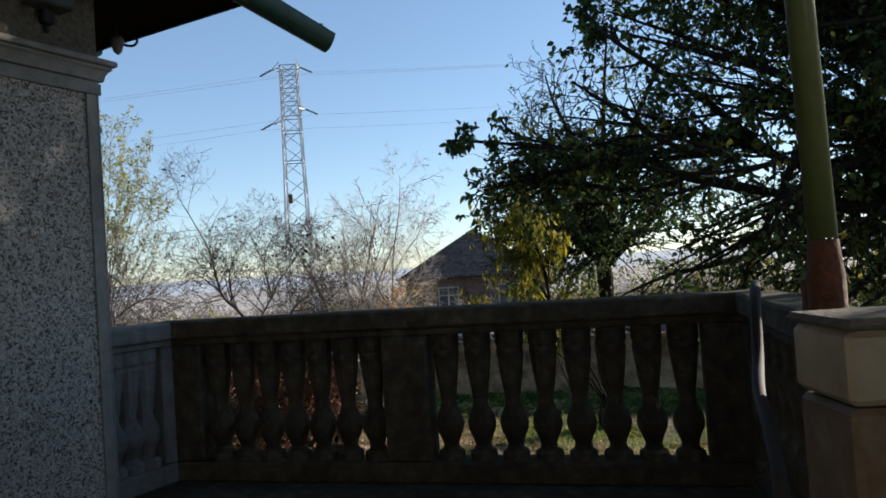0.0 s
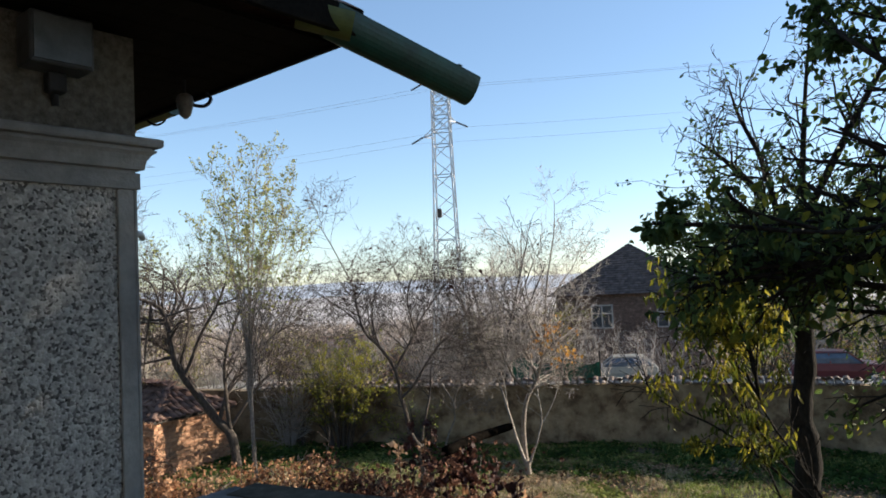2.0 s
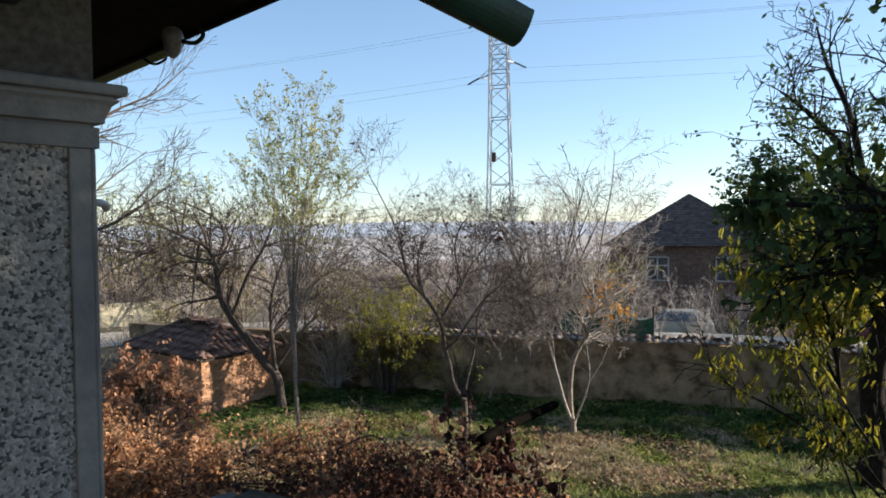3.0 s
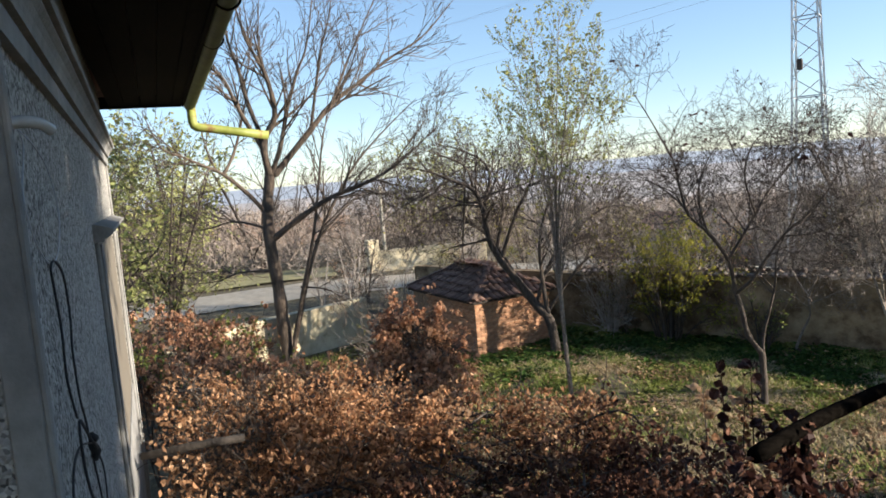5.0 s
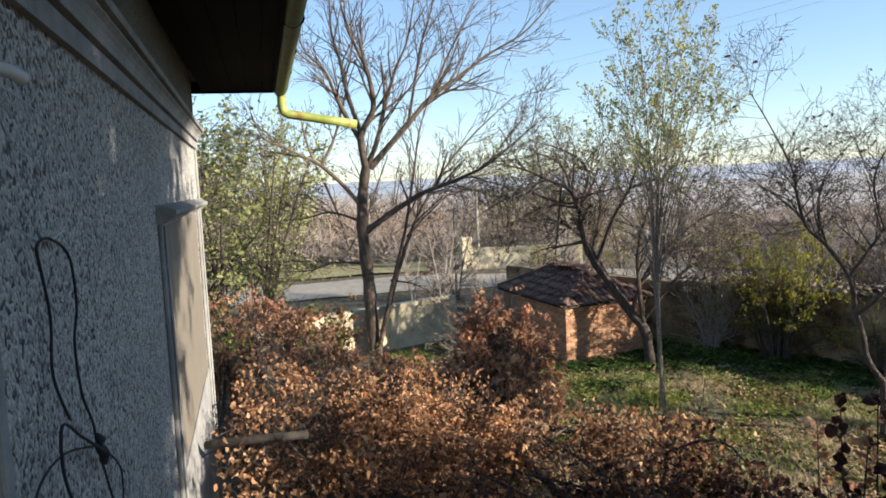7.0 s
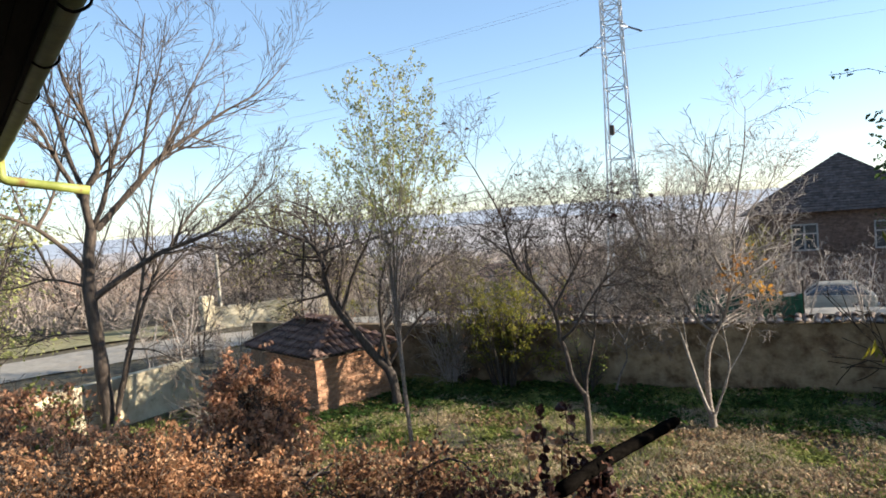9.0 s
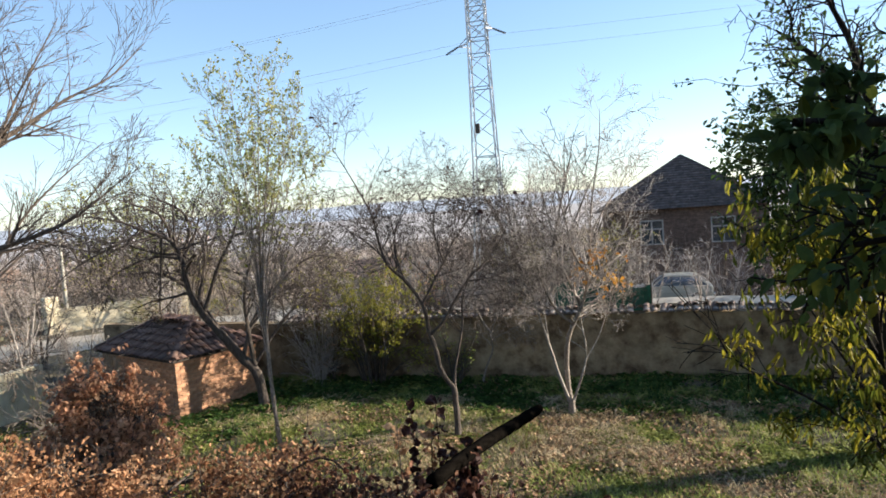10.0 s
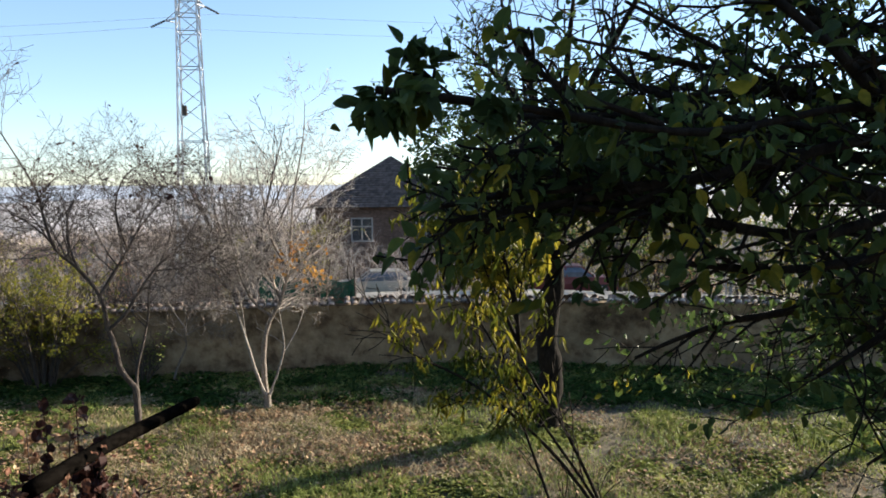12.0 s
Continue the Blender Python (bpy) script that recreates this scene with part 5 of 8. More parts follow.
def make_dark_tree():
    # leafy tree with a dark straight trunk in front of the garden wall
    rng = random.Random(44)
    w = Wood()
    b = V3(-4.33, 15.95, 0)
    cfg = dict(levels=3, kids=[7, 6, 4], spread=(30, 70), ratio=0.55, wander=0.24, rise=0.02, bare=0.2, thin=0.005)
    c = V3(-4.25, 16.0, 3.6)
    limb(w, rng, [b + V3(0, 0, -0.1), V3(-4.36, 15.95, 0.25), V3(-4.28, 15.97, 1.0), V3(-4.37, 15.95, 1.7), V3(-4.24, 16.0, 2.6), c], 0.25, 0.16, 0, 1, cfg)
    ends = [(-5.7, 15.0, 5.0), (-5.4, 16.6, 6.0), (-5.6, 14.3, 5.9), (-2.6, 15.4, 6.2), (-3.0, 17.8, 6.0), (-5.2, 17.4, 5.2), (-2.2, 14.8, 5.2), (-5.1, 13.9, 4.6), (-1.6, 16.4, 5.2), (-5.8, 15.6, 4.2), (-4.4, 13.4, 5.0), (-3.2, 13.8, 4.3), (-5.5, 15.2, 3.7), (-3.2, 15.0, 3.9), (-5.4, 16.6, 3.7)]
    for e in ends:
        e = V3(*e)
        e.x = c.x + (e.x - c.x) * 0.72 if e.x < c.x else e.x
        mid = c.lerp(e, 0.5) + V3(rng.uniform(-0.3, 0.3), rng.uniform(-0.3, 0.3), 0.3)
        limb(w, rng, [c + V3(0, 0, -0.15), mid, e], 0.07, 0.012, 17, 1.35, cfg, 2, 0.2)
    leafy = list(w.tips)
    bare_cfg = dict(cfg, levels=4, kids=[6, 6, 4, 3], wander=0.32, spread=(30, 80), ratio=0.5, rise=0.03, thin=0.006)
    for pts in (((-4.25, 16, 3.4), (-4.5, 15.9, 5.2), (-4.75, 15.9, 6.4), (-5.05, 15.8, 7.2), (-5.25, 15.9, 7.9)), ((-4.25, 16, 3.4), (-4.1, 15.9, 5.4), (-3.9, 15.7, 7.2), (-3.7, 15.6, 8.6)), ((-4.2, 16, 5.0), (-3.4, 15.8, 6.4), (-2.6, 15.4, 7.6), (-2.0, 15.2, 8.2)), ((-4.7, 15.9, 5.6), (-5.2, 15.6, 6.3), (-5.7, 15.4, 6.8))):
        limb(w, rng, [V3(*p) for p in pts], 0.085, 0.015, 15, 1.2, bare_cfg, 2, 0.3)
    crown = leaves_on(leafy, rng, 19000, 0.085, 0.35, 0.55, 0.2, pick=lambda p: (p.z < 5.3 or rng.random() < 0.35) and (p.x < -4.0 or rng.random() < 0.6))
    few = leaves_on(w.tips, rng, 700, 0.10, 0.4, 0.55, 0.1)
    crown = (crown[0] + few[0], crown[1] + [tuple(i + len(crown[0]) for i in f) for f in few[1]])
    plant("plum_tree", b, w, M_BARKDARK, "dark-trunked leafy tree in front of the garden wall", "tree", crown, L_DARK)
    # its lower neighbour further along the wall
    rng = random.Random(46)
    w = Wood()
    b = V3(1.4, 17.2, 0)
    c = V3(1.3, 17.1, 1.5)
    limb(w, rng, [b, V3(1.35, 17.15, 0.8), c], 0.12, 0.1, 0, 1, cfg)
    for e in ((-1.6, 15.9, 1.7), (0.0, 15.4, 2.0), (0.4, 16.4, 4.2), (1.6, 15.6, 3.4), (2.6, 16.4, 3.6), (-1.2, 17.0, 2.6), (1.2, 17.8, 4.6), (-0.4, 17.4, 3.8), (3.0, 17.4, 3.0), (0.6, 15.2, 4.8), (2.4, 15.4, 5.2), (-0.6, 15.6, 4.2), (1.6, 16.2, 6.0), (3.4, 15.8, 4.6)):
        e = V3(*e)
        limb(w, rng, [c, c.lerp(e, 0.5) + V3(0, 0, 0.35), e], 0.05, 0.01, 14, 0.9, cfg, 2, 0.2)
    crown = leaves_on(w.tips, rng, 5000, 0.085, 0.4, 0.55, 0.17)
    plant("plum_tree", b, w, M_BARKDARK, "low spreading dark tree beside the garden wall", "tree", crown, L_DARK)


def make_near_tree():
    # broad tree beside the porch whose leafy limbs hang in front of it
    rng = random.Random(52)
    w = Wood()
    b = V3(2.6, 9.4, 0)
    cfg = dict(levels=3, kids=[6, 5, 3], spread=(28, 65), ratio=0.55, wander=0.22, rise=-0.01, bare=0.2, thin=0.004)
    c = V3(2.2, 9.2, 3.1)
    limb(w, rng, [b, V3(2.55, 9.4, 1.2), c], 0.26, 0.2, 0, 1, cfg)
    limbs = [
        ([c, V3(1.0, 9.0, 4.0), V3(0.4, 8.95, 4.45), V3(-0.2, 8.8, 4.5), V3(-0.7, 8.85, 4.85), V3(-1.15, 8.7, 4.9), V3(-1.55, 8.75, 5.15)], 0.085, 18, 0.8),
        ([V3(-0.4, 8.85, 4.6), V3(-1.0, 8.2, 5.2), V3(-1.7, 7.7, 5.8), V3(-2.1, 8.2, 6.3)], 0.05, 8, 0.36),
        ([V3(0.9, 9.0, 4.0), V3(0.3, 7.9, 4.5), V3(-0.5, 6.9, 4.42), V3(-1.1, 6.15, 4.58), V3(-1.6, 5.75, 4.5), V3(-2.0, 5.4, 4.55), V3(-2.28, 5.15, 4.58)], 0.016, 18, 0.16),
        ([V3(-1.7, 5.68, 4.52), V3(-1.95, 5.5, 4.62), V3(-2.02, 5.42, 4.72)], 0.010, 4, 0.1),
        ([V3(-0.6, 6.8, 4.42), V3(-1.2, 6.3, 4.2), V3(-1.65, 5.9, 4.26), V3(-1.95, 5.75, 4.30)], 0.025, 12, 0.30),
        ([V3(-0.6, 6.8, 4.42), V3(-1.0, 6.2, 4.5), V3(-1.3, 5.9, 4.75), V3(-1.6, 5.8, 5.0)], 0.025, 10, 0.34),
        ([V3(-0.3, 7.1, 4.4), V3(-0.8, 6.5, 4.2), V3(-1.3, 6.1, 4.1), V3(-1.7, 6.0, 4.12)], 0.025, 10, 0.28),
        ([V3(0.0, 7.5, 4.45), V3(-0.5, 6.6, 4.3), V3(-0.8, 6.1, 4.25), V3(-1.1, 5.8, 4.3)], 0.025, 12, 0.36),
        ([V3(0.3, 7.9, 4.4), V3(-0.1, 6.9, 4.2), V3(-0.3, 6.5, 4.0), V3(-0.4, 6.3, 3.75)], 0.03, 10, 0.36),
        ([V3(-0.2, 7.6, 4.5), V3(-0.4, 7.2, 4.0), V3(-0.6, 7.1, 3.6), V3(-0.7, 7.1, 3.2)], 0.04, 10, 0.5),
        ([c, V3(1.2, 8.0, 4.6), V3(0.5, 6.9, 5.6), V3(-0.4, 6.4, 6.3)], 0.10, 18, 0.9),
        ([c, V3(2.0, 9.2, 5.0), V3(1.2, 9.0, 6.8), V3(0.3, 8.8, 8.2)], 0.12, 18, 1.15),
        ([c, V3(1.8, 10.2, 4.6), V3(1.0, 10.8, 5.6), V3(0.2, 11.2, 6.6)], 0.10, 18, 1.1),
        ([c, V3(2.6, 8.2, 4.6), V3(2.6, 7.0, 5.8), V3(2.0, 6.2, 6.8)], 0.10, 18, 1.15),
        ([c, V3(3.4, 9.6, 4.8), V3(4.4, 9.4, 6.4), V3(4.8, 9.0, 7.6)], 0.10, 16, 1.15),
        ([c, V3(1.6, 8.2, 3.6), V3(0.7, 7.2, 3.5), V3(0.0, 6.8, 3.1)], 0.07, 14, 0.9),
        ([c, V3(1.4, 9.4, 3.6), V3(0.6, 9.8, 3.7), V3(-0.2, 10.0, 3.4), V3(-0.9, 10.1, 2.7)], 0.07, 14, 0.9),
        ([c, V3(2.4, 10.6, 5.2), V3(2.0, 11.6, 6.8)], 0.09, 16, 1.15),
        ([c, V3(1.4, 8.6, 5.2), V3(0.6, 8.0, 6.6), V3(-0.2, 7.6, 7.4)], 0.09, 18, 1.1),
        ([c, V3(1.4, 9.0, 5.6), V3(0.2, 9.2, 7.2), V3(-1.0, 9.2, 8.2), V3(-1.9, 9.2, 8.4)], 0.09, 20, 1.2),
        ([c, V3(1.6, 8.4, 5.8), V3(0.6, 7.4, 7.4), V3(-0.6, 7.0, 8.2)], 0.09, 20, 1.2),
        ([c, V3(1.4, 10.0, 5.8), V3(0.2, 10.8, 7.4), V3(-1.2, 11.2, 8.2)], 0.09, 20, 1.2),
        ([c, V3(2.2, 8.8, 6.0), V3(1.8, 8.0, 7.8), V3(1.2, 7.6, 9.0)], 0.09, 18, 1.2),
        ([c, V3(2.6, 9.8, 6.0), V3(2.8, 10.4, 7.8), V3(2.6, 10.4, 9.0)], 0.09, 18, 1.2),
        ([c, V3(3.0, 8.4, 4.2), V3(3.4, 7.2, 4.8), V3(3.2, 6.2, 5.2)], 0.09, 16, 1.1),
    ]
    limbs += [
        ([V3(1.0, 9.0, 4.0), V3(0.2, 9.1, 3.7), V3(-0.5, 9.2, 3.5), V3(-1.0, 9.3, 3.2)], 0.05, 12, 0.6),
        ([V3(1.0, 9.0, 4.0), V3(0.4, 8.8, 3.4), V3(-0.2, 8.8, 2.9), V3(-0.6, 8.9, 2.5)], 0.05, 12, 0.6),
        ([c, V3(0.8, 10.0, 3.8), V3(-0.8, 10.7, 3.9), V3(-2.0, 10.9, 3.5)], 0.05, 10, 0.7),
        ([c, V3(1.2, 9.6, 3.0), V3(0.5, 9.7, 2.6), V3(0.0, 9.7, 2.1)], 0.05, 10, 0.6),
    ]
    for e in ((-2.28, 5.6, 4.26), (-2.15, 5.66, 4.34), (-2.0, 5.72, 4.16), (-1.8, 5.8, 4.30)):
        limbs.append(([V3(-1.1, 6.15, 4.5), V3(-1.6, 5.9, 4.38), V3(*e)], 0.014, 10, 0.2))
    for e in ((-2.10, 5.7, 4.56), (-2.14, 5.75, 4.46), (-2.08, 6.05, 4.50), (-2.16, 5.87, 4.33), (-2.36, 5.75, 4.30), (-2.3, 5.83, 4.2)):
        e = V3(*e)
        hub = V3(-0.8, 6.7, 4.45)
        limbs.append(([hub, hub.lerp(e, 0.5) + V3(0, 0, 0.06), e], 0.013, 16, 0.3))
    for e in ((-1.24, 7.51, 3.73), (-0.93, 7.33, 3.59), (-0.78, 7.12, 3.42), (-1.06, 7.74, 3.89), (-0.83, 7.55, 3.82), (-1.13, 7.10, 3.52), (-0.75, 7.94, 3.58), (-0.98, 8.35, 4.06), (-0.3, 7.6, 3.3), (-0.2, 8.3, 3.7)):
        e = V3(*e)
        hub = V3(0.9, 9.0, 4.05)
        limbs.append(([hub, hub.lerp(e, 0.5) + V3(0.05, 0, 0.25), e], 0.03, 14, 0.5))
    for e in ((-1.3, 7.4, 4.9), (-0.9, 7.2, 5.2), (-0.6, 7.6, 5.0), (-1.5, 7.9, 5.3), (-0.4, 7.0, 4.7), (-1.0, 7.6, 5.5)):
        limbs.append(([V3(0.9, 9.0, 4.1), V3(0.1, 8.2, 4.9), V3(*e)], 0.03, 14, 0.5))
    for e in ((-2.3, 7.8, 4.7), (-1.9, 7.6, 4.8), (-2.4, 8.3, 4.6), (-2.0, 8.0, 5.1), (-2.3, 7.6, 5.15), (-2.05, 7.7, 5.35)):
        limbs.append(([V3(-0.2, 8.8, 4.5), V3(-1.1, 8.4, 4.9), V3(*e)], 0.03, 13, 0.45))
    # High limbs out of view, added to throw shade on the house wall.
    for e in ((-2.9, 8.7, 8.3), (-2.4, 9.6, 8.6), (-1.9, 8.2, 8.2), (-3.0, 9.8, 8.2)):
        limbs.append(([c, V3(0.8, 9.0, 6.0), V3(-0.8, 9.0, 7.6), V3(*e)], 0.06, 16, 0.7))
    for _ in range(14):
        e = V3(rng.uniform(-2.6, -0.4), rng.uniform(10.2, 11.6), rng.uniform(7.7, 9.0))
        limbs.append(([c, c.lerp(e, 0.5) + V3(0.4, 0.2, 0.6), e], 0.05, 16, 0.75))
    for _ in range(24):
        d = any_dir(rng)
        e = V3(0.4 + 2.9 * d.x, 10.2 + 1.6 * d.y, 8.3 + 1.5 * d.z) if _ % 3 else V3(3.0 + 1.8 * d.x, 10.4 + 1.6 * d.y, 8.0 + 1.6 * d.z)
        limbs.append(([c, c.lerp(e, 0.5) + V3(0.3 * rng.random(), 0.3, 0.3), e], 0.06, 15, 0.85))
    for _ in range(16):
        e = V3(rng.uniform(-0.4, 1.6), rng.uniform(6.8, 10.4), rng.uniform(2.7, 4.9))
        k = c + V3(-0.6, -0.1, 0.5)
        limbs.append(([c, c.lerp(k, 0.8), k.lerp(e, 0.55) + V3(rng.uniform(-0.15, 0.15), rng.uniform(-0.15, 0.15), 0.3), e], 0.045, 12, 0.62))
    for _ in range(26):
        d = any_dir(rng)
        e = V3(0.6 + 2.5 * d.x, 9.1 + 2.3 * d.y, 6.7 + 1.9 * d.z) if _ % 2 else V3(0.5 + 2.6 * d.x, 8.9 + 1.6 * d.y, 6.6 + 1.5 * d.z)
        limbs.append(([c, c.lerp(e, 0.5) + V3(0.3 * rng.random(), 0.2 * rng.random(), 0.4), e], 0.06, 15, 0.8))
    # the limbs that cross in front of the wall
    limbs += [
        ([V3(0.6, 8.4, 3.9), V3(-0.89, 7.2, 4.29), V3(-1.11, 7.12, 4.38), V3(-1.38, 7.03, 4.54), V3(-1.59, 6.96, 4.66), V3(-1.9, 6.85, 4.79), V3(-2.0, 6.8, 4.88)], 0.05, 8, 0.36),
        ([V3(-1.38, 7.03, 4.54), V3(-1.67, 6.92, 4.61), V3(-1.84, 6.86, 4.65), V3(-2.0, 6.8, 4.69)], 0.022, 5, 0.28),
        ([V3(-1.11, 7.12, 4.38), V3(-1.46, 6.78, 4.47), V3(-1.79, 6.65, 4.45), V3(-2.0, 6.57, 4.47)], 0.025, 7, 0.3),
        ([V3(-0.4, 8.9, 3.7), V3(-1.17, 8.63, 3.53), V3(-1.47, 8.51, 3.48), V3(-1.78, 8.38, 3.37), V3(-2.03, 8.27, 3.25)], 0.035, 8, 0.4),
    ]
    for pts, r, k, ln in limbs:
        limb(w, rng, pts, r, 0.010, k, ln, cfg, 2, 0.2)
    crown = leaves_on(w.tips, rng, 42000, 0.085, 0.45, 0.62, 0.13, pick=lambda p: p.z > 6.0)
    low = leaves_on(w.tips, rng, 13500, 0.072, 0.45, 0.62, 0.10, pick=lambda p: p.z <= 6.0 and p.y >= 6.9 and (p.z < 4.75 or p.x > -1.6 or rng.random() < 0.6))
    near = leaves_on(w.tips, rng, 2100, 0.058, 0.5, 0.58, 0.05, pick=lambda p: p.y < 6.9 and (p.z < 4.62 or rng.random() < 0.3), fine=True, curl=0.3)
    tip = leaves_on(w.tips, rng, 170, 0.052, 0.5, 0.6, 0.04, pick=lambda p: (p - V3(-2.2, 5.2, 4.58)).length < 0.28, fine=True, curl=0.3)
    near = (near[0] + tip[0], near[1] + [tuple(i + len(near[0]) for i in f) for f in tip[1]])
    turned_leaves = leaves_on(w.tips, rng, 2000, 0.066, 0.5, 0.56, 0.1, pick=lambda p: p.z <= 5.6, fine=True, curl=0.3)
    deep = leaves_on(w.tips, rng, 14000, 0.08, 0.45, 0.62, 0.13, pick=lambda p: p.x > 0.4)
    low = (low[0] + deep[0], low[1] + [tuple(i + len(low[0]) for i in f) for f in deep[1]])
    crown = (crown[0] + low[0], crown[1] + [tuple(i + len(crown[0]) for i in f) for f in low[1]])
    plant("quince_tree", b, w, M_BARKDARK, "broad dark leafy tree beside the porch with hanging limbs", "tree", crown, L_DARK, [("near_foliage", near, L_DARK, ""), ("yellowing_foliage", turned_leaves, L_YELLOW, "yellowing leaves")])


def make_yellow_tree():
    # peach-like small tree with drooping yellow-green leaves
    rng = random.Random(61)
    w = Wood()
    b = V3(-1.55, 7.75, 0)
    cfg = dict(levels=3, kids=[6, 5, 3], spread=(25, 60), ratio=0.6, wander=0.16, rise=-0.06, bare=0.15, thin=0.004)
    limb(w, rng, [b, V3(-1.68, 7.95, 0.7), V3(-1.95, 8.05, 1.3), V3(-2.15, 8.35, 2.0), V3(-2.9, 8.6, 2.9), V3(-3.5, 8.8, 3.75)], 0.021, 0.007, 16, 0.5, cfg, 2, 0.55)
    limb(w, rng, [b + V3(-0.06, 0.05, 0), V3(-1.75, 8.1, 0.55), V3(-2.2, 8.2, 1.1), V3(-2.6, 8.6, 1.9), V3(-3.1, 9.0, 2.9), V3(-3.3, 9.2, 3.85)], 0.018, 0.007, 15, 0.5, cfg, 2, 0.55)
    limb(w, rng, [V3(-2.15, 8.35, 2.0), V3(-2.6, 8.42, 2.5), V3(-3.2, 8.5, 2.9), V3(-3.8, 8.6, 3.1), V3(-4.0, 8.7, 3.3)], 0.014, 0.006, 14, 0.5, cfg, 2, 0.3)
    limb(w, rng, [V3(-2.15, 8.35, 2.0), V3(-2.5, 8.5, 2.6), V3(-2.85, 8.5, 3.2), V3(-2.8, 8.5, 3.95)], 0.014, 0.006, 12, 0.5, cfg, 2, 0.3)
    limb(w, rng, [V3(-2.85, 8.5, 3.2), V3(-3.1, 8.55, 3.7), V3(-3.35, 8.6, 4.15)], 0.018, 0.006, 12, 0.4, cfg, 2, 0.2)
    for e in ((-3.2, 8.5, 4.3), (-3.0, 8.3, 4.1), (-3.45, 8.7, 4.2)):
        limb(w, rng, [V3(-2.85, 8.5, 3.2), V3(-2.95, 8.5, 3.8), V3(*e)], 0.014, 0.005, 11, 0.4, cfg, 2, 0.25)
    pool = [t for t in w.tips if t[0].z > 2.7 and -3.92 < t[0].x < -2.6]
    V, F = [], []
    for _ in range(2300):
        p, d = rng.choice(pool)
        dd = (any_dir(rng) * 0.55 + V3(0, 0, -0.9)).normalized()
        L = 0.10 * rng.uniform(0.6, 1.25)
        leaf(V, F, p + any_dir(rng) * 0.06, dd, any_dir(rng), L, L * 0.28, curl=0.2)
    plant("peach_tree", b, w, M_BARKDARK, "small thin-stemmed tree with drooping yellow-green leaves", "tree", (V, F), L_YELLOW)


def make_bush(name, b, height, width, seed, leafmat, count, size, label, stems=16, droop=0.2, bark=None):
    rng = random.Random(seed)
    w = Wood()
    b = V3(*b)
    cfg = dict(levels=3, kids=[5, 4, 3], spread=(15, 45), ratio=0.55, wander=0.15, rise=0.03 - droop * 0.2, bare=0.25, thin=0.004)
    for i in range(stems):
        a = rng.uniform(0, 6.28)
        rr = width * 0.5 * math.sqrt(rng.random())
        h = height * (1 - 0.45 * (rr / (width * 0.5)) ** 2) * rng.uniform(0.2, 1.05)
        e = b + V3(rr * math.cos(a), rr * math.sin(a), h)
        limb(w, rng, [b + V3(0.25 * rr * math.cos(a), 0.25 * rr * math.sin(a), 0), b + V3(0.55 * rr * math.cos(a), 0.55 * rr * math.sin(a), h * 0.55), e], 0.022, 0.006, 9, height * 0.28, cfg, 2, 0.2)
    crown = leaves_on(w.tips, rng, count, size, droop, 0.5, 0.08) if count else None
    return plant(name, b, w, bark or M_BARK, label, "bush", crown, leafmat, crown_name="foliage")


make_slender_tree()
make_fork_tree()
make_white_tree()
make_big_bare_tree()
make_crooked_tree()
make_dark_tree()
make_near_tree()
make_yellow_tree()
make_bush("yellow_bush", (-15.55, 14.75, 0), 3.6, 2.7, 71, L_BUSH, 7200, 0.07, "rounded bush with olive and yellow leaves by the wall", 26)
make_bush("weeping_shrub", (-16.95, 14.05, 0), 2.2, 1.3, 72, L_BUSH, 160, 0.06, "bare weeping shrub with pale hanging twigs", 26, 0.6, M_BARKPALE)
make_bush("tangled_shrub", (-17.7, 8.2, 0), 1.9, 2.2, 74, L_BUSH, 40, 0.06, "tangle of brown bare shoots beside the shed", 11, 0.3, M_BARKMID)
make_bush("tangled_shrub", (-20.4, 9.4, 0), 2.6, 2.6, 75, L_BUSH, 40, 0.06, "tangle of brown bare shoots behind the shed", 12, 0.2, M_BARKMID)
make_bush("tangled_shrub", (-15.8, 15.6, 0), 2.4, 2.2, 76, L_BUSH, 90, 0.06, "tangle of pale bare shoots against the garden wall", 16, 0.1, M_BARKPALE)
make_bush("small_shrub", (-13.6, 15.7, 0), 1.5, 1.6, 73, L_WEED, 350, 0.07, "low thin shrub in front of the garden wall", 10)


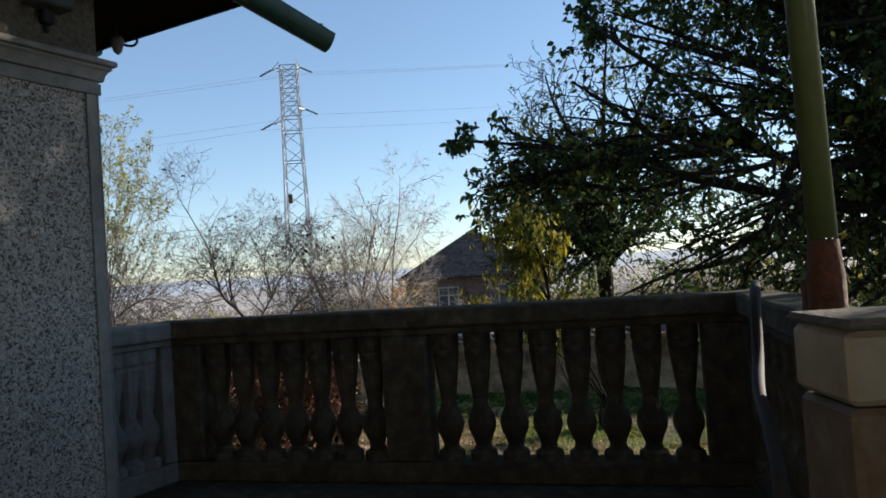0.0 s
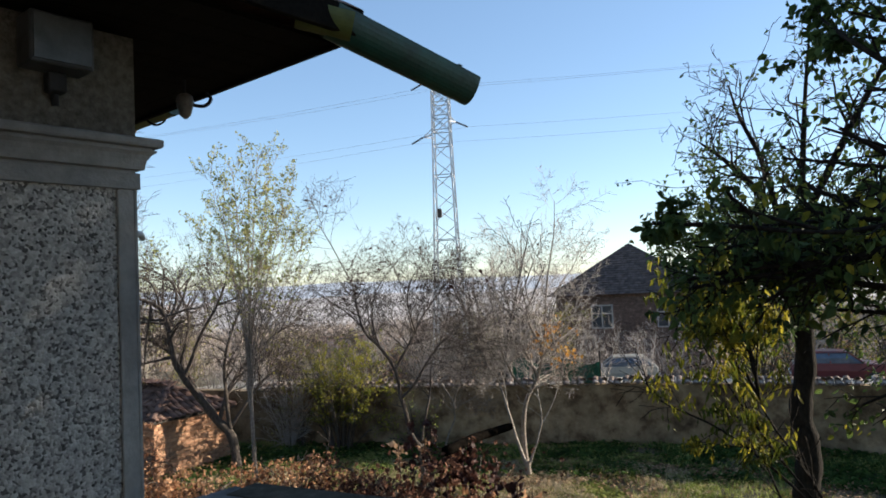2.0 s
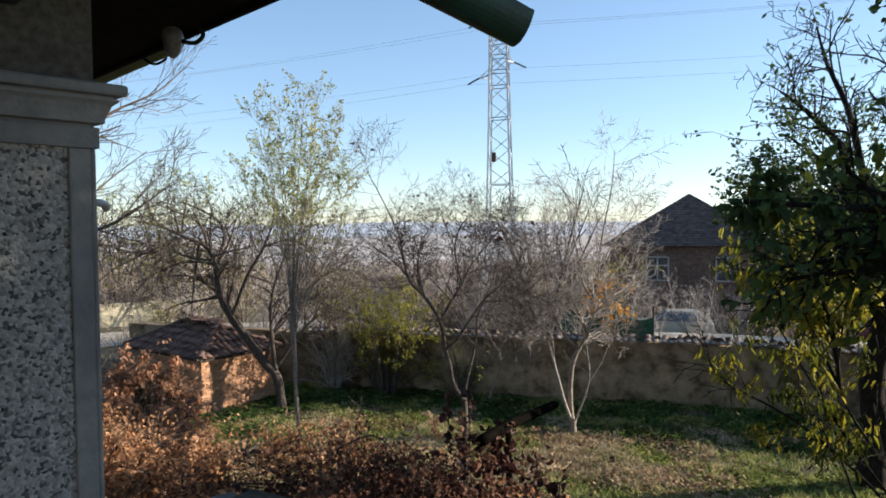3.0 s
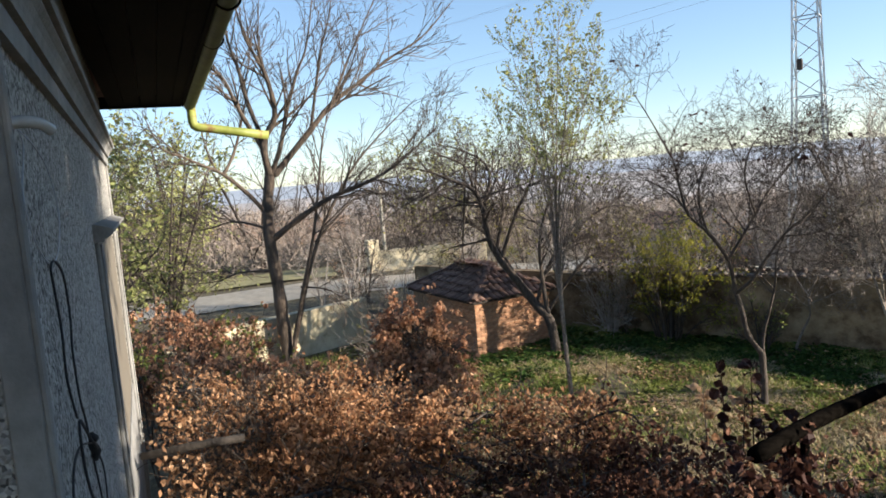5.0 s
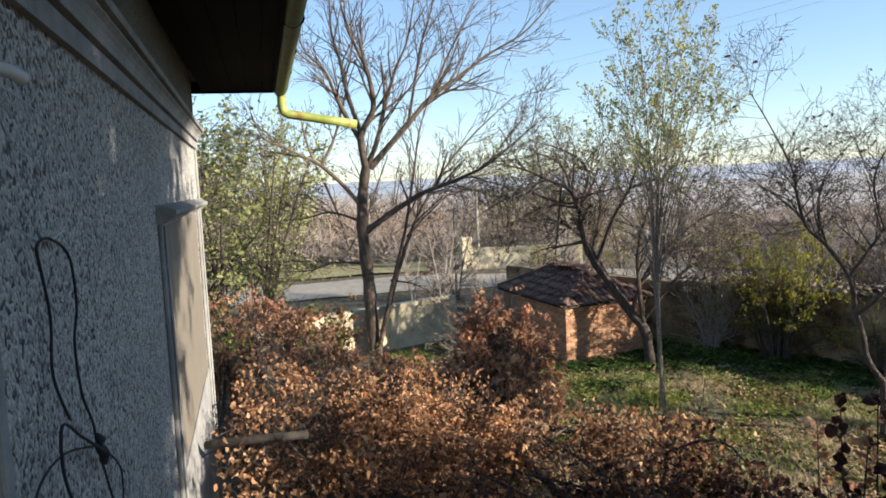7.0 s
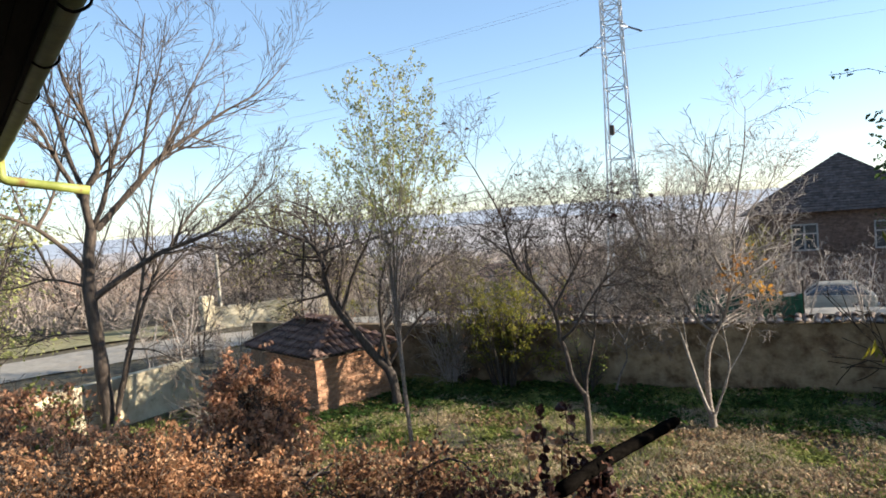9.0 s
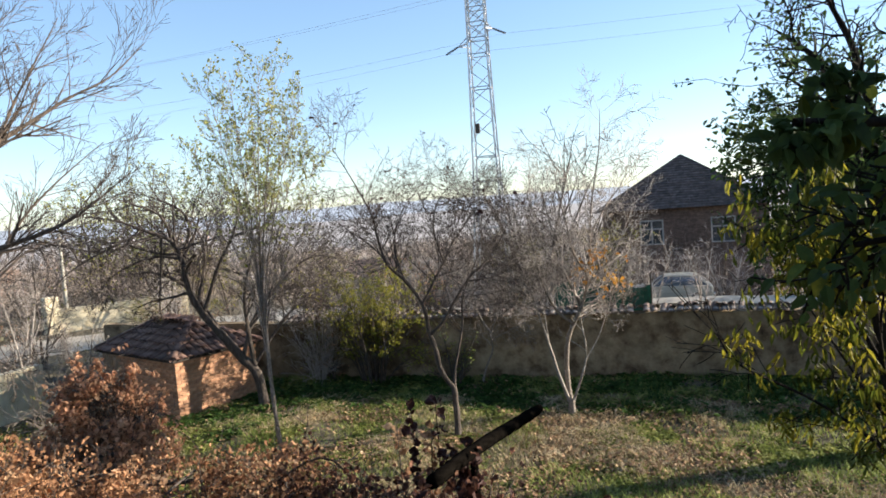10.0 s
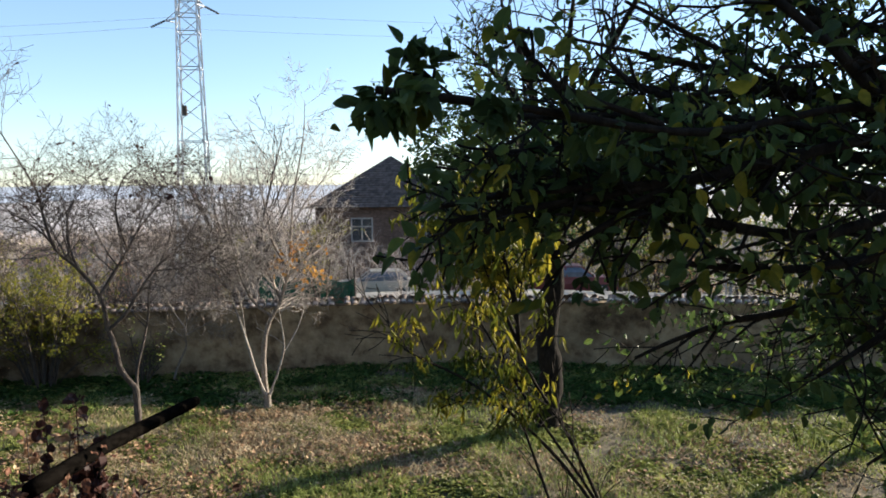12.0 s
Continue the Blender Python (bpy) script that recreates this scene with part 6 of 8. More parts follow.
# ---- vine on the pergola below the porch ----
def make_pergola():
    p = empty("pergola", Matrix.Translation((-6, 5, 0)), label="grey timber pergola against the house carrying a withered vine", category="pergola")
    rng = random.Random(81)
    for x, z, ln in ((-6.7, 2.80, 0.6), (-6.0, 2.60, 1.0), (-8.0, 2.30, 1.3), (-6.3, 2.28, 3.1), (-4.7, 2.25, 2.9)):
        pipe("beam", curve_pts([(x, HY - 0.02, z), (x + 0.15, HY + ln * 0.5, z + 0.05), (x + 0.1, HY + ln, z + 0.02)], 4), 0.027, M_TIMBER, p, 8)
    for y, x0, x1 in ((4.2, -8.6, -3.4), (5.3, -7.6, -3.3), (6.3, -6.6, -3.6)):
        pipe("cross_rail", curve_pts([(x0, y, 2.34), (0.5 * (x0 + x1), y + 0.1, 2.36), (x1, y, 2.33)], 4), 0.028, M_TIMBER, p, 7)
    for x, y in ((-6.3, 6.35), (-8.0, 4.3), (-4.6, 6.1), (-8.5, 4.2)):
        pipe("post", [(x, y, -0.1), (x + 0.03, y, 1.4), (x, y, 2.35)], 0.05, M_TIMBER, p, 8)
    g = empty("leaning_pole", Matrix.Translation((-4.2, 6.2, 2.9)), label="weathered pole jutting out of the vine, shade in its colour", category="pole")
    pipe("shaft", curve_pts([LOG_A.lerp(LOG_B, -0.24) - V3(0, 0, 0.055), LOG_A.lerp(LOG_B, 0.2) - V3(0.004, 0, 0.022), LOG_A.lerp(LOG_B, 0.62) + V3(0.005, 0, -0.006), LOG_B], 5), [0.032, 0.035, 0.033, 0.035, 0.034, 0.034, 0.036, 0.034, 0.036, 0.034, 0.035, 0.033, 0.035, 0.034, 0.033, 0.027], M_LOG, g, 10)
    pipe("prop", [LOG_A.lerp(LOG_B, 0.12) - V3(0, 0, 0.03), LOG_A.lerp(LOG_B, 0.12) - V3(0.05, -0.1, 1.6), LOG_A.lerp(LOG_B, 0.12) - V3(0.05, -0.15, 3.7)], [0.02, 0.025, 0.035], M_LOG, g, 7)


LOG_A, LOG_B = V3(-4.0, 5.77, 3.275), V3(-4.48, 7.03, 3.08)


def vine_top(x, y):
    z = 2.49 + 0.26 * noise.noise((x * 0.8, y * 0.8, 2.0)) + 0.22 * noise.noise((x * 2.3, y * 2.3, 5.0))
    z += 0.30 * smooth01((x + 5.6) / 2.4) * smooth01((6.5 - y) / 1.0)
    return z


def make_vine():
    rng = random.Random(91)
    w = Wood()
    b = V3(-6.4, 6.5, 0)
    cfg = dict(levels=3, kids=[4, 3, 2], spread=(25, 75), ratio=0.6, wander=0.3, rise=-0.01, bare=0.15, thin=0.003)
    limb(w, rng, [b, V3(-6.5, 6.7, 1.4), V3(-6.4, 6.3, 2.4)], 0.05, 0.04, 0, 1, cfg)
    for i in range(70):
        x0 = rng.uniform(-9.0, -4.0)
        y0 = rng.uniform(4.6 if x0 > -4.6 else 3.6, 6.4 - 0.8 * max(0, -6.3 - x0))
        pts = [V3(-6.4, 6.3, 2.45)] if i < 6 else []
        for k in range(4):
            pts.append(V3(x0, y0, vine_top(x0, y0) - 0.02 + rng.uniform(-0.1, 0.16)))
            x0 += rng.uniform(-0.9, 0.9)
            x0 = min(x0, -4.0)
            y0 = min(max(y0 + rng.uniform(-0.6, 0.6), 4.6 if x0 > -4.6 else 3.6), 6.4 - 0.8 * max(0, -6.3 - x0))
        limb(w, rng, pts, 0.010, 0.004, 12, 0.4, cfg, 2, 0.1)
    V, F = [], []
    RV, RF = [], []
    n = 0
    while n < 47000:
        x, y = rng.uniform(-10.2, -2.9), rng.uniform(3.3, 7.4)
        if x > -4.0 and y < 4.75 + 0.3 * (x + 4.0):
            continue
        front = 6.6 - 0.35 * max(0, x + 5.0) ** 2 - 0.85 * max(0, -6.3 - x)
        dens = smooth01((front + 0.5 * noise.noise((x * 1.3, 3.0, 1.0)) - y) / 0.7)
        near_wall = smooth01((y - 3.3) / 0.9)
        if x > -3.9:
            dens *= smooth01((-2.9 - x) / 1.0)
        if rng.random() > dens * (0.15 + 0.85 * near_wall) * (0.12 + 0.88 * smooth01(noise.noise((x * 1.9, y * 1.9, 8.0)) * 2.6 + 0.5)):
            continue
        depth = abs(rng.gauss(0, 0.36)) - 0.12
        z = vine_top(x, y) + 0.12 - depth * 1.2
        p = V3(x, y, z)
        L = rng.choice((1.0, 1.0, 1.4)) * rng.uniform(0.024, 0.052) * 0.78
        d = (any_dir(rng) + V3(0, 0, -0.9)).normalized()
        # Right end takes the maroon leaf, whose colour also holds the quince's shade.
        if x > -5.7 + rng.gauss(0, 0.35):
            fine_leaf(RV, RF, p, d, any_dir(rng), L, L * rng.uniform(0.5, 0.9), rng.uniform(-0.8, 1.2), rng.uniform(-0.4, 0.8), 0.5)
        else:
            leaf(V, F, p, d, any_dir(rng), L, L * rng.uniform(0.45, 0.9), fold=rng.uniform(-0.6, 1.3), curl=rng.uniform(-0.2, 0.9))
        n += 1
    for _ in range(280):
        q = LOG_A.lerp(LOG_B, -0.25) + V3(rng.gauss(0.0, 0.24), rng.gauss(0.0, 0.24), -0.03) + V3(0, 0, -0.02 - abs(rng.gauss(0.1, 0.14)))
        L = rng.uniform(0.022, 0.045)
        fine_leaf(RV, RF, q, (any_dir(rng) + V3(0, 0, -0.7)).normalized(), any_dir(rng), L, L * 0.8, rng.uniform(-0.6, 1.0), rng.uniform(-0.2, 0.7), 0.5)
    # sprigs that stand up against the garden
    spr = []
    for sx, sy, h in ((-5.5, 6.7, 0.48), (-5.25, 6.75, 0.50), (-4.0, 5.9, 0.3), (-3.7, 5.7, 0.28), (-3.2, 5.4, 0.3), (-2.9, 5.4, 0.26)):
        base = V3(sx, sy, vine_top(sx, sy))
        top = base + V3(rng.uniform(-0.1, 0.1), rng.uniform(-0.05, 0.05), h)
        limb(w, rng, [base - V3(0, 0, 0.1), base.lerp(top, 0.5), top], 0.006, 0.003, 0, 0.2, cfg, 2)
        for _ in range(18):
            q = base.lerp(top, rng.random()) + any_dir(rng) * 0.03
            L = rng.uniform(0.045, 0.085)
            fine_leaf(V, F, q, (any_dir(rng) + V3(0, 0, -0.6)).normalized(), any_dir(rng), L, L * 0.85, 0.4, 0.4, 0.35)
    sprigs = []
    for sx, sy, z0, h in ((-5.35, 6.72, 2.66, 0.44), (-5.2, 6.8, 2.66, 0.46), (-4.55, 6.3, 2.85, 0.18), (-4.35, 6.15, 2.9, 0.2), (-4.2, 6.0, 2.95, 0.18), (-4.05, 5.85, 3.0, 0.16), (-3.75, 5.75, 2.95, 0.2), (-3.95, 5.55, 3.0, 0.2), (-3.45, 5.6, 2.9, 0.2), (-4.4, 5.9, 2.9, 0.15), (-4.7, 6.4, 2.75, 0.2)):
        base = V3(sx, sy, z0 - 0.1)
        top = V3(sx + rng.uniform(-0.06, 0.06), sy + rng.uniform(-0.05, 0.05), z0 + h)
        DV, DF = [], []
        tube_lists(DV, DF, [base, base.lerp(top, 0.5), top], [0.005, 0.004, 0.003], 5)
        for _ in range(15):
            q = base.lerp(top, rng.uniform(0.2, 1.0)) + any_dir(rng) * 0.03
            L = rng.uniform(0.055, 0.09)
            fine_leaf(DV, DF, q, (any_dir(rng) + V3(0, 0, -0.6)).normalized(), any_dir(rng), L, L * 0.95, 0.35, 0.35, 0.35)
        sprigs.append(("dark_sprig", (DV, DF), L_DRY, "large dark red leaves"))
    plant("grape_vine", b, w, M_BARK, "withered grape vine with curled brown leaves on the pergola", "vine", (V, F), L_BROWN, [("outer_foliage", (RV, RF), L_MAROON, "red brown leaves, partly darkened for shade")] + sprigs, crown_name="withered_foliage")
    # creeper, sunlit, over the fence and the end of the shed
    rng = random.Random(95)
    for name, spots, seed, count in (
            ("creeper", [(-12.9, 7.3, 2.2, 0.18), (-12.85, 7.1, 2.05, 0.2), (-12.9, 7.5, 1.9, 0.22), (-12.8, 7.7, 1.45, 0.22), (-12.7, 6.85, 1.6, 0.28), (-12.5, 6.5, 1.2, 0.35), (-12.3, 7.3, 1.4, 0.4), (-11.8, 6.9, 1.1, 0.45), (-12.6, 7.6, 0.9, 0.3)], 96, 9000),
            ("creeper", [(-15.2, 3.0, 2.05, 0.6), (-15.4, 3.7, 2.0, 0.6), (-15.8, 4.3, 1.85, 0.55), (-16.0, 4.9, 1.6, 0.5), (-15.0, 4.7, 1.4, 0.6), (-15.3, 5.5, 0.8, 0.6), (-14.6, 6.3, 0.55, 0.7), (-14.0, 3.4, 1.9, 0.7), (-13.6, 4.4, 1.5, 0.7), (-13.4, 5.4, 0.9, 0.7), (-16.3, 3.2, 2.0, 0.6), (-16.5, 4.1, 1.95, 0.6), (-16.4, 2.2, 2.3, 0.7), (-12.6, 4.0, 1.7, 0.7), (-12.4, 5.1, 1.2, 0.7), (-12.2, 6.2, 0.6, 0.6), (-11.2, 4.4, 1.6, 0.7), (-11.0, 5.6, 1.2, 0.7), (-13.2, 2.9, 2.2, 0.5)], 97, 17500)):
        w = Wood()
        rr = random.Random(seed)
        V, F = [], []
        cfg = dict(levels=2, kids=[4, 3], spread=(30, 80), ratio=0.6, wander=0.3, rise=0.0, bare=0.1, thin=0.004)
        b = V3(spots[0][0], spots[0][1], 0)
        cfg = dict(levels=3, kids=[5, 4, 3], spread=(30, 85), ratio=0.62, wander=0.34, rise=-0.03, bare=0.1, thin=0.004)
        for x, y, z, r in spots:
            for _ in range(7):
                a, q = rr.uniform(0, 6.28), r * rr.uniform(0.2, 1.15)
                e = V3(x + q * math.cos(a), y + q * math.sin(a), z * rr.uniform(0.55, 1.1) + 0.15)
                limb(w, rr, [V3(x + rr.uniform(-0.3, 0.3), y + rr.uniform(-0.3, 0.3), 0), V3(x + 0.3 * q * math.cos(a), y + 0.3 * q * math.sin(a), z * 0.75), e], 0.014, 0.005, 9, 0.55, cfg, 2, 0.25)
        pool = [t for t in w.tips if t[0].z > 0.05 and noise.noise(t[0] * 1.6) > (0.02 if seed == 96 else -0.2) * rr.random()]
        for _ in range(count):
            p, d = rr.choice(pool)
            L = rr.uniform(0.05, 0.105)
            leaf(V, F, p + any_dir(rr) * 0.09 * rr.random(), (any_dir(rr) + V3(0, 0, -0.9)).normalized(), any_dir(rr), L, L * 0.7, fold=0.3, curl=rr.uniform(0, 0.5))
        green = leaves_on([t for t in w.tips if noise.noise(t[0] * 0.9 + V3(7, 0, 0)) > 0.12 and t[0].z > 1.0], rr, 1500, 0.09, 0.4, 0.7, 0.1) if seed == 97 else None
        plant(name, b, w, M_BARK, "mound of sunlit rust red creeper with dead leaves", "creeper", (V, F), L_RUSTY, [("green_foliage", green, L_WEED, "leaves still green")] if green else (), crown_name="withered_foliage")


make_pergola()
make_vine()


# ---- shed ----
SHED = V3(-17.15, 10.30, 0)


def make_shed():
    m = Matrix.Translation(SHED) @ Matrix.Rotation(radians(6), 4, "Z")
    s = empty("brick_shed", m, label="low brick shed with a sagging old tile roof", category="shed")
    W, D, H = 3.4, 2.2, 1.36
    bm = bmesh.new()
    box(bm, (-W, 0.012, -0.2), (-0.012, D, H))
    core = part("wall", bm, M_MORTAR, label="sandy mortar")
    core.parent = s
    bl, bh, g = 0.235, 0.068, 0.013
    meshes = []
    for length in (bl, bl / 2 - g / 2):
        bm = bmesh.new()
        box(bm, (0, 0, 0), (length, 0.045, bh), bevel=0.005)
        me = bpy.data.meshes.new("brick")
        bm.to_mesh(me)
        bm.free()
        me.materials.append(M_BRICK)
        meshes.append(me)
    rng = random.Random(7)
    rows = int((H + 0.02) / (bh + g))
    for r in range(rows):
        z = r * (bh + g) - 0.02
        x = -(bl + g) * (0.5 if r % 2 else 0)
        while x + bl < 2.6:
            o = new("brick", meshes[0])
            o.parent = s
            o.matrix_local = Matrix.Translation((-0.0 - max(x, 0) - (bl if x >= 0 else 0.11), rng.uniform(-0.008, 0.004), z)) if x >= 0 else Matrix.Translation((-0.11, rng.uniform(-0.006, 0.004), z)) @ Matrix.Diagonal((0.46, 1, 1, 1))
            x += bl + g
        y = -(bl + g) * (0.0 if r % 2 else 0.5)
        while y + bl < D + 0.05:
            o = new("brick", meshes[0])
            o.parent = s
            k = 1.0 if y >= 0 else 0.46
            o.matrix_local = Matrix.Translation((rng.uniform(-0.006, 0.006), max(y, 0.0), z)) @ Matrix.Rotation(radians(90), 4, "Z") @ Matrix.Diagonal((k, 1, 1, 1))
            y += bl + g
    # low hipped roof: boards with curved tiles laid down the slopes
    rise, o = 0.6, 0.11
    C = [V3(-W - o, -o, H), V3(o, -o, H), V3(o, D + o, H), V3(-W - o, D + o, H)]
    R0, R1 = V3(-W + 0.9, D * 0.5, H + rise), V3(-1.0, D * 0.5, H + rise)
    bm = bmesh.new()
    vs = [bm.verts.new(p) for p in C + [R0, R1]]
    lo = [bm.verts.new(p - V3(0, 0, 0.05)) for p in C]
    for f in ((0, 1, 5, 4), (1, 2, 5), (2, 3, 4, 5), (3, 0, 4)):
        bm.faces.new([vs[k] for k in f])
    for k in range(4):
        bm.faces.new((lo[k], lo[(k + 1) % 4], vs[(k + 1) % 4], vs[k]))
    bm.faces.new(lo[::-1])
    bmesh.ops.recalc_face_normals(bm, faces=bm.faces[:])
    roof = part("roof", bm, M_TIMBER)
    roof.parent = s
    tile = half_tile_mesh("tile", 0.36, 0.095, 0.075, M_TILE)
    for a, b, ra, rb in ((C[0], C[1], R0, R1), (C[1], C[2], R1, R1), (C[2], C[3], R1, R0)):
        along = (b - a).normalized()
        up = (ra - a) - along * (ra - a).dot(along)
        run = up.length
        up.normalize()
        nrm = along.cross(up)
        n = int((b - a).length / 0.17)
        for r in range(int(run / 0.26) + 1):
            u = r * 0.26 - 0.04
            f = max(u, 0) / run
            s0, s1 = (ra - a).dot(along) * f, (b - a).length - (b - rb).dot(along) * f
            for c in range(n):
                q = (c + 0.5) * (b - a).length / n
                if q < s0 + 0.02 or q > s1 - 0.02:
                    continue
                p = a + along * (q + rng.uniform(-0.012, 0.012)) + up * (u + rng.uniform(-0.02, 0.02)) + nrm * (0.015 + rng.uniform(-0.006, 0.012))
                base = Matrix((along, up, nrm)).transposed().to_4x4()
                t = new("tile", tile)
                t.parent = roof
                t.matrix_local = Matrix.Translation(p) @ base @ Matrix.Rotation(radians(-4) + rng.uniform(-0.03, 0.03), 4, "X") @ Matrix.Rotation(rng.uniform(-0.07, 0.07), 4, "Z")
    for a, b in ((C[1], R1), (C[2], R1), (C[0], R0), (R0, R1)):
        d = (b - a)
        n = int(d.length / 0.3)
        turn = d.to_track_quat("Y", "Z").to_matrix().to_4x4()
        for k in range(n):
            t = new("tile", tile)
            t.parent = roof
            t.matrix_local = Matrix.Translation(a + d * (k / n) + V3(0, 0, 0.045)) @ turn @ Matrix.Rotation(rng.uniform(-0.05, 0.05), 4, "Z")


make_shed()

# low limewashed wall beyond the shed, and the pale yard wall across the road
wall_run("wall_cement", [V3(-20.95, 8.6, 0), V3(-19.85, 5.8, 0), V3(-18.9, 3.4, 0), V3(-18.3, 1.2, 0)], 1.22, 0.25, M_CREAMWALL, "low cracked limewashed wall in the sun")
wall_run("wall_yard", [V3(-35.2, 13.4, 0), V3(-34.4, 16.5, 0), V3(-33.7, 18.6, 0)], 1.05, 0.3, M_CREAMWALL, "pale limewashed yard wall across the road")
bm = bmesh.new()
box(bm, (-35.6, 12.85, -0.2), (-35.0, 13.4, 1.6), bevel=0.03)
tagged(part("gate_pillar", bm, M_CREAMWALL), "square pale pillar at the end of the yard wall", "pillar")


def ribbon(name, pts, width, material, label, lift):
    bm = bmesh.new()
    line = curve_pts(pts, 10)
    rows = []
    for i, p in enumerate(line):
        d = (line[min(i + 1, len(line) - 1)] - line[max(i - 1, 0)]).normalized()
        nrm = Vector((d.y, -d.x, 0))
        row = []
        for k in range(5):
            q = p + nrm * width * (k / 4 - 0.5)
            row.append(bm.verts.new((q.x, q.y, ground_z(q.x, q.y) + lift)))
        rows.append(row)
    for a, b in zip(rows, rows[1:]):
        for k in range(4):
            bm.faces.new((a[k], a[k + 1], b[k + 1], b[k]))
    bmesh.ops.recalc_face_normals(bm, faces=bm.faces[:])
    return tagged(part(name, bm, material), label, "road", kind="structure")


ribbon("road", [(-29, -14, 0), (-31.5, -2, 0), (-32.0, 6, 0), (-31.0, 13, 0), (-28, 21, 0), (-22.5, 28.5, 0), (-14, 33.2, 0), (0, 36.5, 0), (24, 42, 0)], 4.3, M_ROAD, "pale worn asphalt lane beyond the garden", 0.05)
ribbon("verge", [(-35.5, -14, 0), (-37, -2, 0), (-37.5, 6, 0), (-36.8, 11.5, 0)], 4.0, M_FARGRASS, "dry grass verge beside the lane", 0.10)
STONE_SPOTS = ((-6.75, 11.25, 0.34), (-7.25, 11.0, 0.30), (-6.9, 10.6, 0.38))


def make_paving_stones():
    rng = random.Random(17)
    for x, y, r in STONE_SPOTS:
        bm = bmesh.new()
        n = 8
        top = [bm.verts.new((r * rng.uniform(0.8, 1.1) * math.cos(6.283 * k / n), r * 0.8 * rng.uniform(0.8, 1.1) * math.sin(6.283 * k / n), 0.035 + rng.uniform(-0.01, 0.01))) for k in range(n)]
        low = [bm.verts.new((v.co.x * 1.06, v.co.y * 1.06, -0.1)) for v in top]
        bm.faces.new(top)
        bm.faces.new(low[::-1])
        for k in range(n):
            bm.faces.new((low[k], low[(k + 1) % n], top[(k + 1) % n], top[k]))
        ob = part("paving_stone", bm, M_PAVING)
        ob.matrix_world = Matrix.Translation((x, y, ground_z(x, y))) @ Matrix.Rotation(rng.uniform(0, 3), 4, "Z")
        tagged(ob, "flat grey paving stone sunk in the grass", "stone", group="paving stones in the grass")


make_paving_stones()


# ---- far house, pylon, wires, pole, cars ----
def make_far_house():
    m = Matrix.Translation((-21.4, 45.1, -1.6)) @ Matrix.Rotation(radians(24), 4, "Z")
    h = empty("house", m, label="brick house with a dark hipped tile roof beyond the lane", category="house")
    W, D, H, R = 4.9, 9.0, 4.75, 3.3

    def add(nm, bm, mat_, par=None, lab=""):
        ob = part(nm, bm, mat_, label=lab)
        ob.parent = par or h
        return ob
    bm = bmesh.new()
    box(bm, (-W, 0, -1), (W, D, H))
    wall = add("wall", bm, M_HBRICK)
    V, F = [], []
    rng = random.Random(3)
    for r in range(33):
        z = 2.0 + r * 0.085
        for c in range(38):
            x = -W + 0.02 + c * 0.257 + (0.128 if r % 2 else 0)
            if x + 0.24 > W:
                continue
            if any(abs(x + 0.12 - cx) < 0.75 and abs(z - 3.2) < 0.95 for cx in (-1.9, 2.3)):
                continue
            n = len(V)
            y = -0.012 - 0.008 * rng.random()
            V += [(x, y, z), (x + 0.24, y, z), (x + 0.24, y, z + 0.07), (x, y, z + 0.07), (x, 0.005, z), (x + 0.24, 0.005, z), (x + 0.24, 0.005, z + 0.07), (x, 0.005, z + 0.07)]
            F += [(n, n + 1, n + 2, n + 3), (n + 3, n + 2, n + 6, n + 7), (n, n + 4, n + 5, n + 1), (n + 1, n + 5, n + 6, n + 2), (n, n + 3, n + 7, n + 4)]
    ob = from_lists("brickwork", V, F, M_HBRICK, h, local=True)
    ob["kind"] = "stuff"
    bm = bmesh.new()
    o = 0.55
    pts = [(-W - o, -o, H - 0.1), (W + o, -o, H - 0.1), (W + o, D + o, H - 0.1), (-W - o, D + o, H - 0.1), (0, 2.2, H + R), (0, D - 3.0, H + R)]
    vs = [bm.verts.new(p) for p in pts]
    for f in ((0, 1, 4), (1, 2, 5, 4), (2, 3, 5), (3, 0, 4, 5), (3, 2, 1, 0)):
        bm.faces.new([vs[i] for i in f])
    bmesh.ops.recalc_face_normals(bm, faces=bm.faces[:])
    roof = add("roof", bm, M_HROOF)
    # tile courses on the two slopes in view
    V, F = [], []
    P = [Vector(p) for p in pts]
    for a, b, c, d in ((P[0], P[1], P[4], P[4]), (P[3], P[0], P[5], P[4])):
        nrm = (b - a).cross(c - a).normalized()
        rows = 22
        for r in range(rows):
            t0, t1 = r / rows, (r + 1.25) / rows
            e0, e1 = a.lerp(d if (a - P[3]).length > 1e-6 else c, t0), b.lerp(c if (a - P[3]).length > 1e-6 else d, t0)
            f0, f1 = a.lerp(d if (a - P[3]).length > 1e-6 else c, min(t1, 1)), b.lerp(c if (a - P[3]).length > 1e-6 else d, min(t1, 1))
            k = max(1, int((e1 - e0).length / 0.34))
            for i in range(k):
                u0, u1 = i / k, (i + 0.93) / k
                n = len(V)
                up = nrm * (0.05 + 0.02 * rng.random())
                q = [e0.lerp(e1, u0) + up, e0.lerp(e1, u1) + up, f0.lerp(f1, u1) + nrm * 0.012, f0.lerp(f1, u0) + nrm * 0.012, e0.lerp(e1, u0), e0.lerp(e1, u1)]
                V += q
                F += [(n, n + 1, n + 2, n + 3), (n + 4, n + 5, n + 1, n)]
    ob = from_lists("tiles", V, F, M_HROOF, roof, local=True)
    ob["kind"] = "stuff"
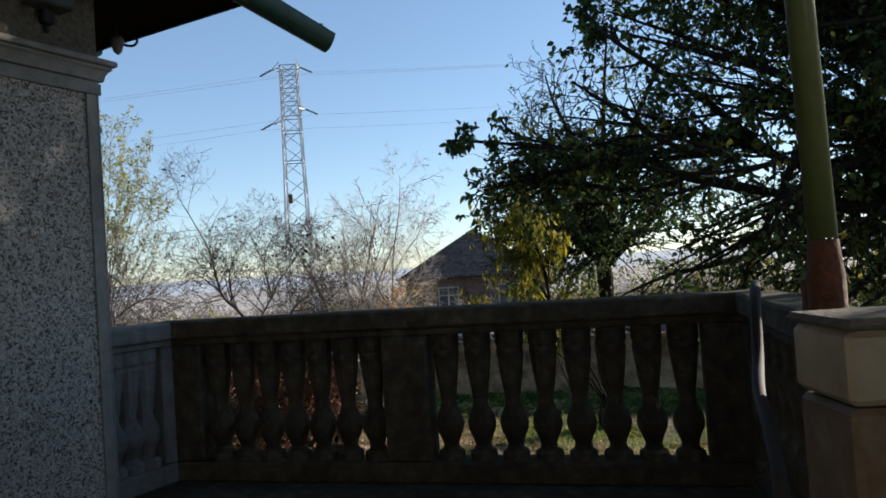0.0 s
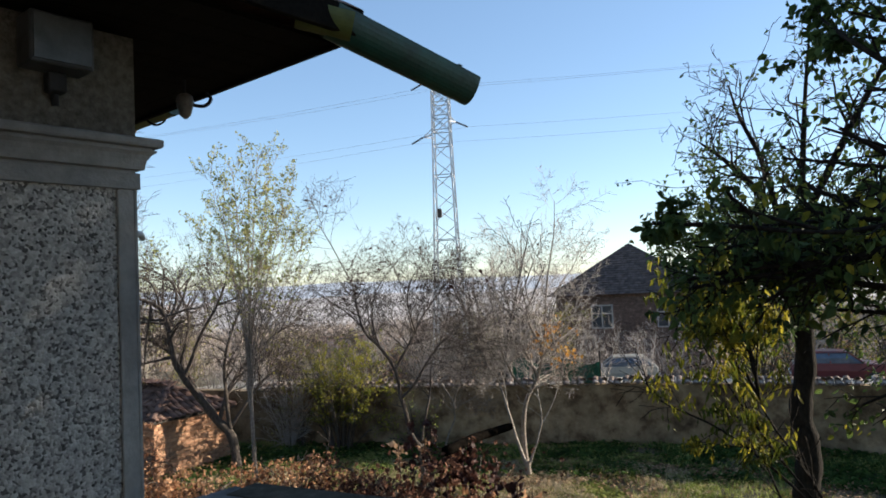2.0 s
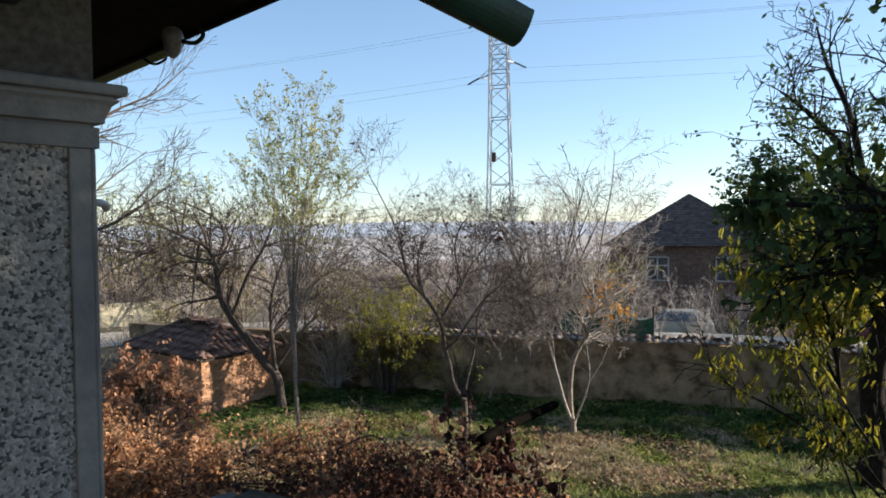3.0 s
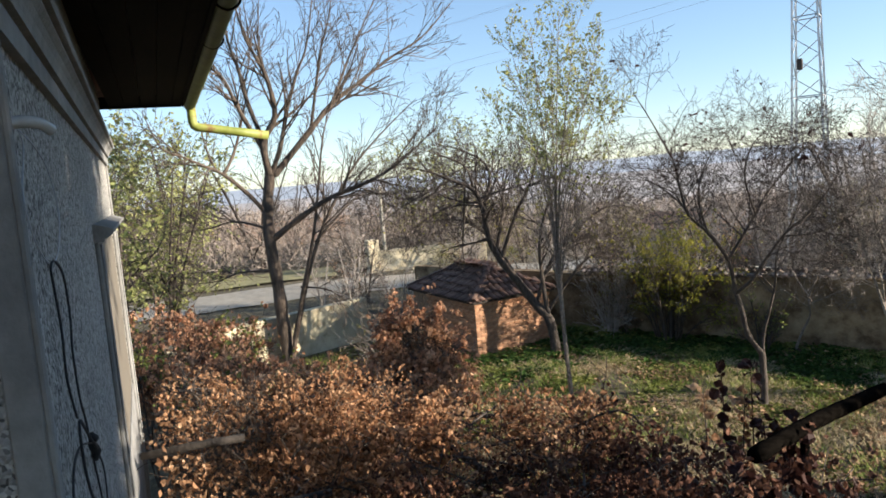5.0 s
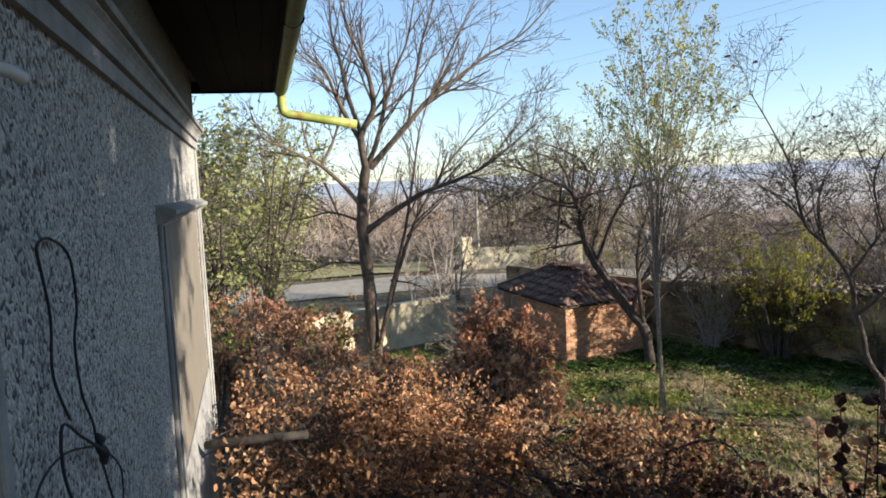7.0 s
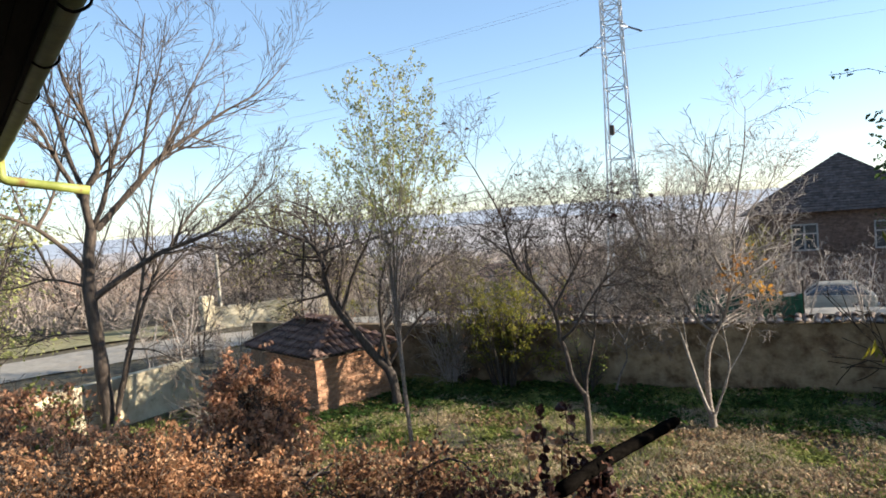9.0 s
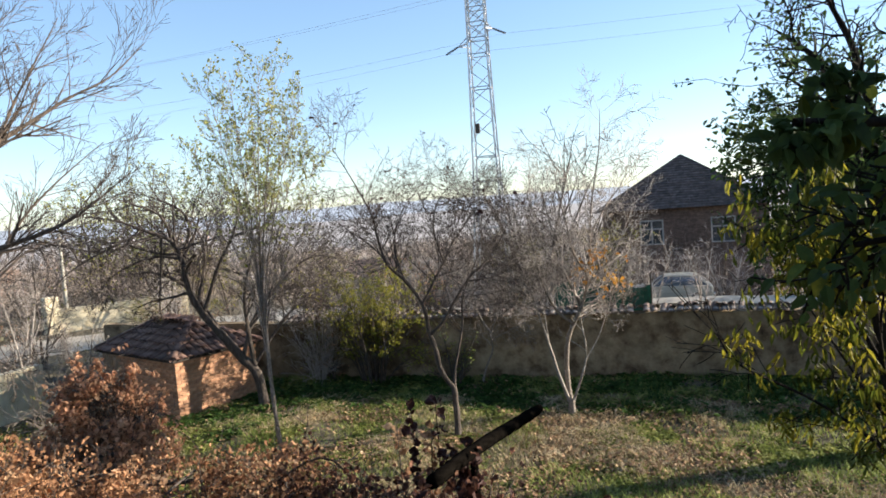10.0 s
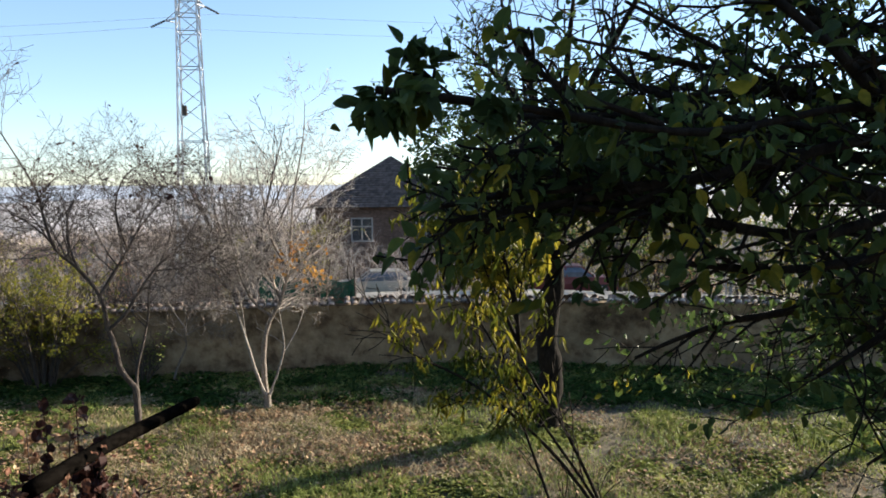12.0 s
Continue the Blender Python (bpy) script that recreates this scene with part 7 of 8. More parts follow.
    for x, z, w_, hh in ((-1.9, 2.5, 1.25, 1.4), (2.3, 2.5, 1.25, 1.4)):
        bm = bmesh.new()
        box(bm, (x - w_ / 2, -0.05, z), (x + w_ / 2, 0.02, z + hh))
        wnd = add("window", bm, M_GLASS, None, "dark glazed window")
        for lo, hi in (((x - w_ / 2 - 0.09, -0.09, z - 0.09), (x - w_ / 2, 0, z + hh + 0.09)), ((x + w_ / 2, -0.09, z - 0.09), (x + w_ / 2 + 0.09, 0, z + hh + 0.09)),
                       ((x - w_ / 2, -0.09, z + hh), (x + w_ / 2, 0, z + hh + 0.09)), ((x - w_ / 2, -0.09, z - 0.09), (x + w_ / 2, 0, z)),
                       ((x - 0.05, -0.08, z), (x + 0.05, -0.045, z + hh)), ((x - w_ / 2, -0.075, z + hh * 0.62), (x + w_ / 2, -0.047, z + hh * 0.68))):
            bm = bmesh.new()
            box(bm, lo, hi)
            add("frame", bm, M_HFRAME, wnd, "weathered grey frame")
    # ridge dormer face, pale
    bm = bmesh.new()
    box(bm, (0.5, 0.45, H + 0.15), (1.5, 1.6, H + 0.95))
    dorm = add("dormer", bm, M_FRIEZE, None, "small pale dormer")
    bm = bmesh.new()
    box(bm, (0.4, 0.3, H + 0.952), (1.6, 1.7, H + 1.03))
    add("dormer_roof", bm, M_HROOF, dorm)


make_far_house()


def make_low_house(x, y, z, yaw, w_, d_, h_, r_, name, label, roofmat, wallmat):
    m = Matrix.Translation((x, y, z)) @ Matrix.Rotation(radians(yaw), 4, "Z")
    h = empty(name, m, label=label, category="house")
    bm = bmesh.new()
    box(bm, (-w_, -d_, -1.5), (w_, d_, h_))
    part("wall", bm, wallmat).parent = h
    bm = bmesh.new()
    vs = [bm.verts.new(p) for p in ((-w_ - 0.4, -d_ - 0.4, h_), (w_ + 0.4, -d_ - 0.4, h_), (w_ + 0.4, d_ + 0.4, h_), (-w_ - 0.4, d_ + 0.4, h_), (-w_ - 0.4, 0, h_ + r_), (w_ + 0.4, 0, h_ + r_))]
    for f in ((0, 1, 5, 4), (2, 3, 4, 5), (1, 2, 5), (3, 0, 4), (3, 2, 1, 0)):
        bm.faces.new([vs[i] for i in f])
    bmesh.ops.recalc_face_normals(bm, faces=bm.faces[:])
    part("roof", bm, roofmat).parent = h
    for x0 in (-w_ * 0.5, w_ * 0.4):
        bm = bmesh.new()
        box(bm, (x0 - 0.5, -d_ - 0.03, h_ - 1.7), (x0 + 0.5, -d_ + 0.02, h_ - 0.5))
        part("window", bm, M_GLASS).parent = h
    return h


make_low_house(-37.6, 34.4, -3.3, 20, 1.9, 1.8, 3.3, 1.0, "cottage", "far cottage with an orange tile roof among bare trees", M_ORANGEROOF, M_CREAMWALL)
make_low_house(-62, 14, -5.0, 80, 4.5, 3.5, 5.0, 1.8, "cottage", "distant pale cottage behind the trees along the lane", M_ORANGEROOF, M_CREAMWALL)


def make_pylon():
    base = V3(-26.25, 32.35, -1.0)
    top = 15.9 - base.z
    t = empty("pylon", Matrix.Translation(base) @ Matrix.Rotation(radians(32), 4, "Z"), label="tall galvanised lattice power pylon", category="pylon")

    def half(z):
        f = z / top
        return 0.42 * (1 - f) ** 1.6 + 0.46 + 0.35 * max(0.0, 0.3 - f)

    def bar(nm, a, b, r, par=None):
        V, F = [], []
        tube_lists(V, F, [Vector(a), Vector(b)], [r, r], 4)
        ob = from_lists(nm, V, F, M_STEEL, par or t, local=True)
        return ob
    n = 19
    zs = [top * (1 - (1 - i / n) ** 1.12) for i in range(n + 1)]
    for sx, sy in ((-1, -1), (1, -1), (1, 1), (-1, 1)):
        V, F = [], []
        tube_lists(V, F, [V3(sx * half(z), sy * half(z), z) for z in zs], [0.06 - 0.015 * i / n for i in range(n + 1)], 4)
        from_lists("leg", V, F, M_STEEL, t, local=True)
    for face in range(4):
        c, s = math.cos(face * math.pi / 2), math.sin(face * math.pi / 2)

        def at(u, z):
            x, y = u * half(z), -half(z)
            return (x * c - y * s, x * s + y * c, z)
        for i in range(n):
            a, b = (-1, 1) if i % 2 else (1, -1)
            bar("brace", at(a, zs[i]), at(b, zs[i + 1]), 0.022)
            if i > n - 6 or i % 4 == 0:
                bar("brace", at(-1, zs[i]), at(1, zs[i]), 0.028)
            if i > n - 5:
                bar("brace", at(b, zs[i]), at(a, zs[i + 1]), 0.026)
        bar("brace", at(-1, top), at(1, top), 0.035)
    tips = []
    for sx, z, ln in ((-1, top - 0.15, 0.55), (1, top - 0.05, 0.2), (-1, top - 3.25, 0.6), (1, top - 2.5, 0.35)):
        arm = empty("crossarm", t.matrix_world, label="lattice arm with a string of insulators")
        arm.parent = t
        arm.matrix_local = Matrix.Identity(4)
        tip = V3(sx * (half(z) + ln), 0, z)
        for sy in (-1, 1):
            bar("bar", (sx * half(z), sy * half(z), z), tip, 0.03, arm)
            bar("bar", (sx * half(z), sy * half(z), z + 0.35), tip, 0.022, arm)
        V, F = [], []
        pts, rad = [], []
        for i in range(12):
            pts.append(tip + V3(sx * 0.06 * i, 0, -0.03 * i))
            rad.append(0.07 if i % 2 else 0.03)
        tube_lists(V, F, pts, rad, 8)
        from_lists("insulator_string", V, F, M_GLASS, arm, "dark insulator string", local=True)
        tips.append(t.matrix_world @ pts[-1])
    bm = bmesh.new()
    box(bm, (-0.35, -0.75, top * 0.53), (-0.12, -0.55, top * 0.53 + 0.5), bevel=0.02)
    ob = part("switch_box", bm, M_BARK)
    ob.parent = t
    for sx, sy in ((-1, -1), (1, -1), (1, 1), (-1, 1)):
        bm = bmesh.new()
        box(bm, (sx * half(0) - 0.35, sy * half(0) - 0.35, -0.8), (sx * half(0) + 0.35, sy * half(0) + 0.35, 0.1), bevel=0.03)
        ob = part("footing", bm, M_CONCRETE)
        ob.parent = t
    return tips


TIPS = make_pylon()


def make_wires():
    along = V3(0.87, 0.485, 0)
    left = [t - along * 62 + V3(0, 0, -1.0) for t in TIPS]
    right = [t + along * 62 + V3(0, 0, 1.0) for t in TIPS]
    for tip, l, r in zip(TIPS, left, right):
        for end, sag in ((l, 1.2), (r, 0.7)):
            V, F = [], []
            pts = [tip.lerp(end, i / 24) - V3(0, 0, sag * 4 * (i / 24) * (1 - i / 24)) for i in range(25)]
            tube_lists(V, F, pts, [0.006] * 25, 4)
            tagged(from_lists("power_line", V, F, M_WIRE), "thin grey overhead power line", "cable", group="power lines")


make_wires()


def make_pole():
    b = V3(-36.0, 14.0, 0)
    t = empty("utility_pole", Matrix.Translation(b), label="pale concrete utility pole beside the lane", category="pole")
    V, F = [], []
    tube_lists(V, F, [V3(0, 0, -0.3), V3(0, 0, 2.2), V3(0, 0, 4.3)], [0.085, 0.075, 0.065], 8)
    from_lists("shaft", V, F, M_POLECON, t, local=True)
    bm = bmesh.new()
    box(bm, (-0.45, -0.05, 3.95), (0.45, 0.05, 4.05))
    part("crossbar", bm, M_POLECON).parent = t


make_pole()


def make_car(x, y, z, yaw, body, name, label, size=1.0):
    m = Matrix.Translation((x, y, z)) @ Matrix.Rotation(radians(yaw), 4, "Z") @ Matrix.Scale(size, 4)
    t = empty(name, m, label=label, category="car")

    def loft(nm, secs, mat_, par=t, lab=""):
        """Cross sections along the car's length: x, half width low, half width high, z low, z high."""
        bm = bmesh.new()
        rows = []
        for sx, wl, wh, zl, zh in secs:
            rows.append([bm.verts.new(p) for p in ((sx, -wl, zl), (sx, -wl * 1.03, 0.5 * (zl + zh)), (sx, -wh, zh - 0.03), (sx, -wh * 0.9, zh), (sx, wh * 0.9, zh), (sx, wh, zh - 0.03), (sx, wl * 1.03, 0.5 * (zl + zh)), (sx, wl, zl))])
        for a, b in zip(rows, rows[1:]):
            for k in range(8):
                bm.faces.new((a[k], b[k], b[(k + 1) % 8], a[(k + 1) % 8]))
        bm.faces.new(rows[0][::-1])
        bm.faces.new(rows[-1])
        bmesh.ops.recalc_face_normals(bm, faces=bm.faces[:])
        ob = part(nm, bm, mat_, label=lab)
        ob.parent = par
        return ob
    loft("body", [(-2.0, 0.72, 0.70, 0.35, 0.78), (-1.9, 0.80, 0.78, 0.28, 0.88), (-0.9, 0.82, 0.80, 0.25, 0.92), (0.8, 0.82, 0.80, 0.25, 0.92), (1.2, 0.82, 0.78, 0.26, 0.90), (1.95, 0.79, 0.75, 0.30, 0.82), (2.05, 0.70, 0.70, 0.38, 0.76)], body)
    loft("cabin", [(-1.72, 0.74, 0.70, 0.90, 0.94), (-1.22, 0.76, 0.62, 0.90, 1.36), (0.25, 0.76, 0.62, 0.90, 1.38), (0.85, 0.76, 0.72, 0.90, 0.94)], M_CARGLASS, lab="dark car glass")
    loft("roof", [(-1.30, 0.62, 0.60, 1.33, 1.40), (-0.6, 0.64, 0.61, 1.35, 1.43), (0.3, 0.63, 0.60, 1.345, 1.41)], body)
    for sy in (-1, 1):
        for a, b in (((-1.74, 0.73, 0.92), (-1.26, 0.63, 1.37)), ((-0.42, 0.77, 0.91), (-0.48, 0.645, 1.37)), ((0.87, 0.74, 0.92), (0.29, 0.63, 1.37)), ((-1.12, 0.77, 0.91), (-1.05, 0.64, 1.37))):
            V, F = [], []
            tube_lists(V, F, [V3(a[0], sy * a[1], a[2]), V3(b[0], sy * b[1], b[2])], [0.035, 0.03], 6)
            from_lists("pillar", V, F, body, t, local=True)
        for wx in (-1.25, 1.25):
            V, F = [], []
            tube_lists(V, F, [V3(wx, sy * 0.68, 0.29), V3(wx, sy * 0.72, 0.29), V3(wx, sy * 0.83, 0.29), V3(wx, sy * 0.85, 0.29)], [0.27, 0.29, 0.29, 0.26], 18)
            wheel = from_lists("wheel", V, F, M_TYRE, t, "black tyre", local=True)
            V, F = [], []
            tube_lists(V, F, [V3(wx, sy * 0.85, 0.29), V3(wx, sy * 0.862, 0.29), V3(wx, sy * 0.868, 0.29)], [0.18, 0.17, 0.05], 14)
            from_lists("rim", V, F, M_CHROME, wheel, local=True)
        for ex, nm, mat_ in ((2.03, "headlight", M_CHROME), (-2.0, "tail_light", M_RUST)):
            bm = bmesh.new()
            box(bm, (ex - 0.03, sy * 0.58 - 0.1, 0.58), (ex + 0.03, sy * 0.58 + 0.1, 0.70), bevel=0.01)
            part(nm, bm, mat_).parent = t
    for ex in (-2.04, 2.08):
        bm = bmesh.new()
        box(bm, (ex - 0.05, -0.76, 0.42), (ex + 0.05, 0.76, 0.52), bevel=0.02)
        part("bumper", bm, M_CHROME, label="dull chrome bumper").parent = t


make_car(-17.05, 34.2, ground_z(-17.05, 34.2) + 0.08, 208, M_CARBODY, "car", "old ivory saloon car parked beyond the garden wall", 0.92)
make_car(-8.0, 37.6, ground_z(-8.0, 37.6) + 0.05, 18, M_CARRED, "car", "dull red car parked behind the dark tree")


def make_green_sheet():
    """A frame draped with green mesh behind the wall."""
    t = empty("mesh_screen", Matrix.Translation((-13.6, 22.6, -0.1)) @ Matrix.Rotation(radians(20), 4, "Z"), label="green mesh sheet stretched on a frame behind the wall", category="screen")
    bm = bmesh.new()
    n = 14
    rows = []
    for i in range(n + 1):
        rows.append([bm.verts.new((-1.5 + 3.0 * i / n, 0.06 * math.sin(i * 1.3 + k), 0.1 + (1.5 + 0.12 * math.sin(i * 0.9)) * k / 5)) for k in range(6)])
    for a, b in zip(rows, rows[1:]):
        for k in range(5):
            bm.faces.new((a[k], b[k], b[k + 1], a[k + 1]))
    bmesh.ops.solidify(bm, geom=bm.faces[:], thickness=0.012)
    part("sheet", bm, M_TARP).parent = t
    for x in (-1.5, 0, 1.5):
        V, F = [], []
        tube_lists(V, F, [V3(x, 0.1, -0.2), V3(x, 0.1, 1.95)], [0.03, 0.03], 6)
        from_lists("stake", V, F, M_TIMBER, t, local=True)


make_green_sheet()


# ---- bare thicket behind the wall and along the lane ----
def bare_variant(seed, height, leafmat=None, count=0, upright=0.10):
    rng = random.Random(seed)
    w = Wood()
    cfg = dict(BARE, levels=4, kids=[5, 5, 3, 2], ratio=0.62, wander=0.2, spread=(28, 70), rise=upright, thin=0.006)
    for i in range(4):
        a = rng.uniform(0, 6.28)
        rr = rng.uniform(0.15, 0.38) * height
        e = V3(rr * math.cos(a), rr * math.sin(a), height * rng.uniform(0.7, 1.0))
        limb(w, rng, [V3(0.1 * math.cos(a), 0.1 * math.sin(a), -0.15), V3(0.4 * rr * math.cos(a), 0.4 * rr * math.sin(a), e.z * 0.45), e], 0.02 * height * 0.6, 0.012, 12, height * 0.32, cfg, 2, 0.15)
    crown = leaves_on(w.tips, rng, count, 0.11, 0.2, 0.6, 0.3) if count else None
    return w, crown


def thicket():
    rng = random.Random(123)
    protos = []
    for i, (h, mat_, cnt, lab, bark) in enumerate((
            (4.2, None, 0, "bare brown thicket tree with fine twigs", M_BARKPALE), (5.2, None, 0, "taller bare grey tree with fine twigs", M_BARK),
            (3.4, L_RUSTY, 240, "bare shrub with a few rusty leaves", M_BARK), (5.0, L_BUSH, 1500, "thin tree with olive autumn leaves", M_BARK), (4.6, L_PEAR, 1500, "leafy yellow-green tree beside the lane", M_BARK))):
        w, crown = bare_variant(200 + i, h, mat_, cnt, 0.0 if i == 4 else 0.04)
        t = plant("thicket_tree", (0, 0, 0), w, bark, lab, "tree", crown, mat_, group="bare trees beyond the garden", crown_name="foliage")
        protos.append([t, False])

    def put(k, x, y, s, dz=0.0):
        if -36 < x < -21 and 0.27 < (y - 3.6) / (-2 - x) < 0.42:
            s *= 0.45
        t, used = protos[k]
        m = Matrix.Translation((x, y, ground_z(x, y) + dz)) @ Matrix.Rotation(rng.uniform(0, 6.28), 4, "Z")
        if used:
            o = copy_thing(t, m)
        else:
            t.matrix_world = m
            o = t
            protos[k][1] = True
        o.scale = (s * rng.uniform(0.9, 1.15), s * rng.uniform(0.9, 1.15), s)

    # just behind the wall, dense to the far left of the car
    for i in range(60):
        f = (i % 22) / 21
        x = -24.5 + 9.5 * f + rng.uniform(-0.8, 0.8)
        y = 14.9 + 5.2 * f + rng.uniform(0.6, 7.0)
        put(rng.choice((0, 0, 1, 2)), x, y, rng.uniform(0.3, 0.62))
    for x, y, s in ((-19.6, 12.3, 0.55), (-16.6, 14.2, 0.4)):
        put(2, x, y, s)
    for i in range(80):
        a = radians(rng.uniform(28, 76))
        r = rng.uniform(29, 80)
        put(rng.choice((0, 1, 1, 2, 3)), -2 - r * math.sin(a), 4 + r * math.cos(a), rng.uniform(0.55, 0.92), -0.3)
    # behind the cement wall and along the lane
    for i in range(16):
        put(rng.choice((0, 0, 1, 2)), rng.uniform(-28, -22.5), rng.uniform(8.0, 15), rng.uniform(0.5, 0.8))
    for x, y, s in ((-22.4, 2.3, 1.3), (-21.0, 0.9, 1.35), (-24.3, 3.4, 1.2), (-24.0, 1.0, 1.3), (-27, 3.6, 1.0)):
        put(4, x, y, s)
    for i in range(24):
        put(rng.choice((3, 1, 2, 4, 1)), rng.uniform(-68, -40), rng.uniform(-4, 26), rng.uniform(1.1, 1.7))
    for i in range(24):
        put(rng.choice((0, 1, 2, 3, 3)), rng.uniform(-11, 26), rng.uniform(40, 50), rng.uniform(0.8, 1.35))
    for i in range(16):
        put(rng.choice((2, 3, 3)), -14 + 17 * i / 15 + rng.uniform(-0.5, 0.5), rng.uniform(39.5, 43), rng.uniform(0.75, 1.15))
    for x, y, sc in ((-16.6, 23.4, 1.25), (-17.6, 24.4, 1.15), (-15.4, 23.6, 1.0), (-19.6, 25.5, 0.95)):
        put(rng.choice((0, 1)), x, y, sc)
    # beyond the lane near the house
    for x, y, s in ((-16.6, 28.4, 0.62), (-14.6, 27.8, 0.6), (-12.9, 28.4, 0.6), (-18.6, 28.8, 0.65), (-17.5, 40, 0.8), (-18.6, 38.5, 0.85), (-21.6, 40.2, 0.85), (-23.0, 38.6, 0.8), (-16.2, 38.8, 0.8), (-20.5, 39, 0.75), (-12.0, 40, 0.9), (-13.6, 20.6, 0.75), (-12.9, 22.4, 0.7), (-9.0, 37, 0.9), (-24, 39, 0.9), (-5.5, 36, 0.8), (-1.0, 38, 0.9), (3, 40, 1.0), (8, 42, 1.0)):
        put(rng.choice((0, 1)), x, y, s)


thicket()


def make_far_woods():
    """Low bare woodland that fills the valley beyond the lane, spray by spray."""
    rng = random.Random(140)
    V, F = [], []
    for _ in range(6200):
        a = radians(rng.uniform(-20, 120))
        r = 38 * (10 ** (rng.random() ** 1.2 * 1.0))
        x, y = -2 - r * math.sin(a), 4 + r * math.cos(a)
        if math.hypot(x + 21, y - 49) < 9 or (r < 60 and y > 30 and x > -12):
            continue
        h = rng.uniform(1.6, 3.4) * (1 + r / 260)
        z = ground_z(x, y)
        for _ in range(34):
            p = V3(x + rng.gauss(0, 0.42 * h), y + rng.gauss(0, 0.42 * h), z + h * rng.uniform(0.05, 0.75))
            d = (any_dir(rng) + V3(0, 0, 0.7)).normalized()
            side = d.cross(any_dir(rng)).normalized() * rng.uniform(0.012, 0.034) * (r / 60)
            tip = p + d * h * rng.uniform(0.2, 0.5)
            n = len(V)
            V += [p - side, p + side, tip]
            F.append((n, n + 1, n + 2))
    tagged(from_lists("far_woods", V, F, M_WOODS), "low bare brown woodland in the hazy valley", "woods", kind="stuff")


make_far_woods()


# ---- grass, weeds and fallen leaves ----
def in_garden(x, y):
    """Inside the wall and off the house."""
    wy = None
    for a, b in zip(WALL_LINE, WALL_LINE[1:]):
        if a.x <= x <= b.x:
            wy = a.y + (b.y - a.y) * (x - a.x) / (b.x - a.x)
    return wy is not None and y < wy - 0.2 and y > 4.0


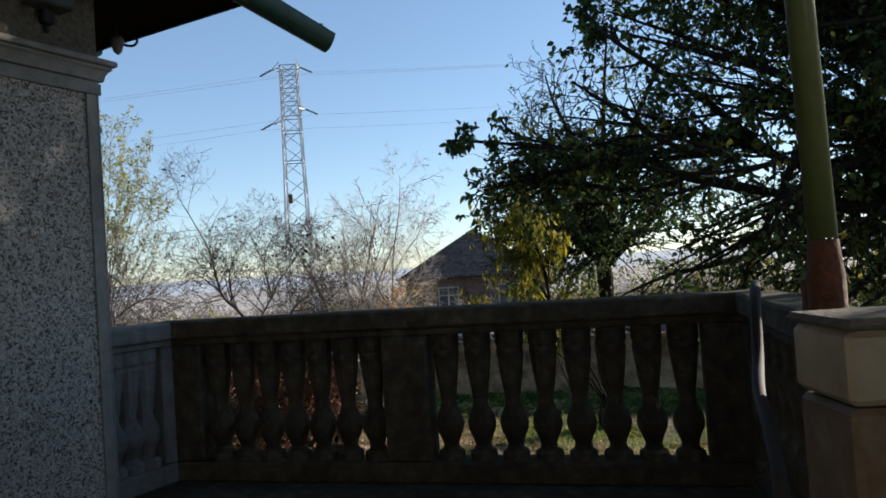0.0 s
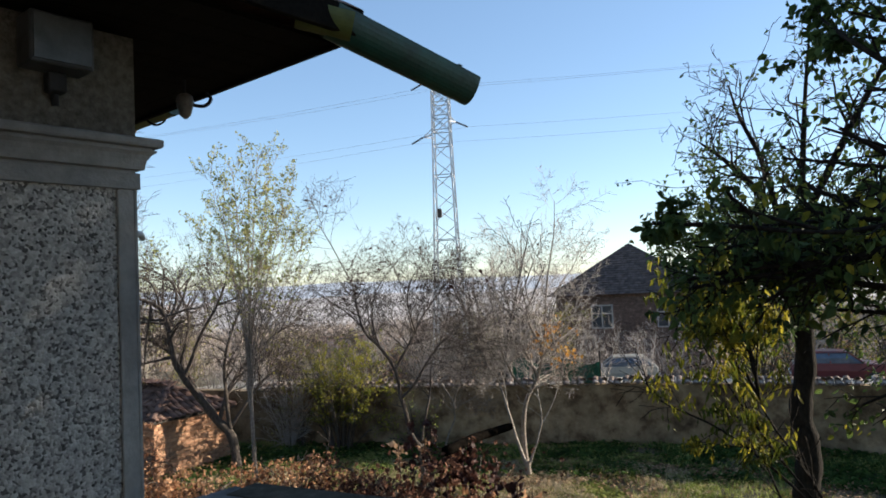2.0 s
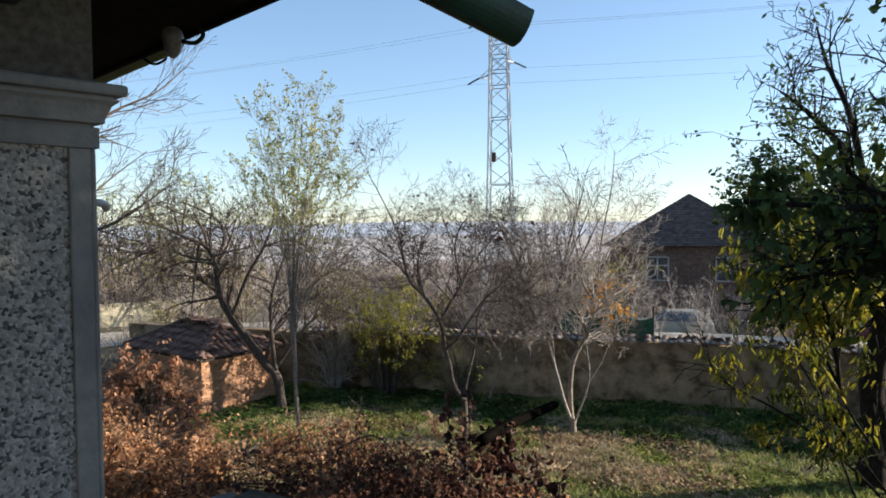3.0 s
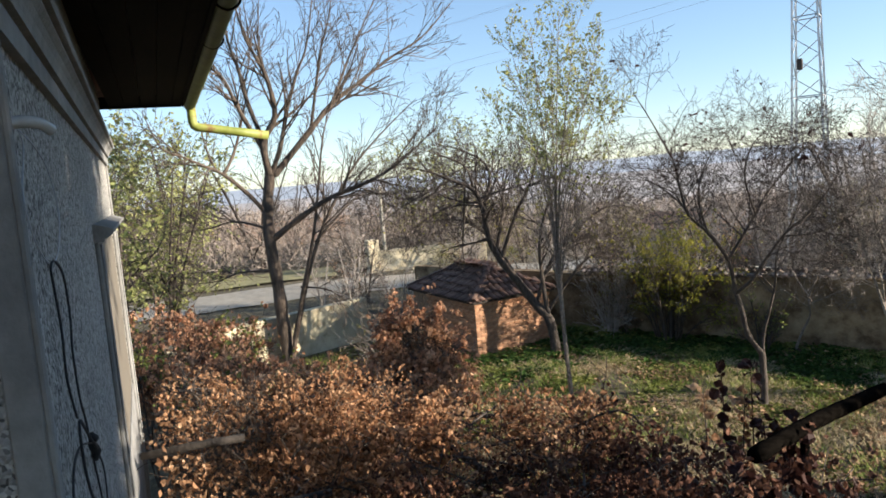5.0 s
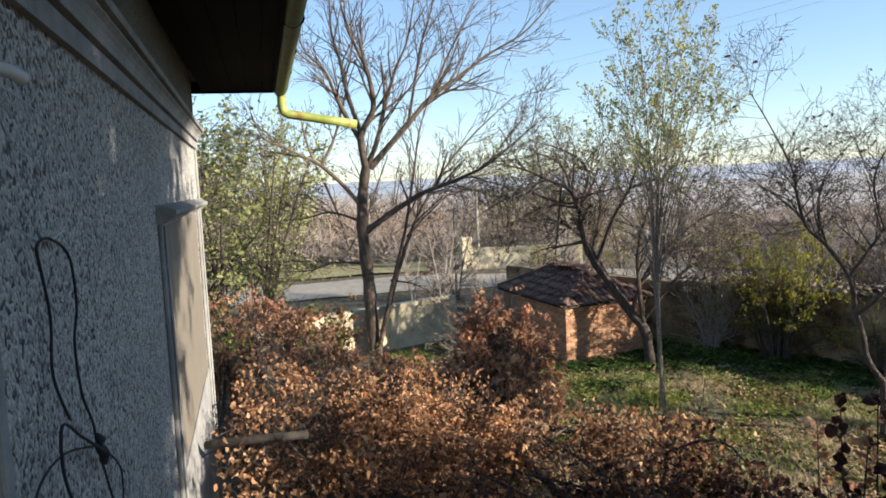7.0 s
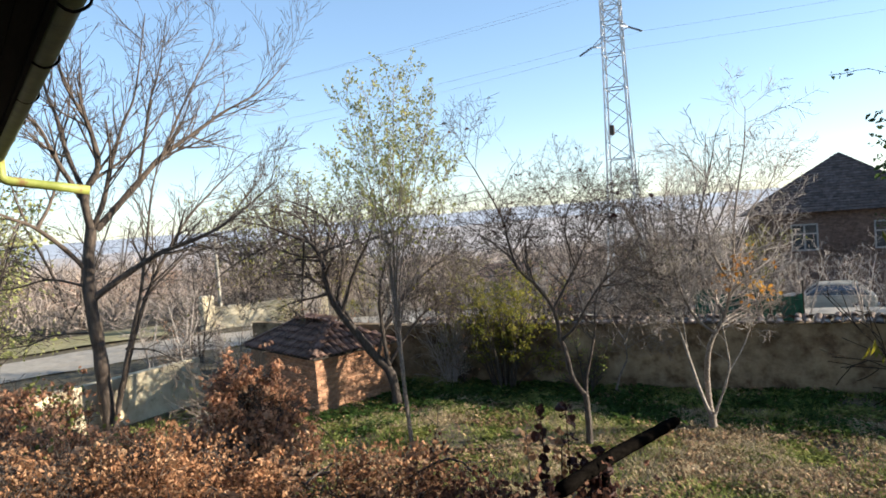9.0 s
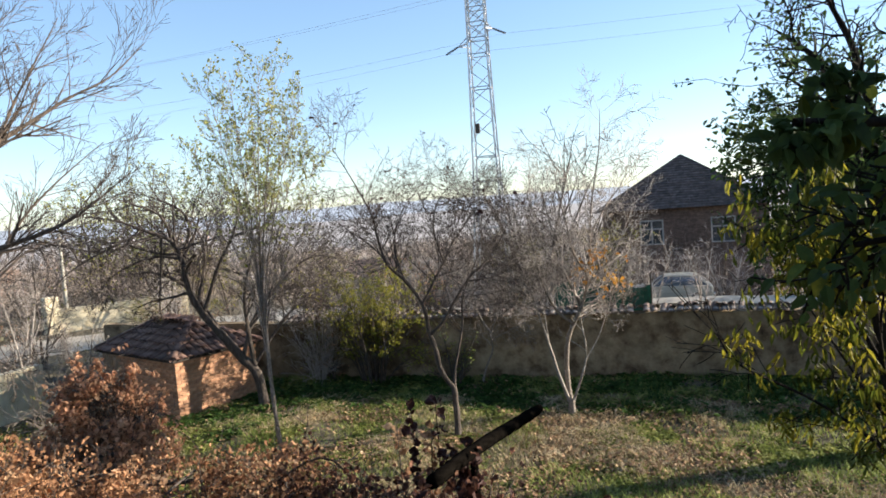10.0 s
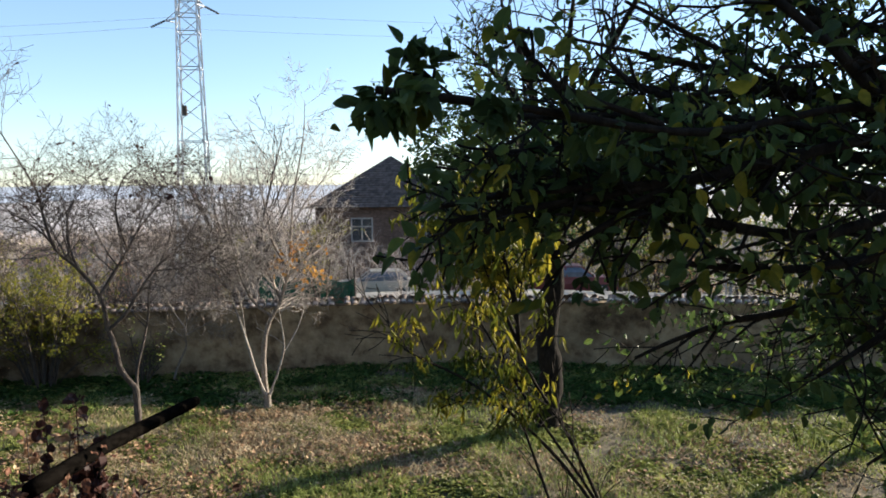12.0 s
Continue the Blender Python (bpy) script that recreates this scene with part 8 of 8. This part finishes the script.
def make_grass():
    rng = random.Random(301)
    V, F = [], []
    n = 0
    while n < 96000:
        x, y = rng.uniform(-20, 5), rng.uniform(6.5, 22)
        if not in_garden(x, y):
            continue
        thick = smooth01(noise.noise((x * 0.7, y * 0.7, 11.0)) * 1.6 + 0.45)
        if rng.random() > 0.25 + 0.75 * thick:
            continue
        n += 1
        z = ground_z(x, y)
        h = rng.uniform(0.03, 0.13) * (0.5 + 1.0 * thick)
        a = rng.uniform(0, 6.28)
        dx, dy = math.cos(a), math.sin(a)
        l = rng.uniform(0.2, 1.6) * h
        wd = rng.uniform(0.005, 0.012)
        k = len(V)
        V += [(x - dy * wd, y + dx * wd, z - 0.01), (x + dy * wd, y - dx * wd, z - 0.01), (x + dx * l, y + dy * l, z + h)]
        F.append((k, k + 1, k + 2))
    tagged(from_lists("grass", V, F, L_GRASS), "short patchy green and straw coloured grass", "grass", kind="stuff")
    V, F = [], []
    n = 0
    # Pale litter is thinned near the wall so the shade there stays dark.
    while n < 50000:
        x, y = rng.uniform(-20, 5), rng.uniform(6.0, 21)
        if not in_garden(x, y) or rng.random() > (0.08 + 0.92 * smooth01(noise.noise((x * 0.55, y * 0.55, 21.0)) * 2.6 + 0.42)) * ((0.35 if x > -6 else 1.0) if in_garden(x, y + 2.2) else 0.25):
            continue
        n += 1
        p = V3(x, y, ground_z(x, y) + rng.uniform(0.01, 0.06))
        d = any_dir(rng)
        d.z *= 0.35
        L = rng.uniform(0.03, 0.095)
        leaf(V, F, p, d.normalized(), (any_dir(rng) * 0.6 + V3(0, 0, 1)).normalized(), L, L * 0.6, curl=rng.uniform(-0.3, 0.3))
    tagged(from_lists("leaf_litter", V, F, L_LITTER), "scattered dry fallen leaves on the grass", "leaves", kind="stuff")
    V, F = [], []
    for _ in range(8200):
        for tries in range(20):
            x, y = rng.uniform(-19.5, 4), rng.uniform(8, 20.5)
            if in_garden(x, y) and rng.random() < smooth01(noise.noise((x * 0.8, y * 0.8, 31.0)) * 3.2 + 0.25 + 0.25 * smooth01((-12.5 - x) / 2)):
                break
        else:
            continue
        lush = 1.35 if x < -13.5 and rng.random() < 0.6 else rng.uniform(0.7, 1.15)
        for _ in range(rng.randint(8, 22)):
            q = V3(x + rng.gauss(0, 0.12), y + rng.gauss(0, 0.12), 0)
            q.z = ground_z(q.x, q.y)
            a = rng.uniform(0, 6.28)
            d = V3(math.cos(a), math.sin(a), rng.uniform(0.1, 1.1)).normalized()
            L = rng.uniform(0.04, 0.125) * lush
            leaf(V, F, q, d, V3(0, 0, 1), L, L * rng.uniform(0.35, 0.6), curl=0.3)
    tagged(from_lists("weeds", V, F, L_WEED), "clumps of fresh green weeds in the grass", "weeds", kind="stuff")
    # matted dead grass, lying over in swathes
    V, F = [], []
    n = 0
    while n < 50000:
        x, y = rng.uniform(-16, 4), rng.uniform(7.0, 17)
        if not in_garden(x, y + 2.0) or rng.random() > (0.3 if x > -7 else 1.0) * smooth01(noise.noise((x * 0.5, y * 0.62, 41.0)) * 3.0 + 0.34 + 0.5 * noise.noise((x * 2.1, y * 2.1, 43.0))):
            continue
        n += 1
        a = 6.28 * noise.noise((x * 0.35, y * 0.35, 45.0)) + rng.gauss(0, 0.9)
        h, l, wd = rng.uniform(0.015, 0.10), rng.uniform(0.06, 0.24), rng.uniform(0.003, 0.007)
        dx, dy, z = math.cos(a), math.sin(a), ground_z(x, y)
        k = len(V)
        V += [(x - dy * wd, y + dx * wd, z), (x + dy * wd, y - dx * wd, z), (x + 0.5 * l * dx + dy * wd, y + 0.5 * l * dy - dx * wd, z + h), (x + 0.5 * l * dx - dy * wd, y + 0.5 * l * dy + dx * wd, z + h), (x + l * dx, y + l * dy, z + 0.45 * h)]
        F += [(k, k + 1, k + 2, k + 3), (k + 3, k + 2, k + 4)]
    tagged(from_lists("dead_grass", V, F, L_STRAW), "mats of straw coloured dead grass", "grass", kind="stuff")
    # lush growth along the wall foot and round the shed, darkened for the wall's shade
    V, F = [], []
    n = 0
    while n < 3400:
        x, y = rng.uniform(-19, 5), rng.uniform(8.5, 22)
        by_wall = in_garden(x, y) and not in_garden(x, y + 3.2)
        by_shed = abs(x + 15.9) < 1.1 and 10.0 < y < 15.0
        if not ((by_wall or by_shed) and in_garden(x, y)) or rng.random() > smooth01(noise.noise((x * 0.9, y * 0.9, 51.0)) * 2.5 + 0.6):
            continue
        n += 1
        big = rng.choice((0.8, 1.0, 1.0, 1.5))
        for _ in range(rng.randint(10, 20)):
            q = V3(x + rng.gauss(0, 0.13), y + rng.gauss(0, 0.13), 0)
            q.z = ground_z(q.x, q.y)
            a = rng.uniform(0, 6.28)
            L = rng.uniform(0.06, 0.15) * big
            leaf(V, F, q, V3(math.cos(a), math.sin(a), rng.uniform(0.3, 1.4)).normalized(), V3(0, 0, 1), L, L * rng.uniform(0.3, 0.55), curl=0.35)
    tagged(from_lists("weeds", V, F, L_LUSH), "lush weeds along the foot of the wall, wall shade in their colour", "weeds", kind="stuff")


make_grass()


# ---- coping tiles of the garden wall ----
def make_coping():
    rng = random.Random(401)
    tile = half_tile_mesh("tile", 0.40, 0.086, 0.07, M_COPING, 5)
    for a, b in zip(WALL_LINE[1:], WALL_LINE[2:]):
        d = (b - a)
        n = int(d.length / 0.185)
        d.normalize()
        ang = math.atan2(d.y, d.x)
        for i in range(n):
            p = a + d * (0.185 * (i + 0.5))
            if p.x > 3.5 or p.x < -19:
                continue
            for side in (0, 1):
                if rng.random() < 0.05:
                    continue
                nrm = Vector((d.y, -d.x, 0)) * (1 if side == 0 else -1)
                o = new("tile", tile)
                o.parent = GARDEN_WALL
                q = p + nrm * 0.27 + d * rng.uniform(-0.012, 0.012)
                o.matrix_local = Matrix.Translation((q.x, q.y, WALL_H + 0.015 + rng.uniform(-0.022, 0.022))) @ Matrix.Rotation(ang + (math.pi if side else 0) + rng.uniform(-0.13, 0.13), 4, "Z") @ Matrix.Rotation(radians(18) + rng.uniform(-0.06, 0.06), 4, "X")


make_coping()
